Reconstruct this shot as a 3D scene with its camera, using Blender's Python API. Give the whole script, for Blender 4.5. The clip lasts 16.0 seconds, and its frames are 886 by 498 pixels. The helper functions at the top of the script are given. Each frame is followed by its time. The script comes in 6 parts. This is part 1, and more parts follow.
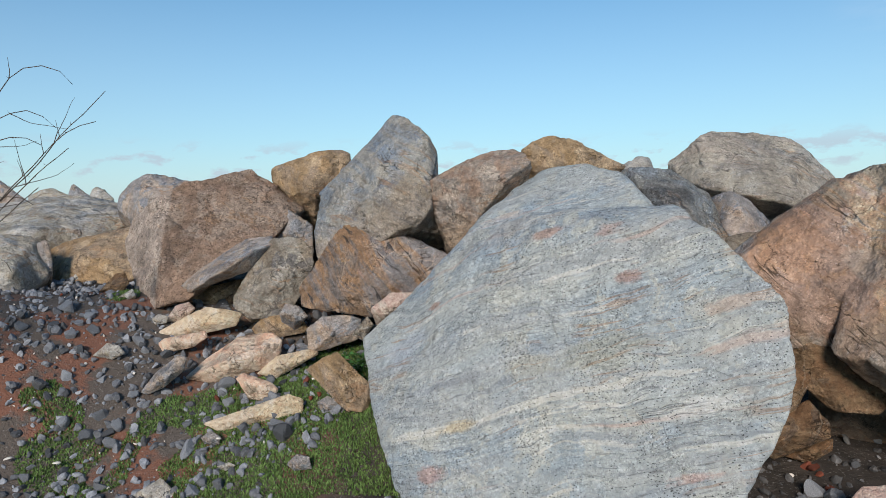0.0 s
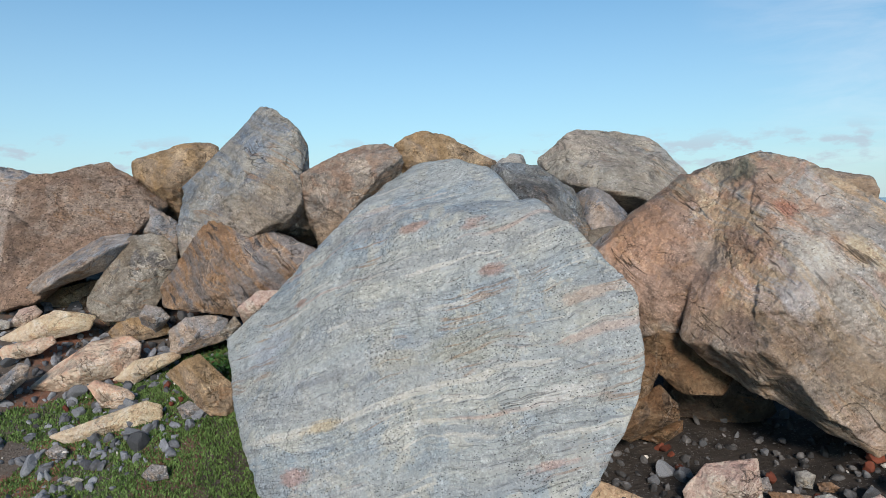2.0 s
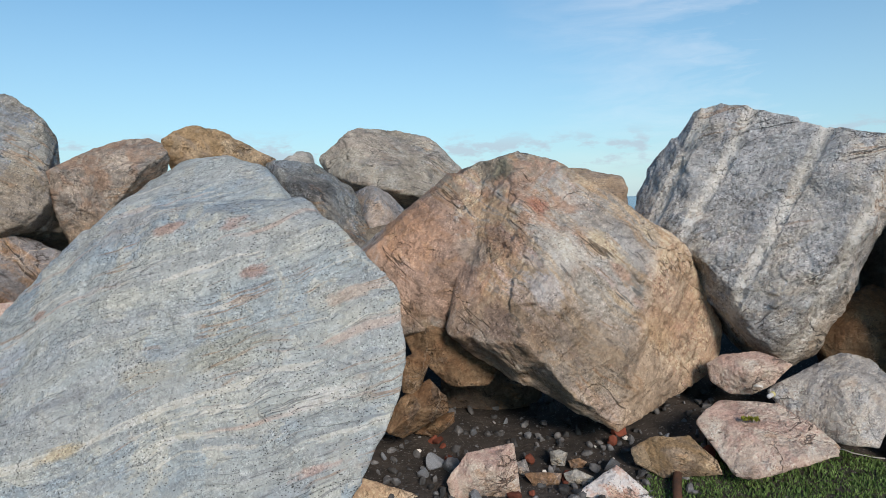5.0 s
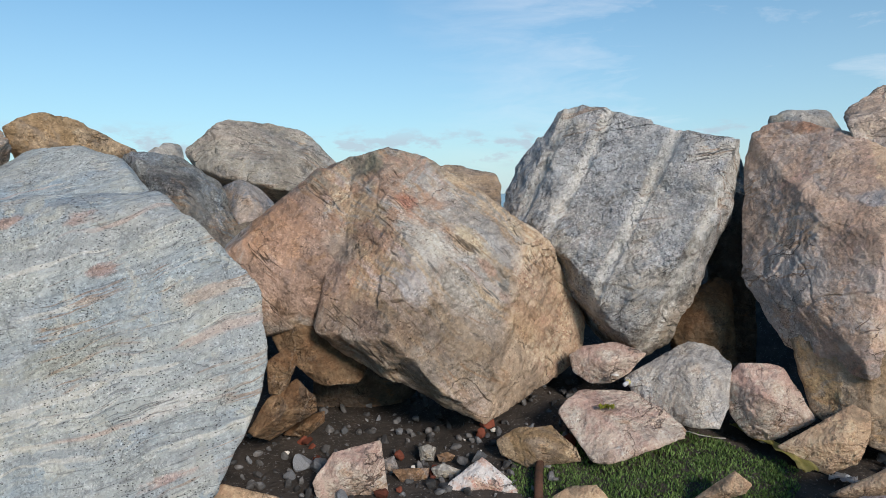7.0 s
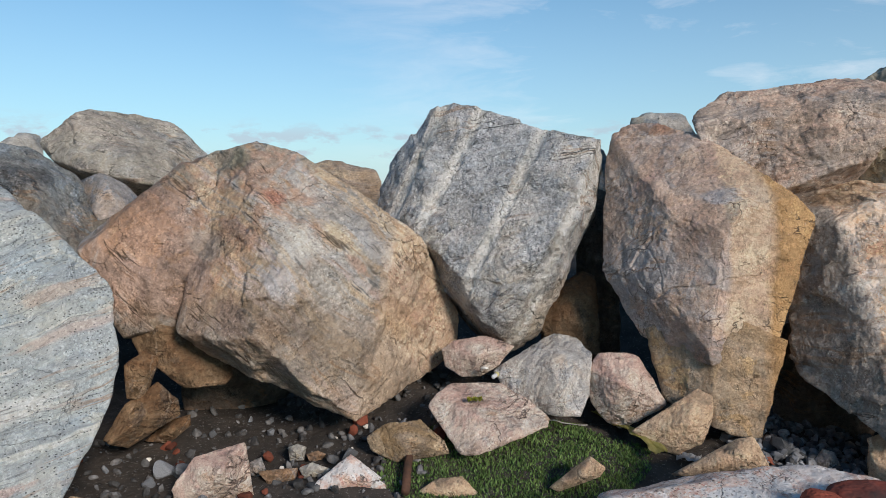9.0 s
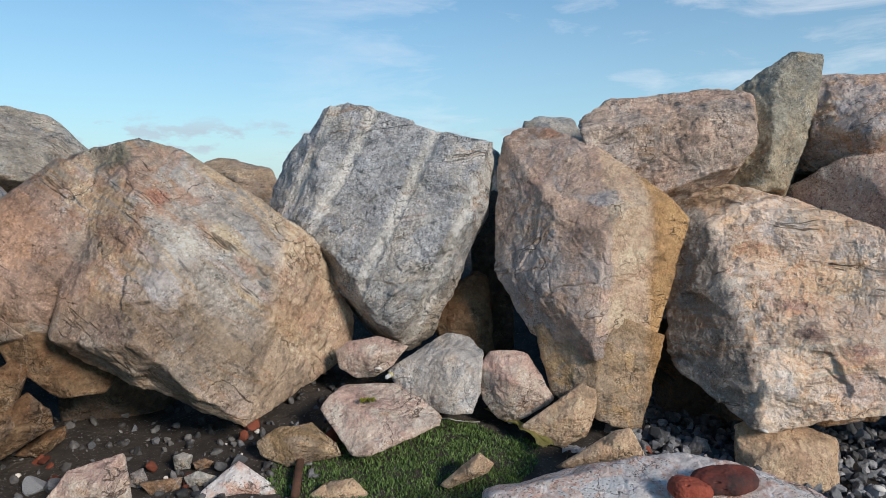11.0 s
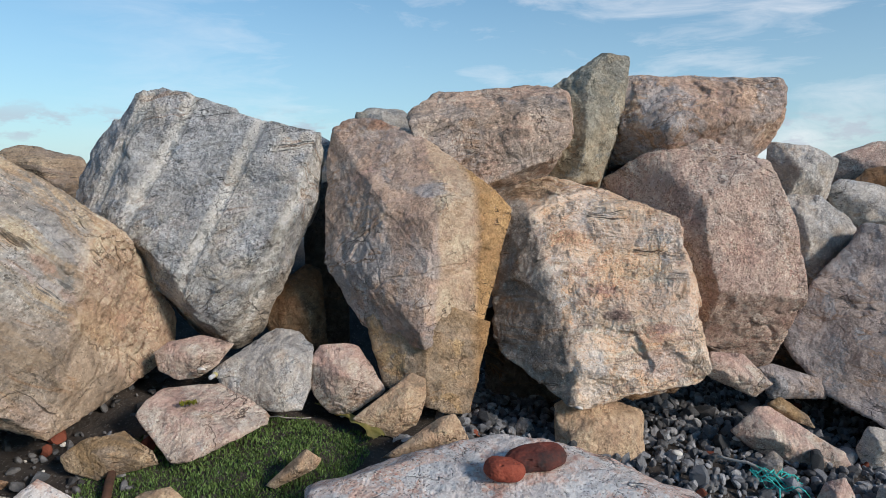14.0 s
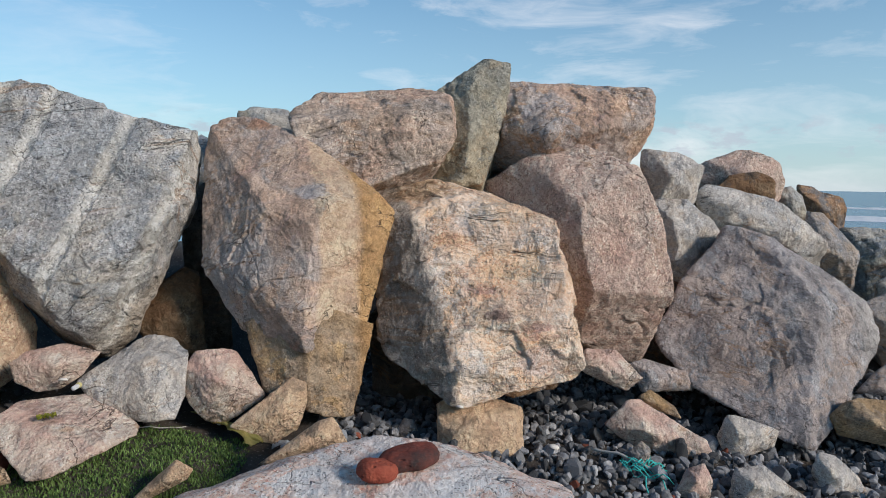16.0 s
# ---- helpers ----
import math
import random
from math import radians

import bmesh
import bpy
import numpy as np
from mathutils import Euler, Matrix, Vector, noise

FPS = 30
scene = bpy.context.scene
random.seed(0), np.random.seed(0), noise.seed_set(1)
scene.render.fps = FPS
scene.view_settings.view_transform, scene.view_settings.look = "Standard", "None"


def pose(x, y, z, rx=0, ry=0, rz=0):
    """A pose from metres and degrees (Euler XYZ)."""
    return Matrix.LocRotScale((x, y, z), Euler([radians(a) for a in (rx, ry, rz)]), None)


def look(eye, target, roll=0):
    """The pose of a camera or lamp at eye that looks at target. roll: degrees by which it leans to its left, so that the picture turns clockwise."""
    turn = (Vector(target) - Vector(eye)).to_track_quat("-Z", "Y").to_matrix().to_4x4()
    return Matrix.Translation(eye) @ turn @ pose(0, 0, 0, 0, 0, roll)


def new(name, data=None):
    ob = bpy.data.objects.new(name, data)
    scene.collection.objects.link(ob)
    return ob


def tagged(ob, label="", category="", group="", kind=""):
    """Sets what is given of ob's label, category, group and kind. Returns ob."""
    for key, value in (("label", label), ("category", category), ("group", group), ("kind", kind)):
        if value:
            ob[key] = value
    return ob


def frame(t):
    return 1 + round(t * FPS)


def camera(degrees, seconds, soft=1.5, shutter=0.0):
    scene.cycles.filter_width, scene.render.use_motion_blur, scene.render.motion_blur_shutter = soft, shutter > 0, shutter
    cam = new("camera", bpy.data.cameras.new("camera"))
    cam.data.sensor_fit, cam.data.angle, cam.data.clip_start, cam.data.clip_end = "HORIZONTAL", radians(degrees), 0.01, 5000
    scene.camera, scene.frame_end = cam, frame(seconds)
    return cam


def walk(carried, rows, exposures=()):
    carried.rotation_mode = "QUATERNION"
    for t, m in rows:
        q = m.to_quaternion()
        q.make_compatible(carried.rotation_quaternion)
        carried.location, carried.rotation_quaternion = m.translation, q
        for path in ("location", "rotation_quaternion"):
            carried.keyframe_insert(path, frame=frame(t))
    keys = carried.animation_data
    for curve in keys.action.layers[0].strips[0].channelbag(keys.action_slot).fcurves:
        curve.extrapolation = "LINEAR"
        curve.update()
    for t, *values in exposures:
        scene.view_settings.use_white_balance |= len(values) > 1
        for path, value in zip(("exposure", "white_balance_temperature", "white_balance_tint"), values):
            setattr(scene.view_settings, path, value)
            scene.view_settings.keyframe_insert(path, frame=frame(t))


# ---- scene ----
cam = camera(65.5, 16.0, soft=0.8)
LEVEL = pose(0, 0, 0, 0.8, -0.55, 0)
PATH = [
    (0, (-0.188, -0.261, 1.213), (-0.06, 1.729, 1.063), -1.5),
    (0.5, (-0.165, -0.252, 1.214), (0.036, 1.732, 1.061), -1.4),
    (1, (-0.128, -0.246, 1.207), (0.149, 1.728, 1.053), -1.3),
    (1.5, (-0.096, -0.239, 1.196), (0.264, 1.722, 1.04), -1.3),
    (2, (-0.055, -0.228, 1.185), (0.384, 1.716, 1.023), -1.3),
    (2.5, (-0.014, -0.227, 1.181), (0.503, 1.698, 1.016), -1.5),
    (3, (0.024, -0.232, 1.184), (0.626, 1.668, 1.017), -1.5),
    (3.5, (0.073, -0.238, 1.184), (0.761, 1.632, 1.017), -1.5),
    (4, (0.115, -0.245, 1.179), (0.888, 1.592, 1.012), -1.5),
    (4.5, (0.152, -0.249, 1.176), (1.008, 1.55, 1.006), -1.4),
    (5, (0.19, -0.254, 1.177), (1.124, 1.506, 1.0), -1.3),
    (7.5, (0.321, -0.311, 1.172), (1.578, 1.232, 0.977), -0.5),
    (8, (0.349, -0.335, 1.17), (1.662, 1.161, 0.973), -0.4),
    (8.5, (0.378, -0.366, 1.174), (1.742, 1.082, 0.971), -0.3),
    (9, (0.405, -0.39, 1.175), (1.821, 1.007, 0.968), -0.1),
    (11.5, (0.461, -0.473, 1.19), (2.087, 0.672, 0.979), 0.6),
    (12, (0.472, -0.487, 1.188), (2.137, 0.6, 0.976), 0.7),
    (12.5, (0.488, -0.503, 1.19), (2.191, 0.523, 0.973), 0.9),
    (13, (0.505, -0.516, 1.191), (2.246, 0.443, 0.969), 1.0),
    (13.5, (0.525, -0.528, 1.187), (2.3, 0.365, 0.961), 1.0),
    (14, (0.536, -0.555, 1.187), (2.339, 0.28, 0.958), 0.9),
    (14.5, (0.548, -0.585, 1.182), (2.375, 0.195, 0.957), 1.0),
    (15, (0.556, -0.605, 1.18), (2.409, 0.114, 0.957), 1.1),
    (15.5, (0.566, -0.639, 1.181), (2.445, 0.009, 0.963), 1.4),
    (16, (0.571, -0.661, 1.185), (2.474, -0.085, 0.97), 1.6),
]
walk(cam, [(t, LEVEL @ look(eye, target, roll)) for t, eye, target, roll in PATH])


# ---- light ----
SUN_AZ, SUN_EL = 195.0, 25.0      # where the light comes from: degrees clockwise from +y, and height
world = bpy.data.worlds.new("sky")
scene.world = world
world.use_nodes = True


def tree_of(owner):
    owner.use_nodes = True
    nt = owner.node_tree
    nt.nodes.clear()

    def add(kind, values=None, **props):
        node = nt.nodes.new(kind)
        for key, value in props.items():
            setattr(node, key, value)
        for key, value in (values or {}).items():
            if isinstance(value, bpy.types.NodeSocket):
                nt.links.new(value, node.inputs[key])
            else:
                node.inputs[key].default_value = value
        return node

    return add


def ramp(add, fac, stops, mode="LINEAR"):
    node = add("ShaderNodeValToRGB", {"Fac": fac})
    node.color_ramp.interpolation = mode
    els = node.color_ramp.elements
    while len(els) < len(stops):
        els.new(0.5)
    for el, (at, c) in zip(els, stops):
        el.position, el.color = at, (*c, 1) if len(c) == 3 else c
    return node.outputs["Color"]


def grey(v):
    return (v, v, v)


def build_sky():
    add = tree_of(world)
    sky = add("ShaderNodeTexSky", sky_type="NISHITA", sun_disc=False, sun_elevation=radians(SUN_EL),
              sun_rotation=radians(SUN_AZ), air_density=1.0, dust_density=0.4, ozone_density=3.0)
    way = add("ShaderNodeTexCoord").outputs["Generated"]
    sep = add("ShaderNodeSeparateXYZ", {0: way})
    up = sep.outputs["Z"]
    # thin haze towards the horizon
    haze = ramp(add, up, [(0.0, grey(0.7)), (0.1, grey(0.4)), (0.3, grey(0.1)), (0.6, grey(0.0))])
    clear = add("ShaderNodeMix", {0: 1.0, 6: sky.outputs[0], 7: (.62, .98, 1.05, 1)}, data_type="RGBA", blend_type="MULTIPLY")
    base = add("ShaderNodeMix", {0: haze, 6: clear.outputs[2], 7: (4.9, 5.7, 6.5, 1)}, data_type="RGBA")
    # wind-drawn cirrus: a stretched noise on the dome, fading to clear sky away from the south-east
    dome = add("ShaderNodeVectorMath", {0: way, 1: (1, 1, 4.5)}, operation="MULTIPLY")
    warp = add("ShaderNodeTexNoise", {"Vector": dome.outputs[0], "Scale": 2.3, "Detail": 3.0})
    moved = add("ShaderNodeVectorMath", {0: warp.outputs["Color"], 1: (0.45, 0.45, 0.45)}, operation="MULTIPLY")
    place = add("ShaderNodeVectorMath", {0: dome.outputs[0], 1: moved.outputs[0]}, operation="ADD")
    wisp = add("ShaderNodeTexNoise", {"Vector": place.outputs[0], "Scale": 2.6, "Detail": 7.0, "Roughness": 0.62})
    thin = ramp(add, wisp.outputs["Fac"], [(0.5, grey(0)), (0.78, grey(1))])
    toward = add("ShaderNodeVectorMath", {0: way, 1: (0.93, 0.2, 0.3)}, operation="DOT_PRODUCT")
    side = ramp(add, toward.outputs["Value"], [(0.72, grey(0.0)), (0.97, grey(1.0))])
    some = add("ShaderNodeMath", {0: thin, 1: side}, operation="MULTIPLY")
    less = add("ShaderNodeMath", {0: some.outputs[0], 1: 0.75}, operation="MULTIPLY")
    lit = add("ShaderNodeMix", {0: less.outputs[0], 6: base.outputs[2], 7: (8.6, 8.4, 8.6, 1)}, data_type="RGBA")
    # low broken cumulus near the horizon
    low = add("ShaderNodeVectorMath", {0: way, 1: (1, 1, 2.6)}, operation="MULTIPLY")
    puff = add("ShaderNodeTexNoise", {"Vector": low.outputs[0], "Scale": 17.0, "Detail": 5.0, "Roughness": 0.58})
    body = ramp(add, puff.outputs["Fac"], [(0.53, grey(0)), (0.63, grey(1))])
    band = ramp(add, up, [(0.035, grey(0)), (0.05, grey(0.6)), (0.075, grey(0.6)), (0.1, grey(0))])
    cover = add("ShaderNodeMath", {0: body, 1: band}, operation="MULTIPLY")
    final = add("ShaderNodeMix", {0: cover.outputs[0], 6: lit.outputs[2], 7: (4.0, 4.4, 5.2, 1)}, data_type="RGBA")
    bg = add("ShaderNodeBackground", {0: final.outputs[2], 1: 0.124})
    add("ShaderNodeOutputWorld", {0: bg.outputs[0]})


build_sky()
sun_data = bpy.data.lights.new("sun", "SUN")
sun_data.energy, sun_data.angle, sun_data.color = 3.7, radians(12), (1.0, 0.865, 0.75)
sun = new("sun", sun_data)
a, e = radians(SUN_AZ), radians(SUN_EL)
sun.matrix_world = look((math.sin(a) * math.cos(e) * 50, math.cos(a) * math.cos(e) * 50, math.sin(e) * 50), (0, 0, 0))
scene.view_settings.exposure = 0.0


# ---- shape helpers ----
GRAD = np.random.RandomState(3).normal(size=(256, 3))
GRAD /= np.linalg.norm(GRAD, axis=1)[:, None]
PERM = np.random.RandomState(4).permutation(256)


def field(p):
    """Smooth noise, about -1 to 1, at the points p (n x 3)."""
    cell = np.floor(p).astype(int)
    f = p - cell
    w = f * f * f * (f * (f * 6 - 15) + 10)
    total = np.zeros(len(p))
    for i in (0, 1):
        for j in (0, 1):
            for k in (0, 1):
                g = GRAD[PERM[(PERM[(PERM[(cell[:, 0] + i) & 255] + cell[:, 1] + j) & 255] + cell[:, 2] + k) & 255]]
                dot = g[:, 0] * (f[:, 0] - i) + g[:, 1] * (f[:, 1] - j) + g[:, 2] * (f[:, 2] - k)
                total += dot * (w[:, 0] if i else 1 - w[:, 0]) * (w[:, 1] if j else 1 - w[:, 1]) * (w[:, 2] if k else 1 - w[:, 2])
    return total * 1.5


def fbm(p, octaves=3):
    return sum(field(p * 2 ** o + 19.7 * o) / 2 ** o for o in range(octaves))


BALLS = {}


def ball(level):
    if level not in BALLS:
        bm = bmesh.new()
        bmesh.ops.create_icosphere(bm, subdivisions=level, radius=1)
        v = np.array([x.co for x in bm.verts])
        BALLS[level] = v / np.linalg.norm(v, axis=1)[:, None], np.array([[x.index for x in f.verts] for f in bm.faces], np.int32)
        bm.free()
    return BALLS[level]


def mesh_of(name, verts, faces, material, smooth=True):
    me = bpy.data.meshes.new(name)
    f = np.asarray(faces, dtype=object) if not isinstance(faces, np.ndarray) else faces
    if f.ndim == 2:
        f = f.astype(np.int32)
        verts = np.asarray(verts, np.float32)
        me.vertices.add(len(verts))
        me.vertices.foreach_set("co", verts.ravel())
        me.loops.add(f.size)
        me.loops.foreach_set("vertex_index", f.ravel())
        me.polygons.add(len(f))
        me.polygons.foreach_set("loop_start", np.arange(0, f.size, f.shape[1], dtype=np.int32))
    else:
        me.from_pydata([tuple(v) for v in verts], [], faces)
    me.polygons.foreach_set("use_smooth", np.full(len(me.polygons), smooth))
    me.materials.append(material)
    me.update(calc_edges=True)
    me.validate()
    return me


def part(name, bm, material, parent, label=""):
    me = bpy.data.meshes.new(name)
    bm.to_mesh(me)
    bm.free()
    me.materials.append(material)
    ob = new(name, me)
    ob.parent = parent
    return tagged(ob, label)


def ground_z(x, y):
    """Height of the soil: a shelf of packed earth, banked up under the boulders and falling to the sea behind them."""
    x, y = np.asarray(x, float), np.asarray(y, float)
    top, weight = np.full(x.shape, -0.3 * 0.02), np.full(x.shape, 0.02)
    for sx, sy, sz in SPOTS:
        w = np.exp(-((x - sx) ** 2 + (y - sy) ** 2) / 0.32)
        top, weight = top + w * sz, weight + w
    z = top / weight
    r = np.hypot(x - 0.4, y + 0.3)
    inland = np.clip((-0.55 * x - 0.85 * y) / 6, 0, 1)
    bank = np.clip((r - 5.0) / 1.6, 0, 1)
    crest = 0.55 - 0.9 * np.clip((-y - .8) / 2, 0, 1)
    z = z + (crest - z) * (bank * bank * (3 - 2 * bank)) * (1 - inland)
    fall = np.clip((r - 7.4 - 6 * np.clip(-x / 3, 0, 1)) / 3.5, 0, 1)
    return z - 6 * fall * fall * (3 - 2 * fall) * (1 - inland)


SPOTS = [(-3.0, 6.2, .5), (-2.5, 5.3, .1), (-1.8, 5.15, .2), (-1.0, 4.9, .28), (-1.35, 4.6, .05), (-1.15, 4.4, -.17), (-.6, 4.25, -.08),
         (-.4, 4.6, .3), (-1.9, 4.7, -.08), (-1.6, 3.65, -.45), (-.2, 3.0, -.35), (1.25, 2.4, -.18), (1.7, 2.8, -.08), (1.8, 2.35, -.2),
         (2.3, 1.95, -.15), (2.95, 1.3, -.19), (2.5, 1.6, -.22), (3.5, 1.1, -.1), (3.4, 1.7, .02), (3.15, 2.1, .14), (2.9, 1.8, -.05),
         (3.15, .68, -.1), (4.1, .0, -.22), (4.5, -.6, -.24), (4.7, -1.7, -.48), (4.85, -1.2, -.36), (4.0, -.95, -.33), (2.7, .2, -.34),
         (5.3, -2.0, -.4)]


def flakes(d, p, rng, many, lift, tilt, crack):
    """Shallow broken facets: each vertex follows the small tilted plane of its nearest seed, bevelled towards the next one."""
    seeds = rng.normal(size=(many, 3))
    seeds = (seeds / np.linalg.norm(seeds, axis=1)[:, None]).astype(np.float32)
    up = rng.uniform(-1, 1, many) * lift
    way = rng.normal(size=(many, 3)) * tilt
    out = np.empty(len(d))
    for lo in range(0, len(d), 20000):
        e = d[lo:lo + 20000].astype(np.float32)
        near = e @ seeds.T
        one = near.argmax(1)
        row = np.arange(len(e))
        best = near[row, one]
        near[row, one] = -2
        two = near.argmax(1)
        gap = np.clip((best - near[row, two]) / crack, 0, 1)
        q = p[lo:lo + 20000]
        r = np.linalg.norm(q, axis=1)[:, None]
        h1 = up[one] + ((q - seeds[one] * r) * way[one]).sum(1)
        h2 = up[two] + ((q - seeds[two] * r) * way[two]).sum(1)
        out[lo:lo + 20000] = h1 * (.5 + .5 * gap) + h2 * (.5 - .5 * gap)
    return out


def hewn(facets, level, seed, crisp=260, warp=.018, rough=1.0, strata=None, drilled=None, flaked=1.0, also=None):
    """A boulder's surface about its centre: flat breaks (compass degrees, slope degrees, distance), chipped at the edges,
    wavering, flaked and grained. strata: the beds' pole, their number a metre and their relief. drilled: half drill holes."""
    d, faces = ball(level)
    f = np.array(facets, float)
    az, el = np.radians(f[:, 0]), np.radians(f[:, 1])
    n = np.stack([np.cos(el) * np.sin(az), np.cos(el) * np.cos(az), np.sin(el)], 1)
    size = float(np.median(f[:, 2]))
    rng = np.random.RandomState(seed)
    off = rng.uniform(0, 60, 3)
    bend = np.stack([field(d * 2.6 + off + 11 * k) + .6 * field(d * 7.1 + off + 7 * k) + .3 * field(d * 19 + off + 3 * k) for k in range(3)], 1)
    e = d + warp * bend
    lean = np.maximum(e @ n.T / f[:, 2], 1e-3)
    top = lean.max(1)
    share = lean / top[:, None]
    r = 1 / (top * (share ** crisp).sum(1) ** (1 / crisp))
    if also:                     # a second body grown together with the first
        g = np.array(also, float)
        az, el = np.radians(g[:, 0]), np.radians(g[:, 1])
        n2 = np.stack([np.cos(el) * np.sin(az), np.cos(el) * np.cos(az), np.sin(el)], 1)
        lean2 = np.maximum(e @ n2.T / g[:, 2], 1e-3)
        top2 = lean2.max(1)
        r = np.maximum(r, 1 / (top2 * ((lean2 / top2[:, None]) ** crisp).sum(1) ** (1 / crisp)))
    p = d * r[:, None]
    s = p + off
    u = min(1.0, size / .33) * rough
    edge = np.clip((share ** 70).sum(1) - 1, 0, 1)
    e = d + .05 * bend
    e /= np.linalg.norm(e, axis=1)[:, None]
    move = u * flaked * (flakes(e, p, rng, 20, .005, .02, .02) + flakes(e, p, rng, 140, .0034, .05, .008))
    move += u * (.004 * fbm(s * 3.3, 2) - .004 * np.abs(field(s * 9)) - .003 * np.abs(field(s * 21)) + .0022 * fbm(s * 38, 3))
    move -= u * edge * (.014 * np.maximum(0, field(s * 11)) + .009 * np.maximum(0, field(s * 29)))
    if strata:
        pole, many, relief = np.array(strata[0], float), strata[1], strata[2]
        b = s @ (pole / np.linalg.norm(pole)) * many + .7 * field(s * 1.7) + .2 * field(s * 7)
        b2 = b * 2.7
        gate = np.clip(.5 + 1.1 * field(s * 2.3 + 31), 0, 1.2)
        for c, much in ((b, 1.0), (b2, .6), (b * 6.1 + .5 * field(s * 11), .3)):
            step = c - np.floor(c)
            move += relief * much * gate * (np.minimum(step, (1 - step) * 5) - .4)
    # open cracks: grooves where a slow noise changes sign, dying out here and there
    for k, deep in ((2.1, .014), (4.3, .008)):
        f2 = field(s * k + 47) + .18 * field(s * k * 4)
        move -= u * deep * np.exp(-(f2 / (.012 * k)) ** 2) * np.clip(2.2 * field(s * 1.6 + 83), 0, 1)
    move -= np.median(move)
    p = p + d * move[:, None]
    if drilled:
        pole, places, front = np.array(drilled[0]), drilled[1], np.array(drilled[2])
        across = p @ pole + .006 * field(s * 5)
        faced = np.clip((p @ front - .12) / .08, 0, 1)
        for at in places:
            p = p - front * (faced * .02 * np.sqrt(np.clip(1 - ((across - at) / .036) ** 2, 0, 1)))[:, None]
    return p, faces


def boulder(label, category, material, at, level, seed, facets, **how):
    v, faces = hewn(facets, level, seed, **how)
    ob = new(category.replace(" ", "_"), mesh_of(category, v, faces, material))
    ob.location = at
    return tagged(ob, label, category, "breakwater boulders" if category == "boulder" else "loose stones")


# ---- materials ----
def stone(name, body, grain, speck=.35, band=None, stains_and_shade=(), rough=.85, bump=.5, pits=0.0, grooves=None, spots=(), vein=None, chips=1.0, dots=0.0, mottled=1.0):
    """Weathered rock. body: three colours mixed in patches and along the foliation; grain: size of crystals in metres;
    speck: strength of dark grains; band: (pole, beds a metre, colour, share); side tones: (direction, start, width,
    colour, share) for weathered sides and for lit or shaded sides painted in."""
    m = bpy.data.materials.new(name)
    body = [tuple(min(.95, .87 * (sum(c) / 3 + 1.3 * (v - sum(c) / 3))) for v in c) for c in body]
    add = tree_of(m)
    p = add("ShaderNodeTexCoord").outputs["Object"]
    rng = random.Random(name)
    tilt = Vector((rng.uniform(-.5, .5), rng.uniform(-.5, .5), 1))
    pole, many, tone, share = band or (tilt, 7, tuple(.7 * c for c in body[0]), .16)
    foot = Vector(pole).normalized()

    def noise_at(scale, detail=4.0, roughness=.55, vec=p, distort=0.0):
        return add("ShaderNodeTexNoise", {"Vector": vec, "Scale": scale, "Detail": detail, "Roughness": roughness, "Distortion": distort}).outputs["Fac"]

    def mix(fac, c1, c2, kind="MIX"):
        return add("ShaderNodeMix", {0: fac, 6: c1, 7: c2}, data_type="RGBA", blend_type=kind).outputs[2]

    def sums(op, x, y):
        return add("ShaderNodeMath", {0: x, 1: y}, operation=op).outputs[0]

    def vsum(op, x, y):
        return add("ShaderNodeVectorMath", {0: x, 1: y}, operation=op).outputs[0]

    def col(c):
        return (*c, 1)

    def seam(fac, half, share):
        """A thread where a noise crosses its middle."""
        return add("ShaderNodeMapRange", {"Value": sums("ABSOLUTE", sums("SUBTRACT", fac, .5), 0), 1: half * .25, 2: half, 3: share, 4: 0.0}).outputs[0]

    # foliation: coordinates drawn out along the beds and bent a little
    a = foot.orthogonal().normalized()
    b = foot.cross(a)
    warp = add("ShaderNodeTexNoise", {"Vector": p, "Scale": 1.7, "Detail": 3.0}).outputs["Color"]
    q = vsum("ADD", p, vsum("MULTIPLY", warp, (.24, .24, .24)))
    long = .13 * mottled ** .5 if band else .3
    axes = [add("ShaderNodeVectorMath", {0: q, 1: tuple(v * k)}, operation="DOT_PRODUCT").outputs["Value"] for v, k in ((foot, many), (a, many * long), (b, many * long))]
    line = add("ShaderNodeCombineXYZ", {0: axes[0], 1: axes[1], 2: axes[2]}).outputs[0]
    big, mid = noise_at(2.1, 6, .66, distort=.6), noise_at(5.5, 7, .7, distort=.5)
    colour = mix(ramp(add, big, [(.46, grey(0)), (.53, grey(1))]), col(body[0]), col(body[1]))
    colour = mix(ramp(add, mid, [(.53, grey(0)), (.57, grey(.9))]), colour, col(body[2]))
    beds = noise_at(1.0, 8, .72, line)
    streak = noise_at(2.3, 8, .75, vsum("ADD", line, (5, 3, 1)))
    fine_beds = noise_at(5.1, 6, .72, vsum("ADD", line, (1, 8, 2)))
    pale = tuple(min(.9, 1.22 * max(v[k] for v in body)) for k in range(3))
    colour = mix(ramp(add, noise_at(.3, 3, .5, line), [(.42, grey(0)), (.56, grey(min(1.0, share * 1.3)))]), colour, col(body[2]))
    colour = mix(ramp(add, streak, [(.54, grey(0)), (.62, grey(.25 + .45 * share))]), colour, col(pale))
    colour = mix(ramp(add, fine_beds, [(.54, grey(0)), (.60, grey(share * .85))]), colour, tuple(.66 * v for v in tone) + (1,))
    colour = mix(ramp(add, beds, [(.5, grey(0)), (.57, grey(share))]), colour, col(tone))
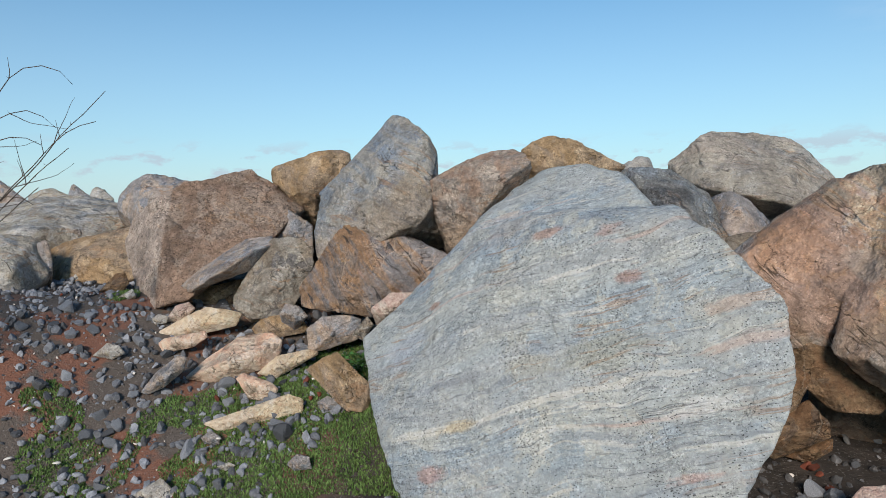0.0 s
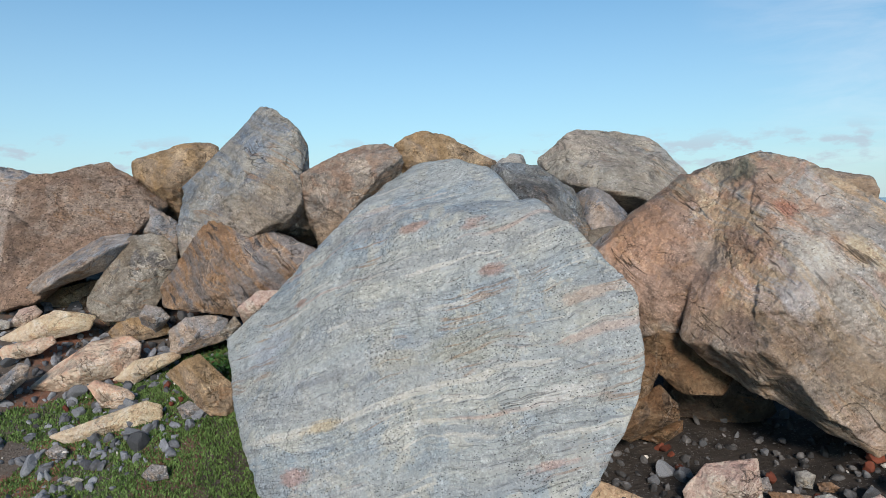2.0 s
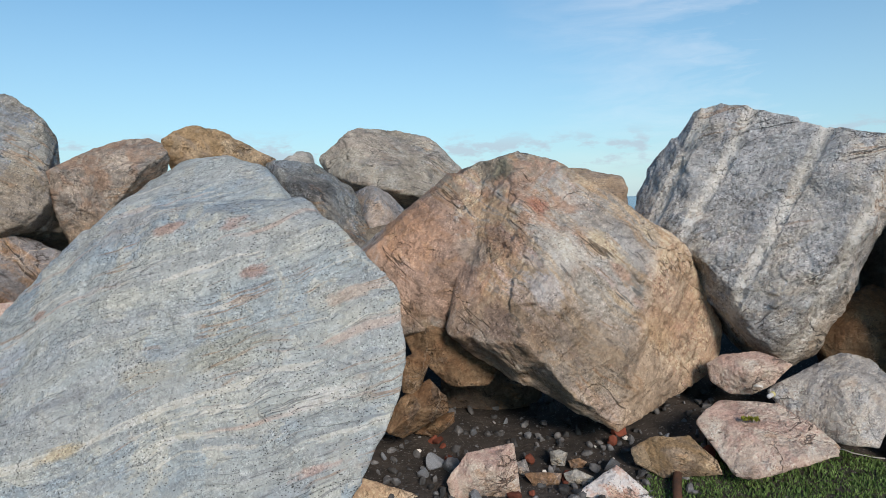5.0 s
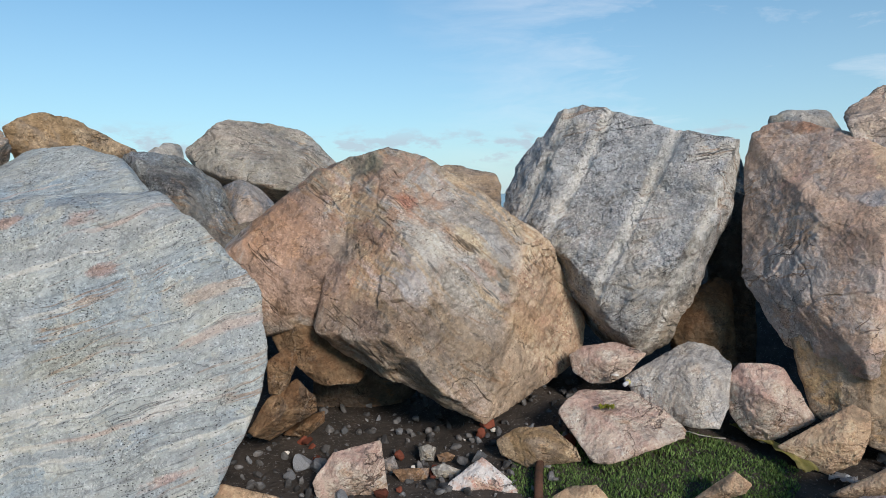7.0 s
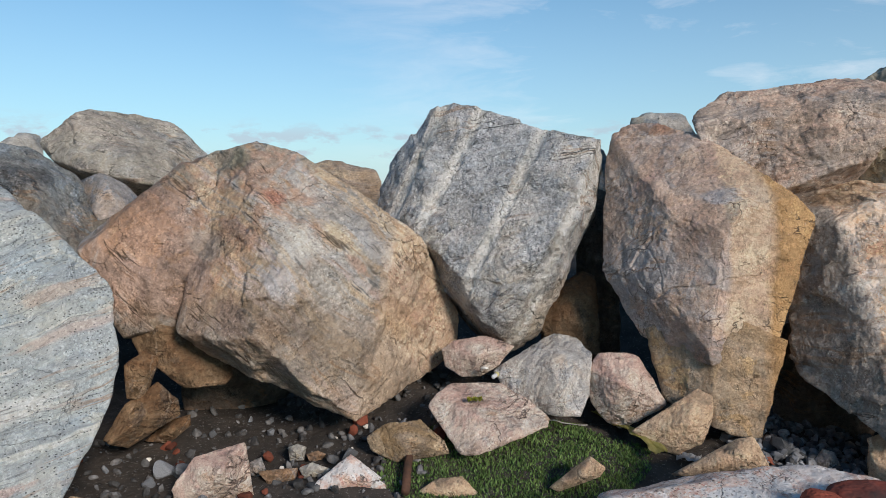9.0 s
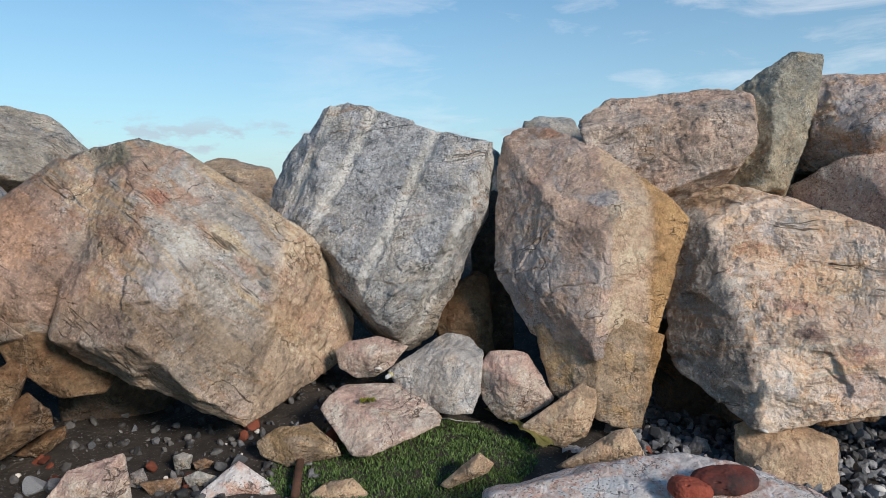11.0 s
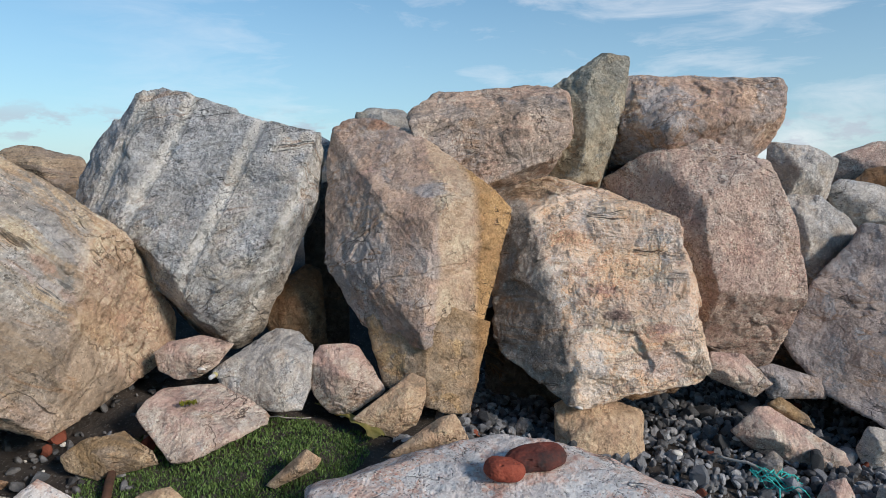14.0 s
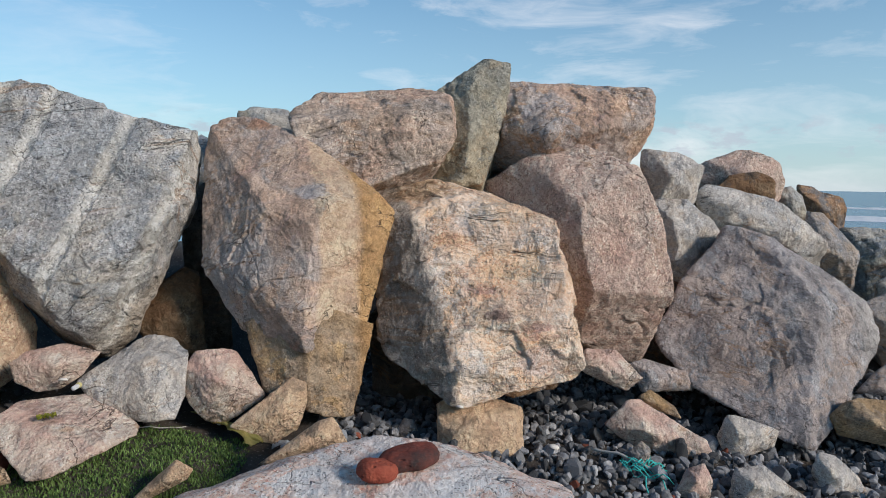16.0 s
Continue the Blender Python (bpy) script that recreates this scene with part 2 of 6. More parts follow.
    if mottled < 1:          # thin cream, pink and dark seams
        for scale, edge, tint in ((1.7, .60, (.74, .71, .63)), (1.1, .63, (.56, .40, .33)), (2.3, .62, (.27, .29, .31))):
            thread = noise_at(scale, 3.5, .6, vsum("ADD", line, (scale * 7, 3, 1)))
            colour = mix(ramp(add, thread, [(edge, grey(0)), (edge + .05, grey(.5))]), colour, col(tint))
    dash = ramp(add, noise_at(8.0, 3, .6, line), [(.63, grey(0)), (.68, grey(.06 + share * .9))])
    colour = mix(dash, colour, tuple(.26 * v for v in tone) + (1,))
    relief = sums("ADD", sums("MULTIPLY", mid, .7), sums("MULTIPLY", beds, .5 + share))
    relief = sums("SUBTRACT", sums("ADD", relief, sums("MULTIPLY", fine_beds, .3 + .4 * share)), sums("MULTIPLY", dash, .3))
    # one side toned apart: real staining, or light and shade painted into the colour
    for way, start, width, tint, part_of, *fleck in stains_and_shade:
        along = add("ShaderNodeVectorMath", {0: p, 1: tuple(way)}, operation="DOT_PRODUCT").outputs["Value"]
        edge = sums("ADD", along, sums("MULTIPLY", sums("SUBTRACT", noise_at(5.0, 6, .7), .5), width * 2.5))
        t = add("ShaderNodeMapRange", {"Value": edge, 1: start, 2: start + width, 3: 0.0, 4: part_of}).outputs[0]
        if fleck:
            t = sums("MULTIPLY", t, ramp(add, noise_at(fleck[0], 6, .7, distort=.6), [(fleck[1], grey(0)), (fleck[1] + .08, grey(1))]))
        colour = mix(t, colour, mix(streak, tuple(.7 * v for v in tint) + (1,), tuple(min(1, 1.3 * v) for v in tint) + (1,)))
    for x, y, z, radius, tint, part_of, flat in spots:      # mineral patches: centre, radius, colour, share, flattened along the beds
        away = vsum("SUBTRACT", p, (x, y, z))
        high = add("ShaderNodeVectorMath", {0: away, 1: tuple(foot * (flat - 1))}, operation="DOT_PRODUCT").outputs["Value"]
        lifted = add("ShaderNodeVectorMath", {0: tuple(foot), "Scale": high}, operation="SCALE").outputs[0]
        gap = add("ShaderNodeVectorMath", {0: vsum("ADD", away, lifted)}, operation="LENGTH").outputs["Value"]
        edge = sums("ADD", gap, sums("MULTIPLY", sums("SUBTRACT", noise_at(.9, 8, .75, line, .4), .5), radius * 3.0))
        edge = sums("ADD", edge, sums("MULTIPLY", sums("SUBTRACT", noise_at(1.3 / radius, 6, .75, distort=.5), .5), radius * 1.6))
        t = add("ShaderNodeMapRange", {"Value": edge, 1: radius, 2: radius * .55, 3: 0.0, 4: part_of}).outputs[0]
        colour = mix(t, colour, col(tint))
    if grooves:
        way, places, half, tint = grooves
        u = add("ShaderNodeVectorMath", {0: p, 1: way}, operation="DOT_PRODUCT").outputs["Value"]
        u = sums("ADD", u, sums("MULTIPLY", sums("SUBTRACT", noise_at(20, 3), .5), .012))
        near = None
        for at in places:
            gap = sums("ABSOLUTE", sums("SUBTRACT", u, at), 0)
            near = gap if near is None else sums("MINIMUM", near, gap)
        t = add("ShaderNodeMapRange", {"Value": near, 1: half * 1.7, 2: half * .3, 3: 0.0, 4: .8}).outputs[0]
        t = sums("MULTIPLY", t, ramp(add, noise_at(6, 5, .7), [(.38, grey(.6)), (.55, grey(1))]))
        colour = mix(t, colour, col(tint))
    # hairline cracks, broken here and there, some of them rusty
    shift = add("ShaderNodeTexNoise", {"Vector": p, "Scale": 6.0, "Detail": 4.0, "Roughness": .6}).outputs["Color"]
    bentp = vsum("ADD", p, vsum("MULTIPLY", shift, (.16, .16, .16)))
    veins = add("ShaderNodeTexVoronoi", {"Vector": bentp, "Scale": 3.3}, feature="DISTANCE_TO_EDGE").outputs["Distance"]
    crack = add("ShaderNodeMapRange", {"Value": veins, 1: .001, 2: .007, 3: 1.0, 4: 0.0}).outputs[0]
    crack = sums("MULTIPLY", crack, ramp(add, noise_at(2.8, 3), [(.5, grey(0)), (.58, grey(1))]))
    split = sums("MULTIPLY", seam(noise_at(.55, 5, .6, line), .006, 1.0), ramp(add, noise_at(3.3, 3), [(.5, grey(0)), (.6, grey(1))]))
    crack = sums("MULTIPLY", sums("MAXIMUM", crack, split), min(1.0, .2 + mottled))
    rusty = sums("MULTIPLY", seam(noise_at(.8, 4, .6, vsum("ADD", line, (9, 9, 9))), .02, .55), ramp(add, noise_at(2.2, 3, distort=.5), [(.5, grey(0)), (.6, grey(1))]))
    colour = mix(rusty, colour, (.36, .21, .11, 1))
    colour = mix(sums("MULTIPLY", crack, .75), colour, tuple(.16 * v for v in body[0]) + (1,))
    relief = sums("SUBTRACT", relief, sums("MULTIPLY", crack, .8))
    if vein:
        lace = add("ShaderNodeTexVoronoi", {"Vector": bentp, "Scale": 6.5}, feature="DISTANCE_TO_EDGE").outputs["Distance"]
        thread = add("ShaderNodeMapRange", {"Value": lace, 1: .012, 2: .03, 3: vein[1], 4: 0.0}).outputs[0]
        thread = sums("MULTIPLY", thread, ramp(add, noise_at(3.6, 4), [(.45, grey(0)), (.6, grey(1))]))
        colour = mix(thread, colour, col(vein[0]))
    # crystals: light and dark grains, crisp, more of them in some places than in others
    where = ramp(add, noise_at(4.5, 5, .65), [(.4, grey(.25)), (.6, grey(1))])
    cells = add("ShaderNodeTexVoronoi", {"Vector": p, "Scale": 1 / grain}).outputs["Color"]
    one = add("ShaderNodeSeparateColor", {0: cells}).outputs[0]
    tint = ramp(add, one, [(0, grey(.5 - .62 * speck)), (.16, grey(.5 - .12 * speck)), (.75, grey(.5)), (1, grey(.5 + speck * .55))])
    colour = mix(sums("MULTIPLY", where, .9), colour, tint, "OVERLAY")
    coarse = add("ShaderNodeTexVoronoi", {"Vector": bentp, "Scale": .38 / grain}).outputs["Color"]
    two = add("ShaderNodeSeparateColor", {0: coarse}).outputs[0]
    tint = ramp(add, two, [(0, grey(.5 - .35 * speck)), (.3, grey(.5)), (.7, grey(.5)), (1, grey(.5 + speck * .4))])
    colour = mix(.6, colour, tint, "OVERLAY")
    pock = noise_at(52, 4, .7)
    holes = sums("MULTIPLY", ramp(add, pock, [(.35, grey(1)), (.385, grey(0))]), where)
    colour = mix(sums("MULTIPLY", holes, min(.9, .35 + speck)), colour, tuple(.2 * c for c in body[0]) + (1,))
    shine = sums("MULTIPLY", ramp(add, noise_at(64, 4, .7), [(.63, grey(0)), (.665, grey(1))]), where)
    colour = mix(sums("MULTIPLY", shine, .35 + .5 * speck), colour, col(pale))
    tone2 = ramp(add, noise_at(16, 8, .78), [(.32, grey(.26)), (.5, grey(.5)), (.68, grey(.74))])
    colour = mix((.3 + .4 * speck) * mottled ** .4, colour, tone2, "OVERLAY")
    wide = ramp(add, noise_at(3.4, 6, .66, distort=.4), [(.3, grey(.3)), (.5, grey(.5)), (.7, grey(.68))])
    colour = mix(.85 * mottled, colour, wide, "OVERLAY")
    if dots:                     # black mica specks, drawn out a little, in swarms
        flatp = vsum("MULTIPLY", p, (80, 80, 130))
        mica = add("ShaderNodeTexVoronoi", {"Vector": flatp, "Scale": 1.0})
        pick = add("ShaderNodeSeparateColor", {0: mica.outputs["Color"]}).outputs[1]
        swarm = ramp(add, noise_at(3.1, 6, .7, distort=.5), [(.46, grey(.03)), (.62, grey(.65))])
        chosen = sums("LESS_THAN", pick, swarm)
        spot = add("ShaderNodeMapRange", {"Value": mica.outputs["Distance"], 1: .26, 2: .36, 3: dots, 4: 0.0}).outputs[0]
        colour = mix(sums("MULTIPLY", spot, chosen), colour, (.04, .04, .042, 1))
    # hewn chips: little tilted planes with sharp borders
    for size, much in ((4.5, 1.0), (13.0, .9), (31.0, .5)):
        cell = add("ShaderNodeTexVoronoi", {"Vector": bentp, "Scale": size})
        away = vsum("SUBTRACT", bentp, cell.outputs["Position"])
        lean = vsum("SUBTRACT", cell.outputs["Color"], (.5, .5, .5))
        facet_of = add("ShaderNodeVectorMath", {0: away, 1: lean}, operation="DOT_PRODUCT").outputs["Value"]
        relief = sums("ADD", relief, sums("MULTIPLY", facet_of, 27 * much * chips))
    relief = sums("ADD", relief, sums("MULTIPLY", noise_at(85, 6, .75), .25 + .35 * speck))
    relief = sums("SUBTRACT", relief, sums("MULTIPLY", holes, .25))
    relief = sums("ADD", relief, sums("MULTIPLY", noise_at(22, 6, .7), .8))
    if pits:
        dimple = add("ShaderNodeTexVoronoi", {"Vector": p, "Scale": 45.0}).outputs["Distance"]
        hollow = ramp(add, sums("ADD", dimple, sums("MULTIPLY", noise_at(18, 3), .5)), [(.44, grey(0)), (.5, grey(1))])
        relief = sums("ADD", relief, sums("MULTIPLY", hollow, pits))
        colour = mix(sums("MULTIPLY", sums("SUBTRACT", 1.0, hollow), min(.85, .35 + .5 * pits)), colour, tuple(.3 * c for c in body[0]) + (1,))
    rise = add("ShaderNodeBump", {"Height": relief, "Strength": min(1.0, bump * 1.7), "Distance": .034})
    sh = add("ShaderNodeBsdfPrincipled", {"Base Color": colour, "Roughness": rough, "Normal": rise.outputs[0], "Specular IOR Level": .3})
    add("ShaderNodeOutputMaterial", {0: sh.outputs[0]})
    return m


def plain(name, c1, c2, scale=20, rough=.8, bump=.3, metallic=0.0, by_island=0.0, by_object=0.0):
    m = bpy.data.materials.new(name)
    add = tree_of(m)
    p = add("ShaderNodeTexCoord").outputs["Object"]
    n1 = add("ShaderNodeTexNoise", {"Vector": p, "Scale": scale, "Detail": 6.0, "Roughness": .65}).outputs["Fac"]
    fac = ramp(add, n1, [(.35, grey(0)), (.65, grey(1))])
    colour = add("ShaderNodeMix", {0: fac, 6: (*c1, 1), 7: (*c2, 1)}, data_type="RGBA").outputs[2]
    for share, out in ((by_island, "Random Per Island"), (by_object, "Random")):
        if share:
            src = add("ShaderNodeNewGeometry" if out != "Random" else "ShaderNodeObjectInfo").outputs[out]
            tone = ramp(add, src, [(0, grey(.5 - .5 * share)), (1, grey(.5 + .4 * share))])
            colour = add("ShaderNodeMix", {0: 1.0, 6: colour, 7: tone}, data_type="RGBA", blend_type="OVERLAY").outputs[2]
    b = add("ShaderNodeBump", {"Height": n1, "Strength": bump, "Distance": .01})
    sh = add("ShaderNodeBsdfPrincipled", {"Base Color": colour, "Roughness": rough, "Metallic": metallic, "Normal": b.outputs[0], "Specular IOR Level": .3})
    add("ShaderNodeOutputMaterial", {0: sh.outputs[0]})
    return m


S = {
    "slab": stone("pale gneiss", ((.460, .501, .515), (.404, .468, .515), (.570, .580, .542)), .006, .42, ((-.12, .42, .90), 9, (.36, .385, .41), .42), [], .85, .45, chips=.3, dots=.8, mottled=.3,
                  spots=[(-.72, -.39, -.39, .09, (.46, .27, .22), .6, 1.4), (.18, -.31, .78, .1, (.46, .31, .26), .65, 2.5), (-.08, -.14, .77, .08, (.42, .27, .21), .7, 2.5), (.24, -.47, .57, .08, (.44, .26, .21), .6, 2.2), (-.57, -.35, -.15, .14, (.55, .45, .27), .65, 4), (-.64, .2, .36, .05, (.40, .25, .19), .7, 2), (.08, -.56, .24, .24, (.4, .4, .33), .6, 1.6), (-.22, -.41, .15, .16, (.46, .44, .36), .55, 2), (.34, -.98, -.19, .16, (.52, .34, .28), .6, 6), (.59, -.76, .48, .17, (.58, .45, .36), .6, 4), (-.23, .06, .78, .2, (.42, .42, .42), .6, 2), (-.81, .17, .12, .2, (.5, .545, .61), .5, 1.5), (.39, -.87, .06, .2, (.72, .7, .66), .5, 4)]),
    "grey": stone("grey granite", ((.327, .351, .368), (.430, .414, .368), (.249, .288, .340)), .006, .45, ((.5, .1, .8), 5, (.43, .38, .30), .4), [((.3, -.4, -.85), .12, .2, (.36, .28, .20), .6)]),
    "tan": stone("ochre sandstone", ((.405, .297, .193), (.342, .279, .221), (.486, .387, .285)), .007, .45),
    "pitted": stone("red pitted rock", ((.327, .243, .193), (.387, .324, .276), (.267, .198, .156)), .009, .5, None, [((-1.0, .0, .0), 0.26, .03, (.48, .40, .34), .85)], pits=1.2),
    "greypink": stone("grey-pink granite", ((.396, .378, .368), (.499, .423, .359), (.335, .351, .377)), .006, .45),
    "palegrey": stone("pale grey granite", ((.60, .575, .55), (.66, .61, .55), (.53, .53, .53)), .006, .4),
    "pale": stone("pale granite", ((.516, .495, .460), (.464, .423, .350), (.550, .549, .534)), .006, .3),
    "greybrown": stone("grey-brown rock", ((.310, .270, .221), (.430, .405, .359), (.232, .225, .221)), .006, .5, vein=((.60, .55, .48), .5)),
    "rust": stone("rust-brown rock", ((.333, .225, .156), (.243, .234, .230), (.378, .261, .175)), .007, .4, ((.8, .3, .5), 3, (.22, .22, .23), .8), vein=((.52, .42, .33), .6)),
    # browns taken darker to carry the shade under the huge boulder
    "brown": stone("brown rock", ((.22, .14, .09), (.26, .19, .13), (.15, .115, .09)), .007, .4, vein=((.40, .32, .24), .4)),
    # underside tone is painted shade
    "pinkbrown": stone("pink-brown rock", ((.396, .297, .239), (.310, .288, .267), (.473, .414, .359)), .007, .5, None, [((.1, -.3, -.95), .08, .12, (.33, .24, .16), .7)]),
    "greylichen": stone("lichen-grey rock", ((.310, .315, .304), (.361, .324, .276), (.267, .297, .322)), .007, .6, None, [], spots=[(-.23, -.32, .33, .2, (.10, .10, .10), .8, 1.3)]),
    "dome": stone("tan-grey gneiss", ((.421, .405, .368), (.370, .387, .396), (.456, .423, .368)), .007, .4, ((.45, .45, .75), 8, (.36, .31, .27), .6)),
    # right face painted lighter as sunlit, underside darker as shaded; rust and olive are real
    "big": stone("brown mottled gneiss", ((.48, .36, .26), (.50, .50, .49), (.58, .48, .37)), .007, .4, ((.6, -.3, .7), 5, (.46, .46, .45), .7),
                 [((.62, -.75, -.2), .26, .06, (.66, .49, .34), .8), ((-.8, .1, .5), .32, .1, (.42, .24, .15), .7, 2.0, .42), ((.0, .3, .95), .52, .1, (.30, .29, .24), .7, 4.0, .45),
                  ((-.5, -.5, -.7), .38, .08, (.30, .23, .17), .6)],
                 spots=[(-.44, -.08, .43, .08, (.46, .2, .14), .7, 1.6), (-.59, -.36, .04, .12, (.60, .62, .66), .5, 1.5), (-.44, -.29, .22, .12, (.6, .57, .5), .7, 2), (-.93, .45, .29, .28, (.45, .26, .16), .6, 1.3), (-.75, -.16, -.12, .13, (.27, .19, .15), .7, 1.5), (-.48, .15, .63, .1, (.22, .21, .15), .75, 1.3), (-.24, -.33, .24, .14, (.62, .5, .33), .7, 2.2), (.05, -.42, -.21, .22, (.46, .29, .16), .5, 1.6), (-.69, .13, .18, .12, (.4, .34, .28), .6, 1.5), (-.2, -.42, .1, .1, (.56, .36, .27), .6, 3)]),
    "layered": stone("tan layered rock", ((.48, .36, .27), (.40, .35, .31), (.52, .42, .32)), .007, .3, ((.1, .1, 1), 14, (.34, .28, .24), .6)),
    # lower right side painted darker as shade
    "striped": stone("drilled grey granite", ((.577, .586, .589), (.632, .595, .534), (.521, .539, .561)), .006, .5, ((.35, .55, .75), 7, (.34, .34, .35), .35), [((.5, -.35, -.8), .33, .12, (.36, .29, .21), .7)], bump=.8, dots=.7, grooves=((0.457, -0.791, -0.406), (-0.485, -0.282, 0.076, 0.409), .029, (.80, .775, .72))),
    # first tone paints the sunlit right face lighter; orange strip and top are stains
    "tall": stone("grey-brown stained rock", ((.594, .475, .404), (.560, .503, .473), (.627, .487, .394)), .006, .3, None,
                  [((.6, -.8, .0), .05, .03, (.62, .48, .34), .85), ((.75, -.66, .0), .17, .06, (.50, .29, .11), .8), ((-.2, .2, .95), .5, .15, (.44, .27, .18), .7, 3.0, .45)],
                  spots=[(-.04, .17, .57, .08, (.52, .28, .17), .7, 1.5), (-.22, -.24, .22, .1, (.46, .44, .45), .7, 1.5), (-.39, .05, -.19, .2, (.43, .41, .41), .6, 1.5), (-.38, -.17, -.47, .08, (.58, .54, .51), .4, 2.5), (-.28, .11, .24, .1, (.52, .38, .3), .6, 1.5)], chips=.6),
    # left side grey by weathering and darkened up to the ridge as shade
    "layer": stone("cream and pink layered rock", ((.970, .816, .683), (.970, .859, .777), (.970, .742, .567)), .007, .35, ((.2, .1, .97), 4.5, (.76, .56, .45), .45),
                   [((-.6, .8, -.12), .385, .04, (.30, .27, .24), .85), ((.2, -.4, .9), .42, .08, (.42, .26, .15), .5, 4.0, .45)], bump=.7,
                   spots=[(-.46, -.21, -.1, .08, (.27, .16, .14), .75, 2.2), (-.37, .08, .28, .16, (.66, .44, .25), .6, 3), (-.42, -.43, -.32, .16, (.8, .66, .62), .6, 2), (-.34, -.26, .13, .2, (.86, .64, .42), .5, 4), (-.15, .33, .54, .2, (.42, .26, .14), .7, 1.5), (-.43, -.12, .02, .12, (.6, .42, .36), .6, 5), (-.41, -.44, -.15, .08, (.48, .3, .27), .6, 2.5)]),
    "cap": stone("grey-brown flat rock", ((.589, .442, .360), (.506, .452, .421), (.674, .555, .473)), .007, .5, ((.1, .2, .97), 7, (.33, .27, .22), .5)),
    "spike": stone("grey-green rock", ((.43, .41, .35), (.48, .43, .34), (.37, .37, .34)), .006, .4),
    "topblock": stone("grey-pink block", ((.591, .468, .398), (.532, .488, .469), (.631, .478, .377)), .007, .4),
    "pinkgrey": stone("pink-grey rock", ((.671, .528, .459), (.709, .568, .489), (.601, .498, .438)), .007, .5, pits=.35, dots=.5, chips=.6),
    # paler right side is sunlight painted into the colour
    "dark": stone("dark grey rock", ((.426, .395, .391), (.489, .421, .386), (.372, .373, .386)), .007, .3, None, [((.3, -.9, .3), .40, .06, (.46, .44, .43), .8)]),
    "tall_base": stone("orange-brown rock", ((.46, .35, .25), (.42, .35, .28), (.50, .37, .24)), .006, .4, None, [((.75, -.66, .0), .10, .06, (.42, .24, .10), .8)]),
    # brown darkened so that the shade of the gaps is in the colour
    "gapshade": stone("shaded brown rock", ((.20, .16, .13), (.23, .19, .16), (.17, .15, .13)), .007, .4),
    "pinkpale": stone("pale pink rock", ((.684, .535, .472), (.684, .606, .535), (.605, .485, .419)), .006, .4),
    "beige": stone("beige rock", ((.630, .490, .363), (.672, .530, .402), (.546, .430, .333)), .006, .35),
    "pinkpale2": stone("cream-pink stone", ((.82, .62, .49), (.76, .65, .54), (.86, .71, .60)), .006, .3),
    "beige2": stone("cream stone", ((.78, .66, .50), (.80, .70, .58), (.70, .57, .42)), .006, .3),
    "pinkslab": stone("white and pink crystalline rock", ((.86, .82, .80), (.80, .60, .52), (.88, .87, .86)), .008, .5, dots=.6, chips=.4),
}


def soil():
    m = bpy.data.materials.new("damp soil")
    add = tree_of(m)
    p = add("ShaderNodeTexCoord").outputs["Object"]

    def noise_at(scale, detail=5.0):
        return add("ShaderNodeTexNoise", {"Vector": p, "Scale": scale, "Detail": detail, "Roughness": .65}).outputs["Fac"]

    def mix(fac, c1, c2):
        return add("ShaderNodeMix", {0: fac, 6: c1, 7: c2}, data_type="RGBA").outputs[2]

    c = mix(ramp(add, noise_at(7), [(.38, grey(0)), (.62, grey(1))]), (.042, .037, .033, 1), (.078, .066, .057, 1))
    gap = add("ShaderNodeVectorMath", {0: p, 1: (-2.1, 4.3, 0)}, operation="DISTANCE").outputs["Value"]
    west = add("ShaderNodeMapRange", {"Value": gap, 1: 2.0, 2: 1.2, 3: 0.0, 4: 1.0}).outputs[0]
    red = add("ShaderNodeMath", {0: west, 1: ramp(add, noise_at(2.2, 6.0), [(.48, grey(0)), (.54, grey(.9))])}, operation="MULTIPLY").outputs[0]
    c = mix(add("ShaderNodeMath", {0: west, 1: .7}, operation="MULTIPLY").outputs[0], c, (.135, .112, .095, 1))
    c = mix(red, c, (.22, .10, .065, 1))
    c = mix(ramp(add, noise_at(60, 3), [(.6, grey(0)), (.68, grey(.8))]), c, (.25, .23, .21, 1))
    b = add("ShaderNodeBump", {"Height": noise_at(40, 8), "Strength": 1.0, "Distance": .02})
    sh = add("ShaderNodeBsdfPrincipled", {"Base Color": c, "Roughness": .92, "Normal": b.outputs[0], "Specular IOR Level": .3})
    add("ShaderNodeOutputMaterial", {0: sh.outputs[0]})
    return m


SOIL = soil()
SEA = plain("sea water", (.09, .17, .24), (.12, .21, .28), .25, .25, .6)
FOAM = plain("sea foam", (.75, .77, .78), (.6, .64, .68), .8, .9, .4)
GRAVEL = plain("grey basalt ballast", (.125, .13, .14), (.25, .258, .27), 35, .75, .6, by_island=.75)
# darker copy of the ballast: shade under the huge boulder put into its colour
GRIT = plain("damp gravel darkened for shade", (.07, .07, .072), (.15, .15, .152), 35, .7, .6, by_island=.75)
GRAVEL_PALE = plain("blue-grey gravel", (.12, .13, .148), (.25, .262, .285), 35, .75, .6, by_island=.7)
PEBBLE = plain("basalt pebble", (.10, .11, .125), (.22, .232, .25), 35, .75, .6, by_object=.75)
SHARD = plain("red brick chips", (.13, .04, .026), (.19, .06, .036), 40, .9, .6, by_island=.5)
BRICK = plain("worn red brick", (.21, .045, .028), (.27, .07, .042), 30, .9, .7)
BRICKDARK = plain("charred red brick", (.19, .045, .03), (.035, .026, .026), 7, .9, .7)
BLADE = plain("short green turf", (.075, .135, .035), (.135, .21, .062), 14, .7, 0, by_island=.6)
LEAF = plain("dark green leaves", (.03, .10, .025), (.07, .17, .04), 20, .6, .1, by_island=.5)
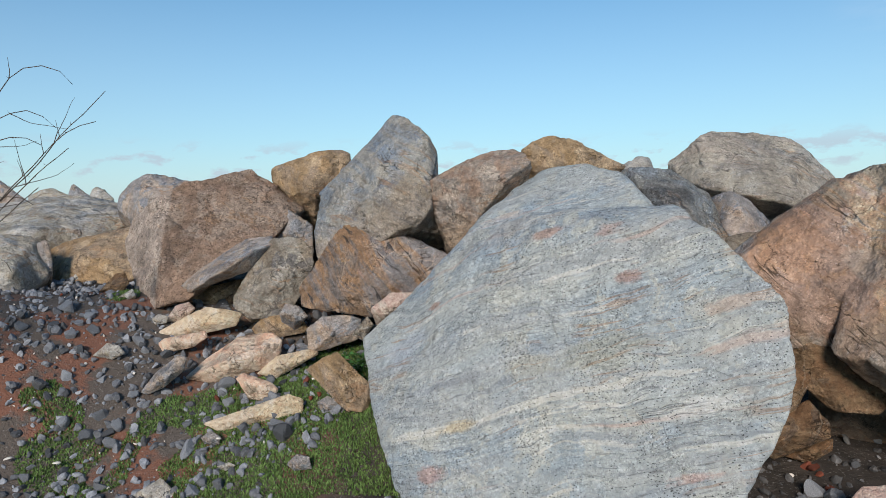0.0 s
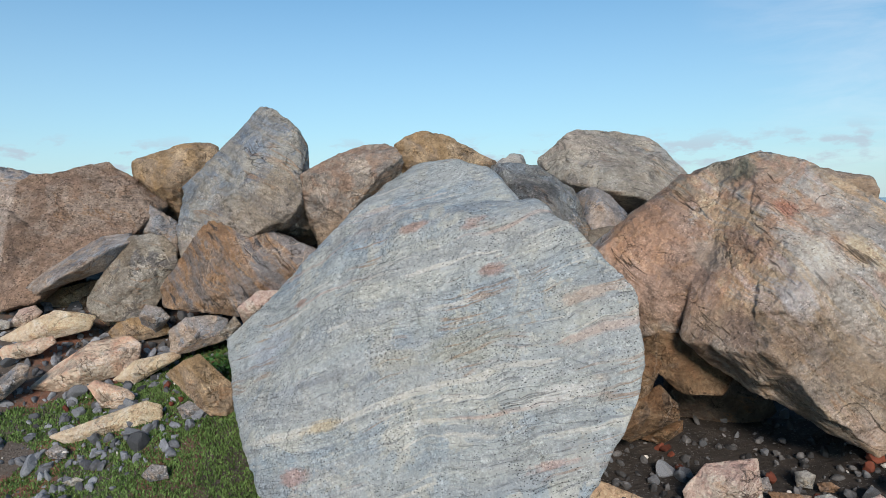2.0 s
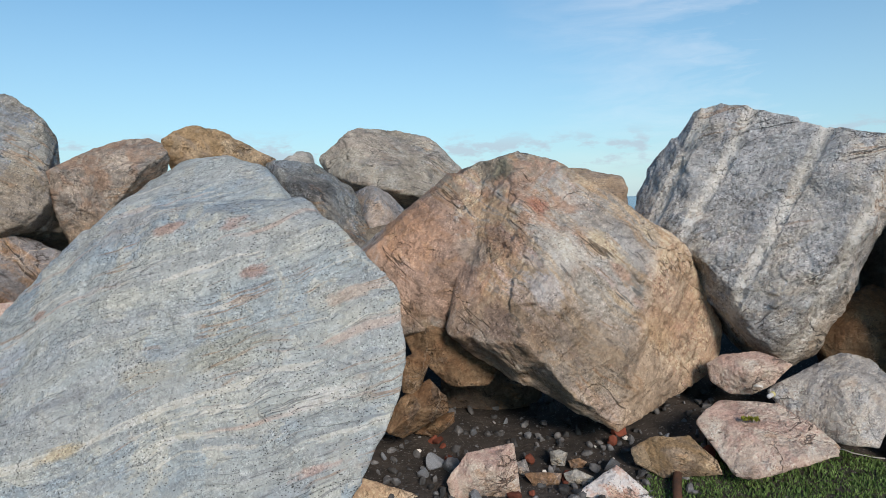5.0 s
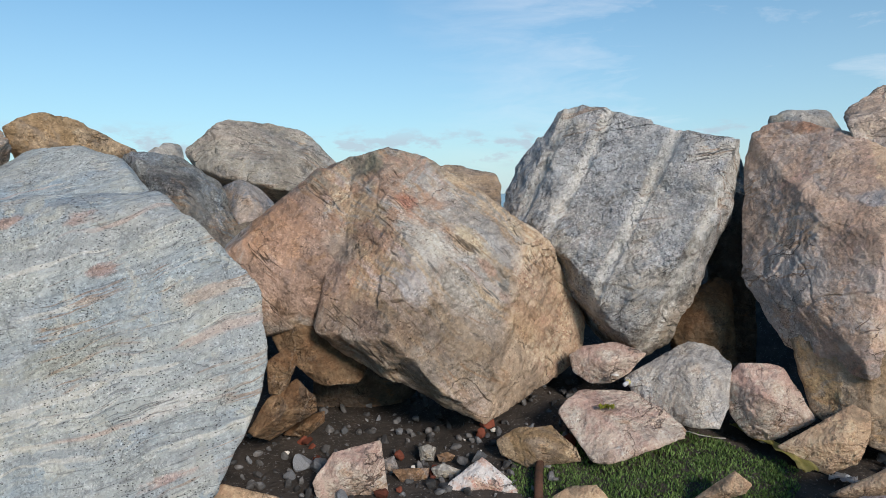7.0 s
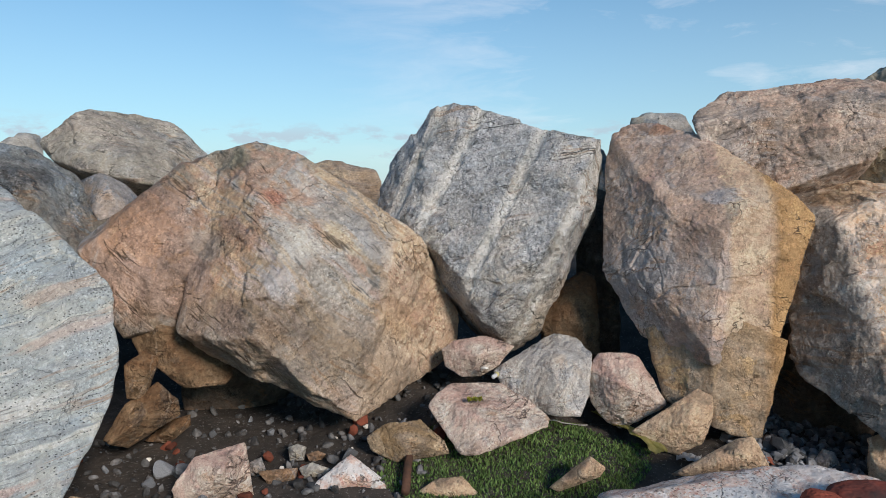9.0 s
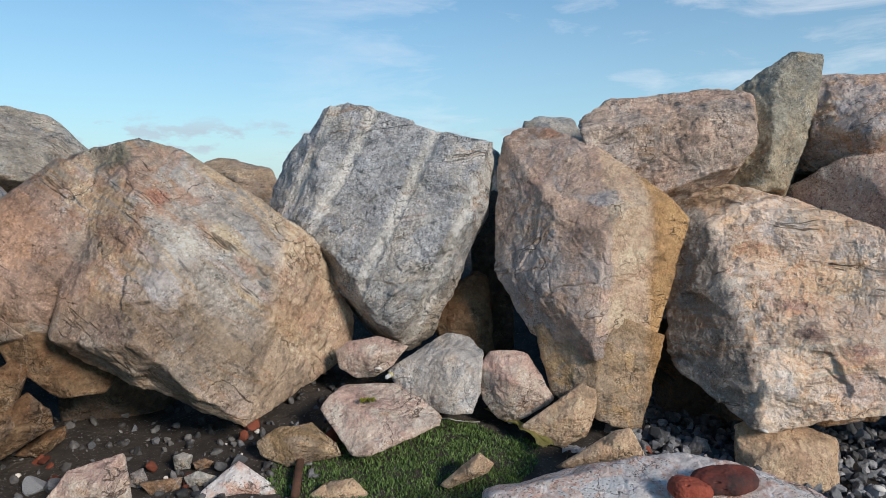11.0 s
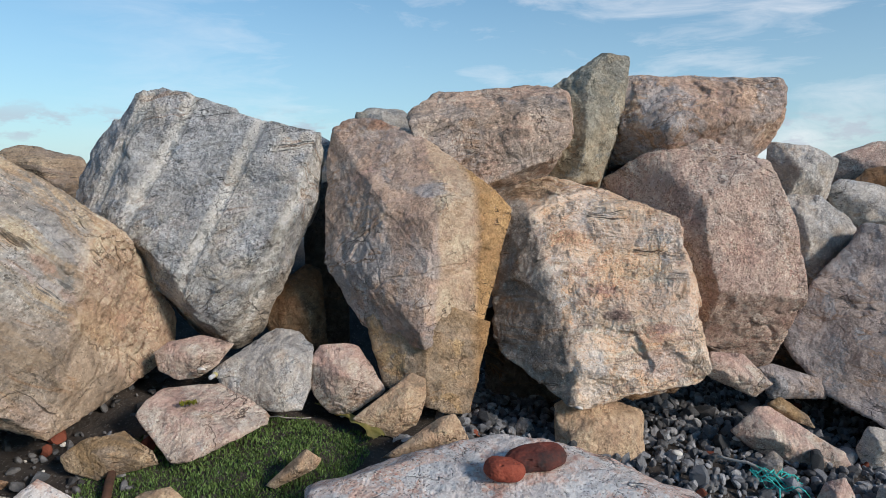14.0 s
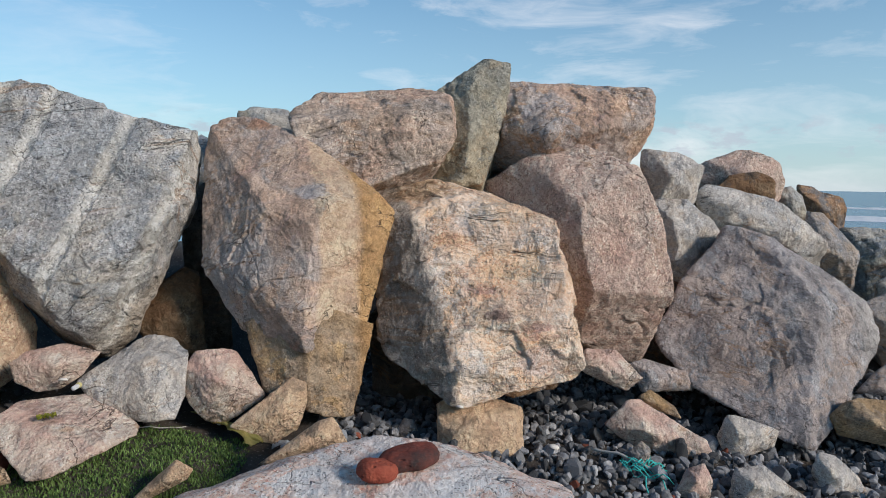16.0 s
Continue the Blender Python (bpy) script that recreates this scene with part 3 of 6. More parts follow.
TWIG = plain("bare grey-brown twigs", (.06, .05, .045), (.11, .09, .075), 60, .9, .4)
CLOTH = plain("faded yellow-green plastic sheet", (.36, .34, .10), (.46, .40, .16), 18, .55, .5)
SACHET = plain("yellow foil sachet", (.50, .45, .06), (.20, .26, .05), 50, .4, .1)
SHELL = plain("white shell", (.72, .70, .66), (.6, .57, .52), 60, .6, .2)
RUST = plain("rusted iron", (.05, .03, .022), (.11, .055, .035), 25, .85, .8)
ROPE = plain("turquoise nylon twine", (.03, .42, .40), (.06, .55, .50), 80, .6, .3)
DRYROPE = plain("weathered grey cord", (.30, .30, .29), (.42, .41, .39), 80, .8, .3)
CLEAR = plain("dull clear plastic", (.40, .42, .44), (.55, .56, .58), 30, .35, .3)
CAPYELLOW = plain("yellowish bottle cap", (.50, .45, .22), (.42, .38, .18), 40, .5, .1)


# ---- the ground and the sea ----
def build_ground():
    # polar grid: fine near the walk, coarse to the horizon
    rings = np.concatenate([np.linspace(0.2, 8, 130), np.geomspace(8.2, 4000, 40)])
    turns = np.linspace(0, 2 * math.pi, 241)[:-1]
    rr, aa = np.meshgrid(rings, turns, indexing="ij")
    x, y = 0.4 + rr * np.sin(aa), -0.3 + rr * np.cos(aa)
    z = ground_z(x, y)
    q = np.stack([x.ravel(), y.ravel(), 0 * x.ravel()], 1)
    bumps = (.03 * fbm(q * 1.6, 2) + .012 * fbm(q * 7, 3)) * np.clip(12 / rr.ravel(), 0, 1)
    verts = np.stack([x.ravel(), y.ravel(), z.ravel() + bumps], 1)
    k = len(turns)
    faces = [(i * k + j, i * k + (j + 1) % k, (i + 1) * k + (j + 1) % k, (i + 1) * k + j) for i in range(len(rings) - 1) for j in range(k)]
    faces.append(tuple(range(k))[::-1])
    ob = new("ground", mesh_of("ground", verts, faces, SOIL))
    tagged(ob, "dark brown damp soil with grit under the boulders", "ground", kind="structure")


def build_sea():
    rings = np.geomspace(6, 4500, 120)
    turns = np.linspace(radians(-75), radians(150), 160)
    rr, aa = np.meshgrid(rings, turns, indexing="ij")
    x, y = 0.4 + rr * np.sin(aa), -0.3 + rr * np.cos(aa)
    k = len(turns)
    faces = [(i * k + j, i * k + j + 1, (i + 1) * k + j + 1, (i + 1) * k + j) for i in range(len(rings) - 1) for j in range(k - 1)]
    ob = new("water", mesh_of("water", np.stack([x.ravel(), y.ravel(), 0 * x.ravel() - 2.6], 1), faces, SEA))
    tagged(ob, "grey-blue sea with low waves reaching the horizon", "sea", kind="structure")


build_ground()
build_sea()


# ---- boulders and stones ----
boulder('pale grey-white banded gneiss slab leaning back on other boulders', 'boulder', S['slab'], (0.639, 3.348, 0.295), 8, 1,
        [(-135, 4, 0.751), (-122, 17, 0.732), (-146, 26, .479), (-122, 33, .562), (46, -39, .555), (-14, 74, .853), (-65, -62, .776), (28, 64, .802), (118, -60, .732), (166, -67, .813), (-150, 64, .804), (-44, 19, 1.160), (-50, 46, .935), (-102, 76, .880), (-158, -71, .846), (111, -29, .864), (-70, -37, .901), (93, 36, .965), (102, -2, .941), (64, -30, .675), (9, -63, .738), (95, 26, .983), (108, -23, .873), (79, -13, .856), (-163, 28, .779), (155, -1, 1.253), (-80, -32, .960), (121, 8, 1.184)],
        also=[(46, -51, .110), (97, -32, .133), (-71, -45, .144), (-74, 48, .983), (-141, 52, .418), (-70, 16, .862), (96, 15, .817), (-76, 84, 1.162), (-154, 12, .137), (-115, -23, .075), (-72, 33, .931), (-124, -6, .115), (120, -27, .151), (101, 72, 1.198), (-172, -8, .088), (99, 34, 1.009), (-77, 66, 1.086), (-135, -35, .052), (46, -37, .543), (119, 46, .946), (-105, 56, .740)], strata=((-0.12, 0.45, 0.88), 12, 0.0016), flaked=0.6, rough=0.8)
boulder('tall pointed grey boulder standing on the ridge', 'boulder', S['grey'], (-0.354, 5.054, 1.316), 7, 2,
        [(-138, 27, .302), (-166, 26, .430), (-154, -3, .415), (160, 16, .571), (166, 77, .599), (120, -79, .497), (35, -48, .534), (145, -61, .493), (79, 10, .437), (-88, 45, .311), (-80, 4, .409), (105, -2, .514), (3, -25, .609), (128, -33, .587), (-2, 2, .595), (82, 40, .501), (-87, -13, .520), (114, 13, .565), (-50, 38, .521)])
boulder('ochre brown boulder wedged behind the pointed one', 'boulder', S['tan'], (-0.968, 6.060, 1.358), 6, 3,
        [(95, -27, .228), (75, 0, .306), (-92, -3, .325), (-128, -41, .225), (-95, 72, .320), (126, -45, .235), (-151, -47, .233), (17, -33, .463), (3, -0, .419), (3, 87, .358), (-160, 46, .360), (147, 7, .418), (-144, -9, .316), (76, 68, .426), (168, 37, .425), (146, -28, .331), (150, -12, .387)])
boulder('reddish brown pitted block with rough broken face', 'boulder', S['pitted'], (-1.846, 6.042, 0.977), 7, 4,
        [(-130, 15, .563), (-176, 35, .495), (177, 42, .552), (28, -39, .442), (87, -55, .344), (-97, -24, .740), (-85, 61, .492), (62, 47, .619), (69, -48, .372), (12, 1, .656), (113, -73, .532), (-76, 78, .498), (57, -2, .566), (-91, 0, .803), (-91, 21, .735), (-7, 31, .780), (117, 50, .742), (95, -34, .581)], rough=1.3)
boulder('rounded grey boulder behind the pitted block', 'boulder', S['greypink'], (-2.802, 7.375, 1.164), 6, 5,
        [(74, -26, .320), (-123, -38, .266), (68, -5, .331), (-103, 0, .376), (63, 67, .418), (-145, -53, .303), (-103, 39, .398), (13, -41, .629), (105, -53, .398), (3, -0, .673), (-143, 24, .409), (32, 88, .433), (146, 50, .550), (-141, -2, .381), (-105, 61, .428), (-178, 54, .492), (-152, 39, .448), (-151, -28, .406), (157, -30, .653), (160, -12, .727)])
boulder('large pale whitish boulder with smooth sloping top', 'boulder', S['pale'], (-4.483, 8.220, 0.906), 6, 6,
        [(-114, 82, .469), (134, -75, .456), (3, -69, .722), (-113, -24, .984), (-154, 71, .498), (84, -58, .526), (53, 0, .966), (140, 74, .590), (-104, 0, 1.211), (-12, 0, 1.611), (55, 75, .609), (-148, 52, .751), (58, 22, .904), (58, 40, .856), (170, -55, .898), (132, -27, 1.347), (125, 56, .949), (-16, 31, 1.563), (128, -1, 1.509)])
boulder('pale lichen-spotted boulder beside the gravel', 'boulder', S['pale'], (-3.977, 6.368, 0.612), 6, 7,
        [(-101, -53, .406), (-112, -5, .488), (-159, 31, .489), (13, 79, .387), (145, -71, .419), (-175, 60, .455), (78, -48, .378), (-20, -55, .516), (54, -0, .360), (-7, -41, .572), (-4, 0, .717), (100, -62, .407), (92, 32, .579), (170, -21, .732), (132, 66, .501), (54, 24, .417), (105, -11, .714), (137, -29, .753)])
boulder('yellow-brown block under the whitish boulder', 'boulder', S['tan'], (-3.345, 7.011, 0.658), 6, 8,
        [(58, -2, .300), (-118, -45, .324), (-141, 63, .320), (-82, 78, .305), (24, -49, .407), (-113, -16, .349), (163, -75, .358), (174, 45, .553), (-157, -63, .331), (-141, 32, .374), (-106, 0, .433), (13, 0, .600), (101, -62, .449), (-167, 13, .558)])
boulder('grey triangular stone between pale boulders', 'stone', S['greypink'], (-3.448, 6.271, 0.716), 5, 9,
        [(-115, -2, .051), (60, 7, .061), (46, 26, .100), (65, -6, .061), (70, -30, .109), (161, -58, .166), (7, -1, .160), (-79, 70, .225), (-147, 0, .085), (176, -13, .135), (-175, 18, .154), (168, 16, .158), (167, -7, .139), (117, 18, .159), (148, 17, .168), (121, -2, .150), (151, -4, .152), (-176, 3, .129)])
boulder('small pale stone at the foot of the yellow block', 'stone', S['pale'], (-3.271, 6.470, 0.600), 5, 10,
        [(-153, -87, .052), (58, 18, .045), (-101, 38, .047), (-109, 22, .050), (57, 43, .044), (-101, 58, .045), (4, -3, .141), (-175, -38, .080), (-153, 17, .068), (-176, -21, .084), (-153, 35, .068), (130, 14, .109), (149, 22, .100), (139, 42, .093), (-176, 3, .087)])
boulder('small reddish stone on the gravel', 'stone', S['brown'], (-2.560, 5.648, 0.623), 5, 11,
        [(-98, 45, .051), (-133, -84, .075), (60, -11, .070), (64, 17, .078), (70, -42, .071), (-39, 82, .073), (4, -3, .210), (-151, 25, .094), (-173, -36, .116), (-174, -20, .123), (140, -32, .140), (130, 19, .161), (-168, 38, .115), (150, -4, .154), (-176, 3, .130)])
boulder('small pale flat stone on the gravel', 'stone', S['pale'], (-2.395, 5.413, 0.545), 5, 12,
        [(-95, 61, .019), (-2, 66, .026), (85, -82, .034), (-130, -77, .037), (64, 17, .050), (-154, 38, .055), (-175, 24, .074), (-175, -37, .069), (142, 17, .105), (161, 18, .095), (163, -50, .069)])
boulder('jagged boulder far along the rock wall', 'boulder', S['greypink'], (-5.414, 11.429, 1.282), 5, 13,
        [(63, 0, .155), (-113, 0, .140), (-180, -51, .140), (65, 49, .254), (148, -58, .163), (-111, 21, .213), (4, -1, .507), (79, -21, .188), (-110, 79, .389), (131, 48, .455), (-149, 6, .295), (174, -24, .296), (156, 34, .492), (144, -11, .424), (-176, 3, .395), (-156, -1, .304), (-169, 37, .459)])
boulder('small boulder far along the rock wall', 'boulder', S['pale'], (-5.060, 11.397, 1.247), 5, 14,
        [(64, 0, .169), (-111, -1, .150), (175, -54, .420), (64, 38, .246), (-110, 23, .229), (4, -1, .512), (118, -48, .420), (66, 64, .329), (-111, 55, .343), (-153, 17, .350), (177, -26, .420), (135, 32, .485), (156, 30, .483), (-149, -0, .285), (155, -28, .316), (160, 45, .490), (-176, 3, .390)])
boulder('grey boulder heap far along the rock wall', 'boulder', S['greypink'], (-8.164, 13.083, 1.450), 5, 15,
        [(167, -78, .800), (58, 75, .542), (-112, 2, 1.117), (55, 0, .829), (4, -2, 1.250), (58, 47, .584), (-166, 4, .957), (69, -47, 1.050), (-179, -37, 1.000), (174, 46, .975), (145, 49, 1.107), (178, -28, .940), (161, -21, 1.310), (162, 31, 1.211), (-70, 0, 2.113)])
boulder('pale boulder far along the rock wall', 'boulder', S['pale'], (-6.452, 12.664, 1.273), 5, 16,
        [(177, -63, .196), (61, 1, .284), (-112, 1, .334), (-150, -61, .228), (58, 37, .316), (-112, 63, .377), (63, 58, .340), (-116, 83, .370), (4, -0, .737), (-179, -42, .347), (-174, -21, .450), (-161, 1, .501), (158, 41, .663), (-164, 29, .554), (166, 21, .672), (-171, 44, .572), (157, 7, .725), (-176, 3, .572)])
boulder('flat grey slab lying tilted against the pitted block', 'boulder', S['greypink'], (-1.522, 5.218, 0.790), 6, 17,
        [(-130, 61, .075), (31, -57, .085), (-84, 50, .109), (59, -72, .079), (44, -47, .102), (64, -35, .161), (125, -33, .179), (130, -60, .138), (-153, 75, .128), (-16, 72, .230), (45, -32, .174), (-31, -79, .173), (-133, 35, .178)])
boulder('ochre stone in shade under the flat slab', 'boulder', S['tan'], (-1.719, 5.580, 0.475), 5, 18,
        [(-66, 76, .107), (164, -70, .103), (-127, -67, .142), (86, -34, .124), (70, 0, .182), (-110, -27, .200), (-98, 0, .236), (3, -1, .326), (-163, 47, .207), (-161, -9, .219), (-173, -21, .201), (177, -42, .166), (154, -16, .236), (-176, 3, .239)])
boulder('angular grey-brown wedge-shaped block', 'boulder', S['greybrown'], (-1.168, 5.246, 0.688), 6, 19,
        [(-88, 34, .187), (-142, 30, .204), (-17, -83, .275), (-9, -15, .312), (71, -20, .210), (73, -34, .200), (-3, -41, .293), (146, -1, .263), (52, 52, .310), (-86, -61, .330), (-67, 59, .247), (4, -3, .329), (-176, 34, .218), (41, 68, .303), (70, 4, .267), (-32, 76, .281), (169, -16, .322), (75, -56, .237), (63, 39, .312), (-155, -2, .327), (-88, -21, .345), (159, 25, .254), (-124, 36, .202)])
boulder('rusty brown angular boulder with dark grey streak', 'boulder', S['rust'], (-0.415, 4.844, 0.754), 7, 20,
        [(-142, 12, .290), (-85, -83, .306), (-78, 37, .334), (28, -20, .289), (82, -66, .279), (-175, 23, .332), (76, -33, .332), (42, 72, .285), (62, 48, .322), (-177, 39, .332), (6, 22, .398), (-74, 5, .491), (179, -0, .405), (-152, -26, .376), (-79, -15, .531), (168, 57, .349), (-175, -31, .411), (-55, 69, .333), (123, 68, .355), (150, -63, .391)])
boulder('grey-pink stone jammed between two boulders', 'boulder', S['greypink'], (-1.085, 5.681, 0.917), 5, 21,
        [(76, 1, .137), (-94, 0, .146), (-155, -41, .091), (65, 25, .155), (74, 55, .211), (-91, 25, .183), (5, -0, .268), (-89, 55, .249), (145, 8, .240), (148, 44, .275), (156, 23, .255), (-145, 18, .220), (-150, 35, .264), (-176, 3, .224)])
boulder('pinkish brown boulder with underside coloured darker for shade', 'boulder', S['pinkbrown'], (0.355, 4.735, 1.177), 7, 22,
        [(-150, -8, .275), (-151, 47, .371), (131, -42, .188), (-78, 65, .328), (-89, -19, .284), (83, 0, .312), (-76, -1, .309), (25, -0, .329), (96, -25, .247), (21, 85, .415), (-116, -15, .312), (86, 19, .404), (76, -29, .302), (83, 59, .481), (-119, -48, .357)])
boulder('ochre boulder lying on top of the ridge', 'boulder', S['tan'], (1.078, 4.857, 1.402), 6, 23,
        [(-67, 0, .288), (93, 0, .385), (-178, -49, .126), (100, 61, .267), (-146, -51, .153), (-68, 72, .325), (4, -2, .339), (152, -44, .213), (-120, -42, .206), (-84, -18, .277), (109, 78, .289), (-69, 46, .359), (168, 31, .289), (-176, -24, .191), (-167, 26, .312), (-157, -3, .281), (-155, -20, .236), (-176, 3, .259)])
boulder('pale boulder tip behind the ridge', 'boulder', S['pale'], (2.007, 6.006, 1.092), 5, 24,
        [(-70, 0, .145), (104, 0, .149), (2, -0, .322), (-166, -23, .076), (159, -17, .085), (-69, 63, .470), (123, -8, .132), (-103, -13, .149), (110, 23, .317), (130, 82, .543), (-179, -22, .073), (-153, 37, .464), (159, 10, .286), (164, -1, .207), (-167, 32, .438), (-143, -5, .228), (179, 40, .476), (-176, 3, .263)])
boulder('grey boulder with dark lichen patches behind the slab', 'boulder', S['greylichen'], (1.672, 4.160, 0.961), 6, 25,
        [(-85, -26, .184), (108, -2, .280), (-58, 0, .351), (-104, -47, .269), (19, 0, .523), (141, 30, .311), (106, 54, .330), (-19, -44, .462), (-52, -45, .346), (6, 85, .466), (108, 22, .256), (173, -51, .443), (119, -15, .344), (-179, 54, .454), (8, -26, .542), (155, 17, .392), (152, 49, .372), (68, 0, .467), (33, 31, .598), (-142, 1, .514), (-130, 18, .510), (-101, -4, .376)])
boulder('grey-pink stone under the domed boulder', 'boulder', S['greypink'], (2.079, 4.152, 0.983), 6, 26,
        [(-75, -20, .138), (-57, 0, .193), (111, 0, .168), (135, -25, .172), (37, 0, .328), (111, 42, .176), (63, 80, .257), (157, -36, .212), (-42, 74, .290), (-136, -47, .248), (-106, 23, .301), (-19, -67, .353), (-8, -53, .371), (109, 62, .215), (147, 36, .223), (59, 35, .313), (165, 27, .281), (-129, 30, .341), (-148, 26, .359)])
boulder('small grey stone in the gap', 'stone', S['greybrown'], (1.936, 3.891, 0.800), 5, 27,
        [(-63, -3, .077), (112, 0, .101), (150, -25, .028), (3, -0, .196), (-42, 68, .193), (50, 83, .216), (168, -33, .053), (-114, -4, .157), (-171, 45, .235), (-139, 56, .244), (-140, -1, .179), (-176, 3, .165)])
boulder('large grey-tan domed boulder resting on the ridge', 'boulder', S['dome'], (2.455, 4.782, 1.308), 7, 28,
        [(-88, -56, .299), (-124, -66, .308), (-54, 0, .499), (107, 0, .498), (111, 85, .379), (179, -71, .356), (-56, 57, .456), (17, 0, .712), (113, -20, .504), (114, 45, .417), (140, -48, .433), (19, -51, .633), (-175, 51, .446), (-71, -37, .387), (-10, -73, .497), (21, -20, .730), (41, 0, .782), (-139, 33, .619), (-166, 26, .593), (-116, 13, .688), (13, 19, .760), (157, 30, .515), (-105, -13, .636), (-140, -50, .484)], strata=((0.4, 0.5, 0.8), 9, 0.006))
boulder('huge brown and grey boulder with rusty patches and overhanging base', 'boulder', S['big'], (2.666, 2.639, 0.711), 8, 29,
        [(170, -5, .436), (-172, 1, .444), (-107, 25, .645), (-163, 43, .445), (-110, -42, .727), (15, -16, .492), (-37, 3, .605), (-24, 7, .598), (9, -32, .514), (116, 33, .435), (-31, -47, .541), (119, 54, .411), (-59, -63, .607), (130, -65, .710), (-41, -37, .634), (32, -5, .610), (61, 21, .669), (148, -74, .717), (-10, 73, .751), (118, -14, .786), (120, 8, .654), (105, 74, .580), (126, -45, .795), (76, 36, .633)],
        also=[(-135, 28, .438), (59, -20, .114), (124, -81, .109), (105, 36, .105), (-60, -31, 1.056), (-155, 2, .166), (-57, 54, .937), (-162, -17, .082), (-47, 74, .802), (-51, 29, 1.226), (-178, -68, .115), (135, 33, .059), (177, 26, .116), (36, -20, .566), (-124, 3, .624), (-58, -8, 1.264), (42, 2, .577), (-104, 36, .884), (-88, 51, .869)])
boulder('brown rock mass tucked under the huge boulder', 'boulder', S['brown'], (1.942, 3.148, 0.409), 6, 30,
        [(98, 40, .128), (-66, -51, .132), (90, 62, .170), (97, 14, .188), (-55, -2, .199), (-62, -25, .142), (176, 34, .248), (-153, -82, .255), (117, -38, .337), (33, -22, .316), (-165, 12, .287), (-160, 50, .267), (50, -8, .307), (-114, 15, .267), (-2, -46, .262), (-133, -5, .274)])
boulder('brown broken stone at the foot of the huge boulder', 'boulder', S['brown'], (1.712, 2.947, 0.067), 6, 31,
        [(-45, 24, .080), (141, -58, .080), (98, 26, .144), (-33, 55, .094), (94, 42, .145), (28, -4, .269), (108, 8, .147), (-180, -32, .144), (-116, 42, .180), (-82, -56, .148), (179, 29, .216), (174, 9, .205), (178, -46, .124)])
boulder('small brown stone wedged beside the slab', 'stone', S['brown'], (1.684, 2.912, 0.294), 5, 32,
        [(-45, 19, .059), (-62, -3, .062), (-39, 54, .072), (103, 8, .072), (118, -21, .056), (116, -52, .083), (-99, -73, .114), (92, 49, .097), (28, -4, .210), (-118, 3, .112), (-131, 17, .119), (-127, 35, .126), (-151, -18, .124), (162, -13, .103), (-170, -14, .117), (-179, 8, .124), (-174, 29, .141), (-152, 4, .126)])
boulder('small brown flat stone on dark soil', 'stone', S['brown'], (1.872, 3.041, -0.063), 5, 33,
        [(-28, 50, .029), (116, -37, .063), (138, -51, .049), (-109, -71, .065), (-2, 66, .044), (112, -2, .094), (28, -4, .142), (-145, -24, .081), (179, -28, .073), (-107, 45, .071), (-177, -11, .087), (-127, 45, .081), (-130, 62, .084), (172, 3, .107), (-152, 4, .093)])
boulder('tan layered boulder behind the grooved block', 'boulder', S['layered'], (3.790, 4.091, 0.990), 6, 34,
        [(-83, -37, .099), (121, 3, .253), (111, 27, .262), (-50, 0, .261), (123, 76, .372), (63, -0, .503), (-44, 76, .416), (-50, 48, .421), (-162, 13, .529), (-145, 23, .514), (-96, -29, .170), (-140, 53, .499), (-109, 37, .473), (-121, 5, .439)], strata=((0.1, 0.1, 1), 16, 0.006))
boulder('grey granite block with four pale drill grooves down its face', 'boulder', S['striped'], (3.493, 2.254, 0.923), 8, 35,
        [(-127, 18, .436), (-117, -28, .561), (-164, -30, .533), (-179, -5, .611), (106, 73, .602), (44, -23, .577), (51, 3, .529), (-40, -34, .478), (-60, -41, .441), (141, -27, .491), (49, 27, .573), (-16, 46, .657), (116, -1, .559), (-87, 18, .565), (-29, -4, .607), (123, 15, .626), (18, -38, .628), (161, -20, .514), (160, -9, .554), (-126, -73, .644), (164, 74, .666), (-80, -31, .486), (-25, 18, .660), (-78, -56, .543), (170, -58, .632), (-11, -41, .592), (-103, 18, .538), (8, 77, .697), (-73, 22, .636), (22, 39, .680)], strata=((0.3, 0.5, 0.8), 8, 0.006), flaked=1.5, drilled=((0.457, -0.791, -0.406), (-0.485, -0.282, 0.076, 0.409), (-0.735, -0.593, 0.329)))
boulder('grey boulder deep in the gap', 'boulder', S['grey'], (4.711, 2.322, 0.995), 5, 36,
        [(139, -3, .124), (-29, -7, .126), (-51, -35, .282), (142, 19, .193), (58, -2, .344), (26, 76, .445), (-16, 64, .423), (-85, 1, .222), (-156, 2, .243), (-103, -3, .248), (133, 59, .399), (-119, 20, .306), (-155, 13, .271), (-121, 5, .262)])
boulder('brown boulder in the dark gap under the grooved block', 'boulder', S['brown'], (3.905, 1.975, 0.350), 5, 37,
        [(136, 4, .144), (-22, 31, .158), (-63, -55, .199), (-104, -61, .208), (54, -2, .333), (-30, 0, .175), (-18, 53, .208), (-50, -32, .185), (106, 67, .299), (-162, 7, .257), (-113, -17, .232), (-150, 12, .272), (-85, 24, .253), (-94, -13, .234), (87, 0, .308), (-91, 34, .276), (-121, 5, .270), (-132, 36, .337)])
boulder('pale boulder behind the tall brown one', 'boulder', S['pale'], (4.645, 1.750, 1.275), 5, 38,
        [(-23, 0, .203), (145, 0, .197), (-99, -32, .095), (-133, -30, .125), (61, -0, .325), (140, 48, .313), (149, 29, .263), (-87, -28, .103), (-153, 86, .376), (-27, 66, .389), (-112, -20, .151), (-146, 22, .326), (-110, 36, .381), (-130, 45, .385), (-121, 5, .277)])
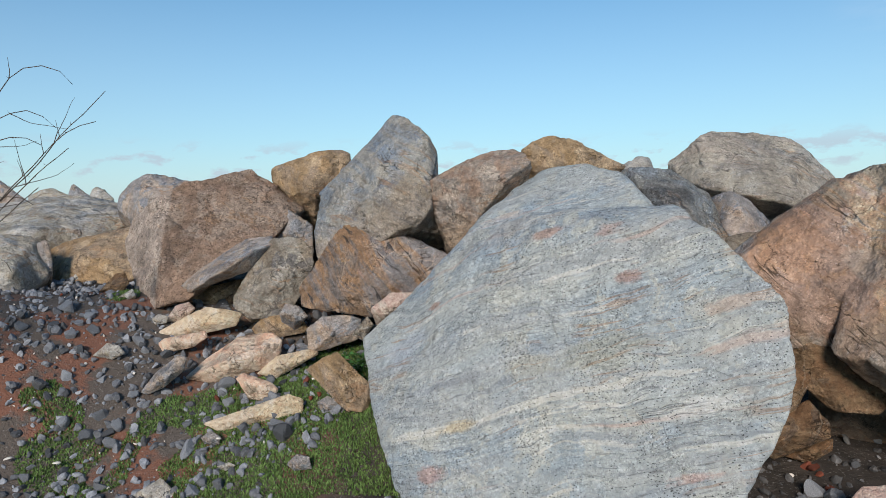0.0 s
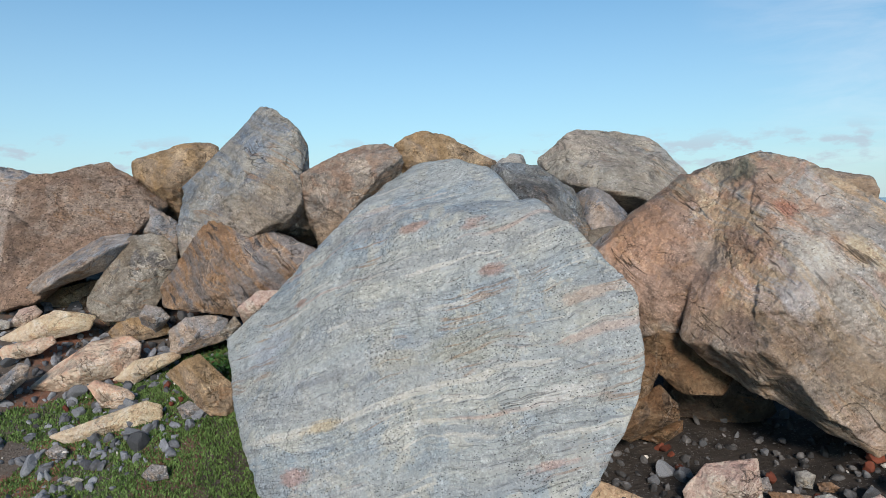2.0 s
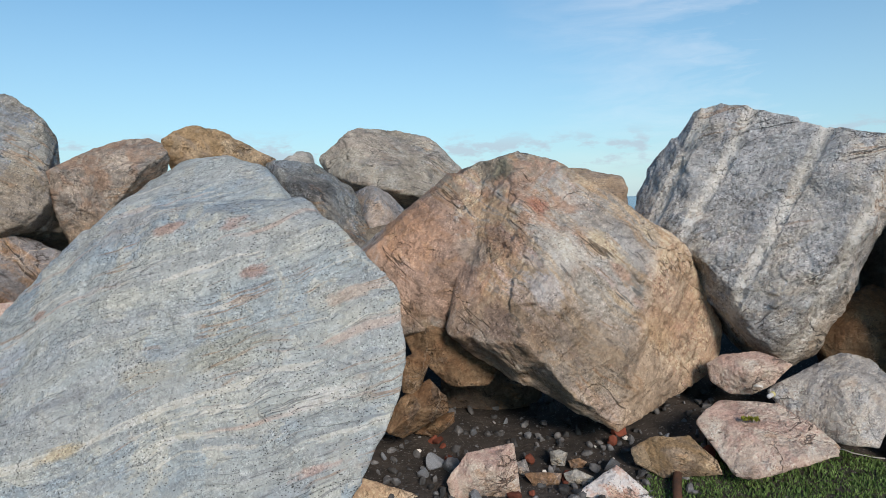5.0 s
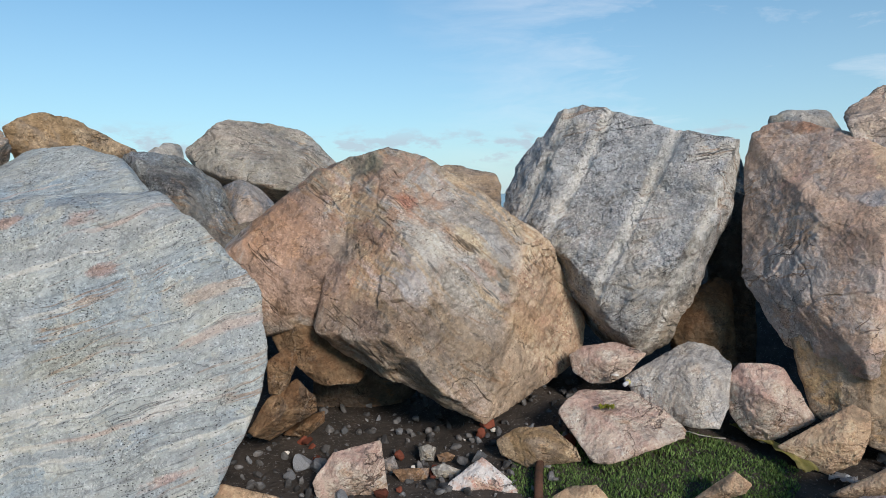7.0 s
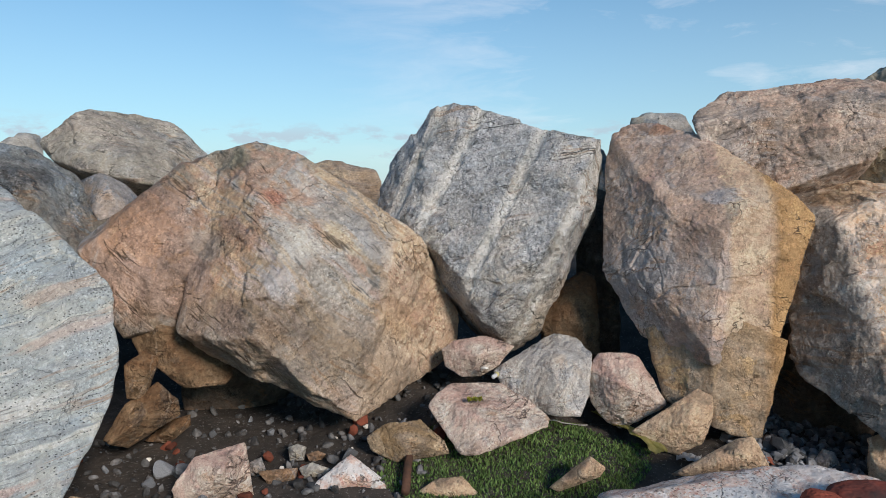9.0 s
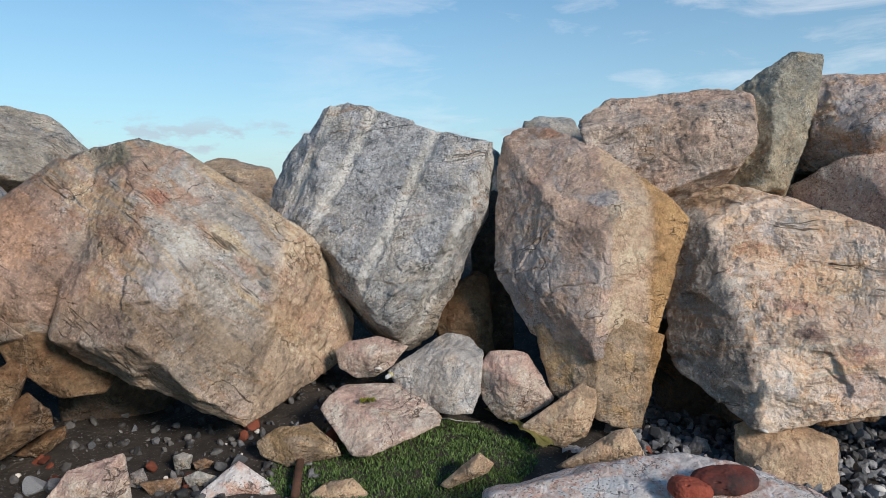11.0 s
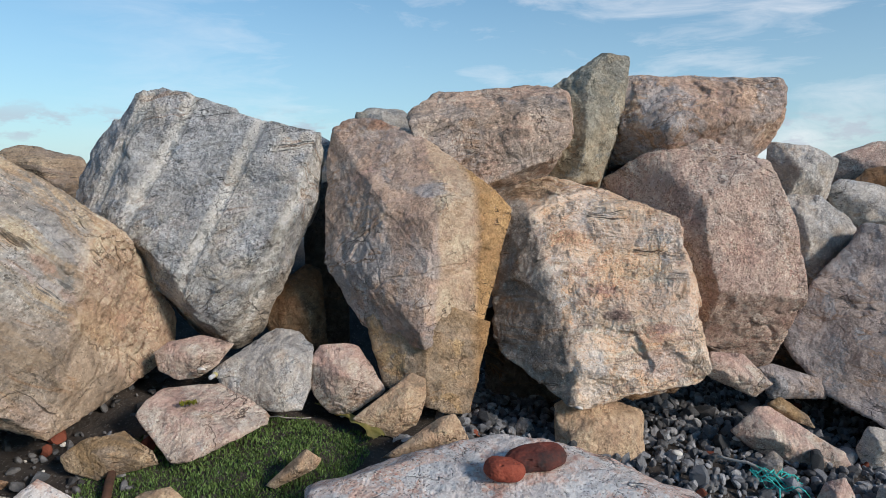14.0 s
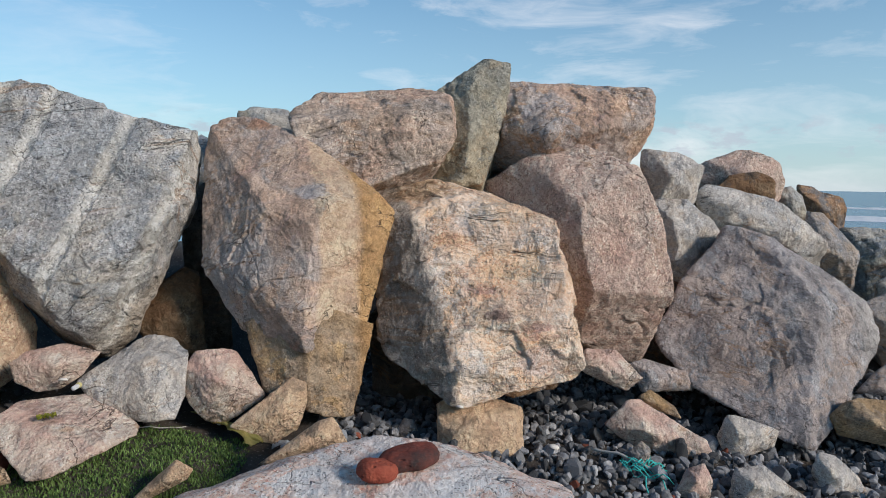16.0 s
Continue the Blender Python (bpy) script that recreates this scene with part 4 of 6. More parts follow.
boulder('tall upright boulder, grey-brown with an orange-stained side', 'boulder', S['tall'], (3.933, 1.210, 0.914), 8, 39,
        [(-95, 5, .367), (-148, 0, .434), (-105, 39, .353), (-76, 14, .347), (-77, -14, .437), (-136, 46, .415), (74, -15, .447), (138, 48, .413), (-14, -5, .440), (85, -80, .510), (143, -15, .458), (-15, -35, .455), (64, -35, .492), (-6, -75, .530), (-11, 17, .576), (114, 74, .561), (137, 63, .476), (138, 8, .477), (141, -53, .577), (-7, 42, .685), (33, 77, .658), (89, -5, .508), (-150, -61, .730), (101, 17, .557)], flaked=0.6, rough=0.7)
boulder('orange-brown broken foot of the tall boulder', 'boulder', S['tall_base'], (3.842, 1.021, 0.247), 6, 40,
        [(-139, 2, .243), (-87, 0, .261), (-1, -48, .210), (68, -13, .277), (99, 63, .209), (-35, -67, .234), (148, -14, .236), (-18, -18, .267), (16, 54, .283), (69, 24, .288), (-101, -81, .292)])
boulder('cream and pink layered block with a grey side darkened for shade', 'boulder', S['layer'], (4.432, 0.261, 0.610), 8, 41,
        [(-107, 24, .419), (-119, -5, .601), (-77, 10, .517), (-137, 6, .653), (-114, 71, .506), (-82, 55, .555), (0, -14, .498), (75, -43, .459), (156, 11, .417), (46, -31, .535), (169, -78, .524), (123, -11, .557), (40, 64, .678), (140, 57, .515), (-10, -62, .531), (73, 73, .609), (66, -60, .498), (143, 51, .506), (-21, -77, .566), (-29, 5, .628), (161, -40, .613), (157, -8, .515), (163, 71, .491), (-170, 16, .553)], strata=((0.2, 0.1, 0.97), 6, 0.018), flaked=1.3)
boulder('flat-topped grey-brown boulder lying across the tall ones', 'boulder', S['cap'], (4.475, 0.880, 1.400), 7, 42,
        [(-111, 48, .351), (-116, 8, .387), (-105, -19, .493), (-165, -61, .300), (146, -4, .353), (-43, 85, .314), (-39, -51, .365), (-9, 0, .443), (101, -41, .407), (54, -31, .440), (-9, 50, .424), (-18, -24, .417), (58, 0, .524), (31, 0, .486), (145, 15, .399), (160, 75, .381), (165, -31, .342), (125, -26, .409), (42, -32, .448), (168, 13, .444)])
boulder('dark grey-green upright pointed boulder', 'boulder', S['spike'], (4.786, 0.425, 1.497), 7, 43,
        [(-126, 14, 0.290), (-5, 9, .230), (172, -18, .180), (-73, -71, .414), (-76, 12, .291), (77, -3, .332), (162, -2, .201), (-10, 54, .308), (-125, -68, .384), (-151, -5, .234), (155, 80, .437), (-74, 39, .351), (48, 0, .350), (-122, -38, .381), (-84, -9, .370), (-100, 45, .400), (-131, 27, .380)])
boulder('broad grey-pink block lying on top of the pile', 'boulder', S['topblock'], (5.150, -0.168, 1.537), 7, 44,
        [(-116, -81, .259), (-144, 85, .276), (1, 11, .474), (82, 17, .577), (90, 1, .582), (-127, -37, .371), (167, -18, .407), (163, -1, .420), (-105, 44, .376), (-67, -46, .473), (-87, 38, .432), (-120, 17, .428), (175, -45, .388), (-26, -3, .574), (143, -7, .529), (167, 27, .467), (-79, 21, .534), (-98, 59, .361), (106, 0, .611)])
boulder('large rounded pinkish grey boulder with fine pits', 'boulder', S['pinkgrey'], (4.899, -0.292, 0.741), 7, 45,
        [(-123, 13, .457), (-118, -39, .485), (-7, -31, .359), (93, -3, .589), (-64, -66, .533), (-59, -6, .421), (167, 9, .421), (-26, -47, .419), (10, 0, .621), (175, -17, .526), (42, 74, .632), (20, 59, .653), (80, -19, .655), (152, 67, .582), (-67, 9, .474), (-61, -30, .447), (168, 23, .457), (89, 27, .717), (131, -2, .571), (-101, 41, .564), (-143, 7, .560), (68, 52, .735), (-82, 33, .576), (148, 0, .516), (-151, -19, .625)], flaked=0.5)
boulder('big dark grey boulder with its sunlit side coloured paler', 'boulder', S['dark'], (5.613, -1.441, 0.285), 7, 46,
        [(-86, 27, 0.399), (-135, 14, 0.470), (-135, 43, .450), (-173, -36, .609), (13, -45, .495), (164, 55, .480), (75, -39, .573), (21, 13, .492), (70, -16, .603), (-4, -67, .522), (24, 32, .526), (136, 73, .533), (175, 4, .677), (65, 1, .653), (174, 25, .606), (-179, -15, .667)])
boulder('grey boulder on the far side of the pile', 'boulder', S['palegrey'], (5.963, -0.788, 1.061), 6, 47,
        [(6, 2, .196), (167, 0, .188), (-124, -38, .128), (-24, -24, .170), (161, 84, .361), (72, -1, .310), (30, 64, .368), (-159, -21, .148), (163, 19, .250), (175, 62, .342), (-119, 42, .382), (-62, -16, .259), (-139, -12, .201), (89, 0, .335), (-70, 13, .388)])
boulder('grey boulder behind the dark one', 'boulder', S['palegrey'], (5.801, -0.896, 0.685), 6, 48,
        [(-153, -26, .141), (6, -2, .186), (173, 0, .218), (-7, -15, .159), (140, 67, .350), (75, -2, .361), (-140, -40, .186), (170, 52, .315), (-171, -16, .181), (67, 81, .394), (-72, -47, .232), (-134, -14, .186), (174, 27, .283), (-124, 32, .322), (-60, -6, .273), (-110, 37, .360), (-117, -17, .210), (-89, -28, .242), (-107, 5, .289), (-138, 19, .285), (-133, -3, .218)])
boulder('rounded tan-grey boulder on the far ridge', 'boulder', S['pinkgrey'], (7.082, -1.372, 1.045), 6, 49,
        [(12, 1, .266), (178, -1, .324), (-103, -48, .172), (141, 85, .436), (72, -2, .423), (18, 37, .359), (11, 65, .414), (180, 62, .453), (-180, 16, .377), (-154, -26, .279), (-40, -43, .276), (-134, 11, .422), (-94, 48, .535), (-126, 36, .491), (-74, 11, .542), (-131, -12, .338), (-79, -23, .377)], flaked=0.5)
boulder('brown dimpled stone on the far ridge', 'boulder', S['brown'], (6.605, -1.373, 1.032), 6, 50,
        [(14, 0, .184), (180, 2, .217), (-110, -36, .091), (73, -0, .257), (22, 56, .237), (-85, -38, .127), (14, 76, .261), (173, 38, .280), (13, 41, .232), (179, 64, .295), (-104, -22, .137), (-123, 14, .238), (-94, 44, .307), (-86, 31, .304), (-122, 33, .283), (-107, 5, .227)])
boulder('long pale pinkish boulder behind the dark one', 'boulder', S['palegrey'], (6.319, -1.460, 0.779), 6, 51,
        [(-83, -49, .134), (19, 0, .366), (132, 78, .323), (177, 51, .308), (176, 0, .466), (74, -3, .342), (-124, -43, .247), (-8, -27, .319), (-115, 40, .349), (-131, 32, .323), (23, 37, .486), (-76, -10, .362), (-115, -16, .260), (-97, -32, .205), (-91, -3, .335), (-89, 22, .445), (-107, 5, .314)])
boulder('small pale boulder on the far ridge', 'boulder', S['pale'], (7.246, -1.810, 0.846), 5, 52,
        [(15, 0, .115), (179, 0, .146), (74, -0, .259), (-110, -30, .097), (-49, -30, .068), (-158, -18, .145), (-173, 19, .186), (127, 78, .329), (24, 72, .330), (-175, 48, .271), (-139, 13, .211), (-100, 40, .346), (-123, -3, .180), (-117, 32, .303), (-138, 34, .279), (-74, -19, .146), (-107, 5, .237)])
boulder('reddish boulder near the water', 'boulder', S['rust'], (8.190, -2.274, 0.712), 6, 53,
        [(17, 0, .189), (-172, 0, .202), (75, -0, .394), (166, 75, .413), (-36, -33, .127), (-134, -27, .147), (-63, -37, .120), (-149, -15, .157), (-21, -25, .144), (-107, -34, .130), (-173, 24, .304), (-116, 41, .434), (-120, 28, .387), (-128, -11, .206), (-52, -18, .248), (-134, 16, .326), (-70, -21, .227), (-107, 5, .338)])
boulder('grey boulder sloping towards the sea', 'boulder', S['greypink'], (7.006, -2.090, 0.550), 6, 54,
        [(18, 3, .174), (-176, 3, .219), (-81, -44, .139), (-177, 43, .247), (76, -2, .355), (-154, -16, .214), (-105, -40, .156), (114, 81, .413), (-140, 31, .271), (46, 0, .277), (-51, 12, .394), (96, 0, .422), (-133, -7, .226), (-119, 38, .365), (-78, 10, .379), (-134, 11, .248), (-107, 5, .308)])
boulder('flat grey boulder near the water', 'boulder', S['grey'], (8.394, -2.915, 0.382), 6, 55,
        [(-107, -42, .179), (22, 0, .333), (127, 83, .393), (-174, 1, .514), (149, 55, .487), (75, -1, .458), (-5, -29, .309), (-30, -42, .290), (46, 77, .434), (-115, 10, .387), (-111, 41, .472), (-107, -18, .288), (-83, -10, .424)])
boulder('grey boulder in the rock wall', 'boulder', S['grey'], (7.171, -2.734, 0.201), 5, 56,
        [(-90, -46, .136), (21, -2, .193), (-171, 1, .299), (-140, -53, .234), (65, 74, .264), (73, -0, .323), (12, -11, .206), (31, 47, .262), (-124, 4, .257), (-111, -7, .234), (-101, -28, .186), (-105, 49, .348), (-63, -3, .384), (-72, 46, .420), (-95, 42, .367), (-85, 1, .345)])
boulder('grey boulder beside the dark one', 'boulder', S['greypink'], (6.586, -2.538, 0.021), 6, 57,
        [(7, -23, .184), (-104, -58, .258), (-169, -41, .347), (92, 69, .297), (154, 70, .298), (-170, 2, .304), (22, 0, .231), (74, -1, .409), (36, 50, .323), (-129, 3, .287), (-115, -12, .286), (-118, 40, .360), (-106, -34, .280), (-36, -21, .334), (-79, 46, .484), (-104, 37, .400), (-66, -12, .402), (-107, 5, .354)])
boulder('dark boulder in shade', 'boulder', S['dark'], (6.137, -2.436, -0.262), 6, 58,
        [(54, 48, .150), (-91, -61, .135), (85, 72, .199), (-166, -54, .254), (-170, 2, .305), (32, 32, .172), (24, 0, .217), (-55, -62, .158), (72, -1, .309), (-124, 4, .255), (-113, -5, .240), (-92, -38, .202), (-108, 46, .308), (-94, 33, .327), (-101, -23, .227), (-67, 36, .387)])
boulder('ochre rounded stone beside the dark boulder', 'stone', S['tan'], (5.298, -2.049, -0.238), 6, 59,
        [(95, 71, .125), (-124, 5, .223), (-175, 3, .311), (-44, -75, .122), (161, -49, .293), (36, 36, .152), (73, -5, .250), (-113, 60, .226), (-95, -39, .188), (16, -23, .188), (55, 61, .134), (-57, 39, .347), (-64, -13, .331)])
boulder('pale grey angular stone on the gravel', 'stone', S['palegrey'], (4.664, -1.694, -0.368), 5, 60,
        [(163, 47, .069), (-125, -77, .122), (37, 27, .097), (22, 9, .097), (-41, -70, .107), (7, -29, .094), (-151, -46, .131), (73, -5, .193), (-118, -12, .133), (177, 29, .092), (99, 66, .095), (-140, 38, .118), (-96, -25, .145), (-66, -18, .179), (-134, 18, .126), (-58, 15, .222), (-117, 47, .166)])
boulder('grey angular stone on the gravel', 'stone', S['palegrey'], (4.711, -1.866, -0.531), 5, 61,
        [(-109, -68, .097), (-176, -52, .136), (81, 58, .074), (17, -8, .083), (-174, 13, .125), (124, 64, .083), (49, 49, .078), (73, -5, .207), (-109, -22, .118), (-117, -1, .124), (-133, 10, .126), (-59, -1, .184), (-124, 47, .141), (-107, 42, .154), (-78, 57, .175), (-83, 2, .170)])
boulder('long pale pinkish stone lying on the gravel', 'stone', S['pinkpale'], (4.544, -0.761, -0.191), 6, 62,
        [(-27, -68, .108), (140, 57, .085), (73, -5, .194), (28, 32, .182), (-92, -75, .138), (-85, -32, .158), (-105, -26, .155), (-82, 25, .236), (-132, 41, .143), (-117, -8, .167), (163, -13, .281), (-171, -50, .245), (158, 31, .183), (-10, -50, .151), (-126, 16, .166), (58, 60, .160), (-101, 37, .207)])
boulder('grey angular stone under the dark boulder', 'stone', S['palegrey'], (4.872, -1.251, -0.277), 5, 63,
        [(124, 66, .094), (-173, -49, .125), (-146, -60, .102), (22, 18, .108), (3, -48, .123), (-117, -23, .128), (73, -5, .195), (-125, 51, .159), (-176, -15, .162), (-39, -71, .120), (6, -25, .125), (-127, -1, .146), (-51, 19, .219), (-96, -28, .153), (71, 65, .111), (-66, -13, .200)])
boulder('ochre stone with white patch on the gravel', 'stone', S['tan'], (4.736, -0.760, -0.082), 5, 64,
        [(102, 60, .037), (150, 55, .028), (-43, -69, .046), (-20, -55, .046), (28, 47, .077), (173, -80, .093), (166, 30, .064), (73, -5, .177), (-151, 49, .068), (-70, -44, .076), (-117, 39, .099), (-87, -32, .093), (-145, 23, .092), (-80, 40, .133), (-110, -15, .103), (-98, 36, .118), (-128, 8, .104), (-107, 5, .115)])
boulder('flat pinkish stone under the layered block', 'stone', S['pinkpale'], (4.526, -0.473, 0.159), 6, 65,
        [(153, 44, .085), (-113, -89, .114), (-32, -67, .085), (39, 50, .110), (78, 71, .086), (-9, -50, .105), (-178, -47, .158), (10, 20, .141), (73, -5, .217), (-4, -27, .133), (-134, 29, .119), (-84, -41, .118), (-119, -16, .136), (-103, -24, .127), (-109, 52, .136), (-95, 30, .149), (-84, -22, .136), (-72, 19, .180), (-71, -12, .166), (-107, 5, .140)])
boulder('flat dark stone in shade', 'stone', S['dark'], (5.071, -0.752, -0.009), 5, 66,
        [(-117, -77, .097), (115, 67, .065), (158, -67, .138), (0, -28, .126), (73, -5, .213), (39, 60, .112), (166, 17, .173), (-109, -25, .123), (-115, -6, .128), (-126, 48, .117), (-128, 11, .142), (-112, 39, .131), (-79, -9, .159), (-91, 44, .164), (-107, 5, .138)])
boulder('beige squared stone propping the layered block', 'stone', S['beige'], (4.083, 0.146, -0.140), 6, 67,
        [(-8, -65, .125), (65, 65, .171), (139, 32, .209), (164, -1, .202), (-130, 67, .190), (111, 64, .172), (57, -52, .218), (124, -67, .216), (-3, 0, .221), (24, 50, .213), (-5, -18, .199), (-135, 47, .205), (-124, 13, .229), (-112, 0, .242), (-159, 16, .219), (-77, 46, .266), (-168, 80, .185), (-132, 0, .242), (-59, 0, .301), (-81, -57, .234), (-20, 0, .255)])
boulder('rusty stone under the layered block', 'stone', S['rust'], (4.435, -0.014, 0.033), 5, 68,
        [(45, 51, .062), (9, 36, .078), (174, -55, .069), (111, 67, .077), (-152, -67, .055), (-46, -69, .090), (170, -20, .106), (73, -5, .208), (-97, 31, .137), (-68, 32, .141), (-122, 48, .135), (-121, -32, .097), (-123, -14, .114), (-97, -24, .124), (-135, -5, .128), (-107, 5, .134)])
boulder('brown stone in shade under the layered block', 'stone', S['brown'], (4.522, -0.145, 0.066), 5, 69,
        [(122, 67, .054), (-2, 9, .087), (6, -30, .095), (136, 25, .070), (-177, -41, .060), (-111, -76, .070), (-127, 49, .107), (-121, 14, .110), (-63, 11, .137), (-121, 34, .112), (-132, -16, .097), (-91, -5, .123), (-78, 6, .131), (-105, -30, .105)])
boulder('pinkish angular stone on the gravel', 'stone', S['pinkpale'], (4.063, -0.931, -0.268), 5, 70,
        [(30, 29, .048), (17, 19, .052), (169, 9, .079), (-131, -64, .081), (-43, -78, .091), (45, 53, .065), (-177, -8, .078), (165, 29, .082), (-113, -25, .093), (73, -5, .150), (-8, -40, .094), (-142, -2, .091), (-41, 25, .119), (-149, 23, .104), (-80, -16, .119), (-66, 64, .129)])
boulder('grey angular stone on the gravel', 'stone', S['palegrey'], (4.243, -1.254, -0.307), 5, 71,
        [(-130, -63, .094), (-57, -84, .109), (146, 52, .078), (-114, -28, .117), (34, 28, .092), (17, 9, .112), (59, 59, .083), (73, -5, .203), (6, -21, .139), (-139, 40, .130), (-54, 15, .213), (-69, -9, .199), (-91, 64, .166)])
boulder('low white and pink crystalline slab lying on the gravel', 'boulder', S['pinkslab'], (2.699, 0.194, -0.077), 7, 72,
        [(74, -80, .204), (-104, 77, .211), (-98, 0, .435), (-122, 0, .464), (-38, 0, .673), (55, 0, .364), (162, 0, .680), (83, 0, .355), (74, -61, .252), (110, 0, .448), (34, 0, .462), (132, 77, .318), (19, 70, .339), (-43, 87, .245), (62, -33, .351), (38, -35, .459)], flaked=0.4)
boulder('pinkish flat-topped stone beside the grass', 'stone', S['pinkpale'], (2.921, 1.811, 0.045), 6, 73,
        [(169, -69, .131), (37, -68, .124), (-147, 72, .101), (-48, -43, .169), (42, 60, .170), (105, 41, .194), (109, 6, .247), (-46, -66, .141), (-21, 18, .242), (-139, 44, .156), (-14, 37, .224), (-106, 40, .166), (-128, -79, .147), (-159, 55, .136), (-155, 15, .231), (133, -38, .240)])
boulder('orange and grey lichen-covered stone on the soil', 'stone', S['tan'], (2.582, 2.006, -0.057), 6, 74,
        [(37, 61, .086), (-167, -71, .075), (101, 38, .101), (-53, -48, .134), (-80, -60, .100), (-8, 51, .122), (-130, -30, .106), (59, -5, .165), (-111, -22, .113), (-114, 68, .142), (-94, 35, .154), (-46, -18, .172), (-101, -2, .137), (115, 14, .143), (-160, 48, .174), (-152, 15, .187)])
boulder('grey angular stone with pale broken side', 'stone', S['palegrey'], (3.357, 1.715, 0.190), 6, 75,
        [(-4, 50, .165), (73, -45, .206), (-60, -66, .174), (137, -9, .162), (-94, 30, .193), (144, -65, .179), (-137, -80, .185), (122, 27, .196), (-81, 57, .172), (-94, 8, .223), (-37, -36, .238), (-144, 20, .258), (142, -27, .178), (-135, 35, .230), (84, 65, .206), (96, -32, .207), (-136, 63, .200), (-121, 1, .280), (-161, 13, .284)])
boulder('small grey-brown stone under the grooved block', 'stone', S['pinkpale'], (3.152, 2.077, 0.258), 6, 76,
        [(28, 69, .089), (144, -58, .088), (-39, -37, .147), (98, 61, .115), (111, 20, .149), (-57, -57, .125), (-151, -79, .099), (59, -5, .197), (-40, -15, .162), (-112, 58, .147), (-16, 51, .127), (139, -37, .113), (-151, -25, .152), (-96, -2, .159), (-105, -22, .145), (-140, 46, .181), (-125, -33, .138), (-95, 33, .164)])
boulder('wedge-shaped grey and tan stone', 'stone', S['pinkpale'], (3.507, 1.374, 0.150), 6, 77,
        [(128, 29, .127), (162, -58, .164), (-23, -12, .151), (-138, -21, .172), (20, 52, .161), (-162, 24, .182), (59, -5, .196), (49, 67, .155), (157, -75, .178), (-36, -38, .165), (-81, 1, .185), (135, -26, .183), (-94, -16, .178), (-123, 48, .209), (-12, 29, .175), (-53, -67, .187), (-110, -22, .179), (94, 62, .155), (-86, 24, .209)])
boulder('tan angular stone at the foot of the tall boulder', 'stone', S['beige'], (3.526, 1.072, 0.035), 6, 78,
        [(4, 47, .074), (149, -37, .115), (59, -5, .164), (-36, -58, .156), (152, -19, .116), (174, -58, .123), (-109, -18, .146), (-86, 41, .138), (130, 19, .153), (144, 2, .136), (-73, -74, .147), (-140, -27, .136), (-162, -3, .149), (102, 57, .159), (-136, 35, .180)])
boulder('narrow pale stone lying in the grass', 'stone', S['beige'], (2.850, 1.212, -0.067), 5, 79,
        [(-177, -60, .035), (-4, 44, .031), (59, -5, .095), (108, 16, .093), (101, 44, .088), (-147, -40, .041), (149, -33, .074), (-61, -63, .097), (-57, 48, .045), (-146, 36, .090), (-141, 14, .074), (-81, 39, .055), (-111, -19, .067), (-156, -16, .068), (-121, 5, .065)])
boulder('pale pointed stone behind the low white slab', 'stone', S['beige'], (3.152, 0.676, 0.076), 5, 80,
        [(8, 48, .046), (-134, -73, .075), (141, -44, .117), (59, -5, .151), (105, 48, .100), (137, 27, .111), (-122, -26, .079), (30, 61, .062), (-70, 51, .081), (-133, -12, .083), (-97, 36, .092), (-156, 21, .111), (-142, 5, .097), (-136, 29, .103), (-121, 5, .091), (-99, 57, .097)])
boulder('white speckled stone in the grass', 'stone', S['pinkslab'], (2.296, 2.080, -0.159), 5, 81,
        [(-135, -74, .078), (99, 36, .065), (-17, 48, .069), (59, -5, .181), (21, 64, .064), (-51, -8, .143), (-125, -27, .091), (-118, -14, .096), (-93, 34, .102), (-150, 33, .134), (-100, 1, .111), (-160, 54, .128), (-121, 5, .111), (-98, 55, .109)], flaked=0.4)
boulder('tan rounded stone in the grass', 'stone', S['beige'], (2.527, 1.676, -0.183), 5, 82,
        [(-101, -66, .050), (37, 60, .054), (117, -2, .101), (107, 37, .081), (-11, 46, .077), (156, -49, .086), (59, -5, .180), (-51, -24, .108), (-118, -22, .075), (-136, -8, .101), (-132, 8, .107), (-116, 57, .108), (-107, 32, .106), (-145, 28, .129), (-108, -7, .091)])
boulder('pinkish angular stone on dark soil', 'stone', S['pinkpale'], (1.777, 2.391, -0.087), 6, 83,
        [(-148, -74, .114), (93, -62, .133), (-13, 42, .081), (-151, -26, .125), (9, 62, .091), (-35, 32, .097), (111, 6, .146), (82, 33, .142), (28, -4, .162), (-135, 60, .161), (-116, 27, .156), (-55, -18, .155), (168, 7, .168), (-129, -4, .150)])
boulder('pale stone beside the grass', 'stone', S['pinkslab'], (2.269, 2.073, -0.158), 5, 84,
        [(-157, -74, .080), (-16, 44, .066), (94, 45, .087), (28, -4, .182), (-65, -49, .136), (-154, -26, .091), (-174, 27, .113), (-121, 38, .128), (-139, -17, .115), (-115, 56, .122), (-152, 4, .113)], flaked=0.4)
boulder('flat grey-tan stone on dark soil', 'stone', S['beige'], (1.330, 2.621, -0.196), 5, 85,
        [(-159, -69, .066), (32, 52, .061), (60, 57, .064), (130, -74, .092), (-52, 15, .123), (-35, 42, .099), (28, -4, .181), (100, 3, .179), (-155, -29, .086), (-160, -13, .103), (176, 58, .122), (-159, 40, .122), (-129, 10, .121), (-175, 6, .144), (-131, 28, .126), (-152, 4, .112)])
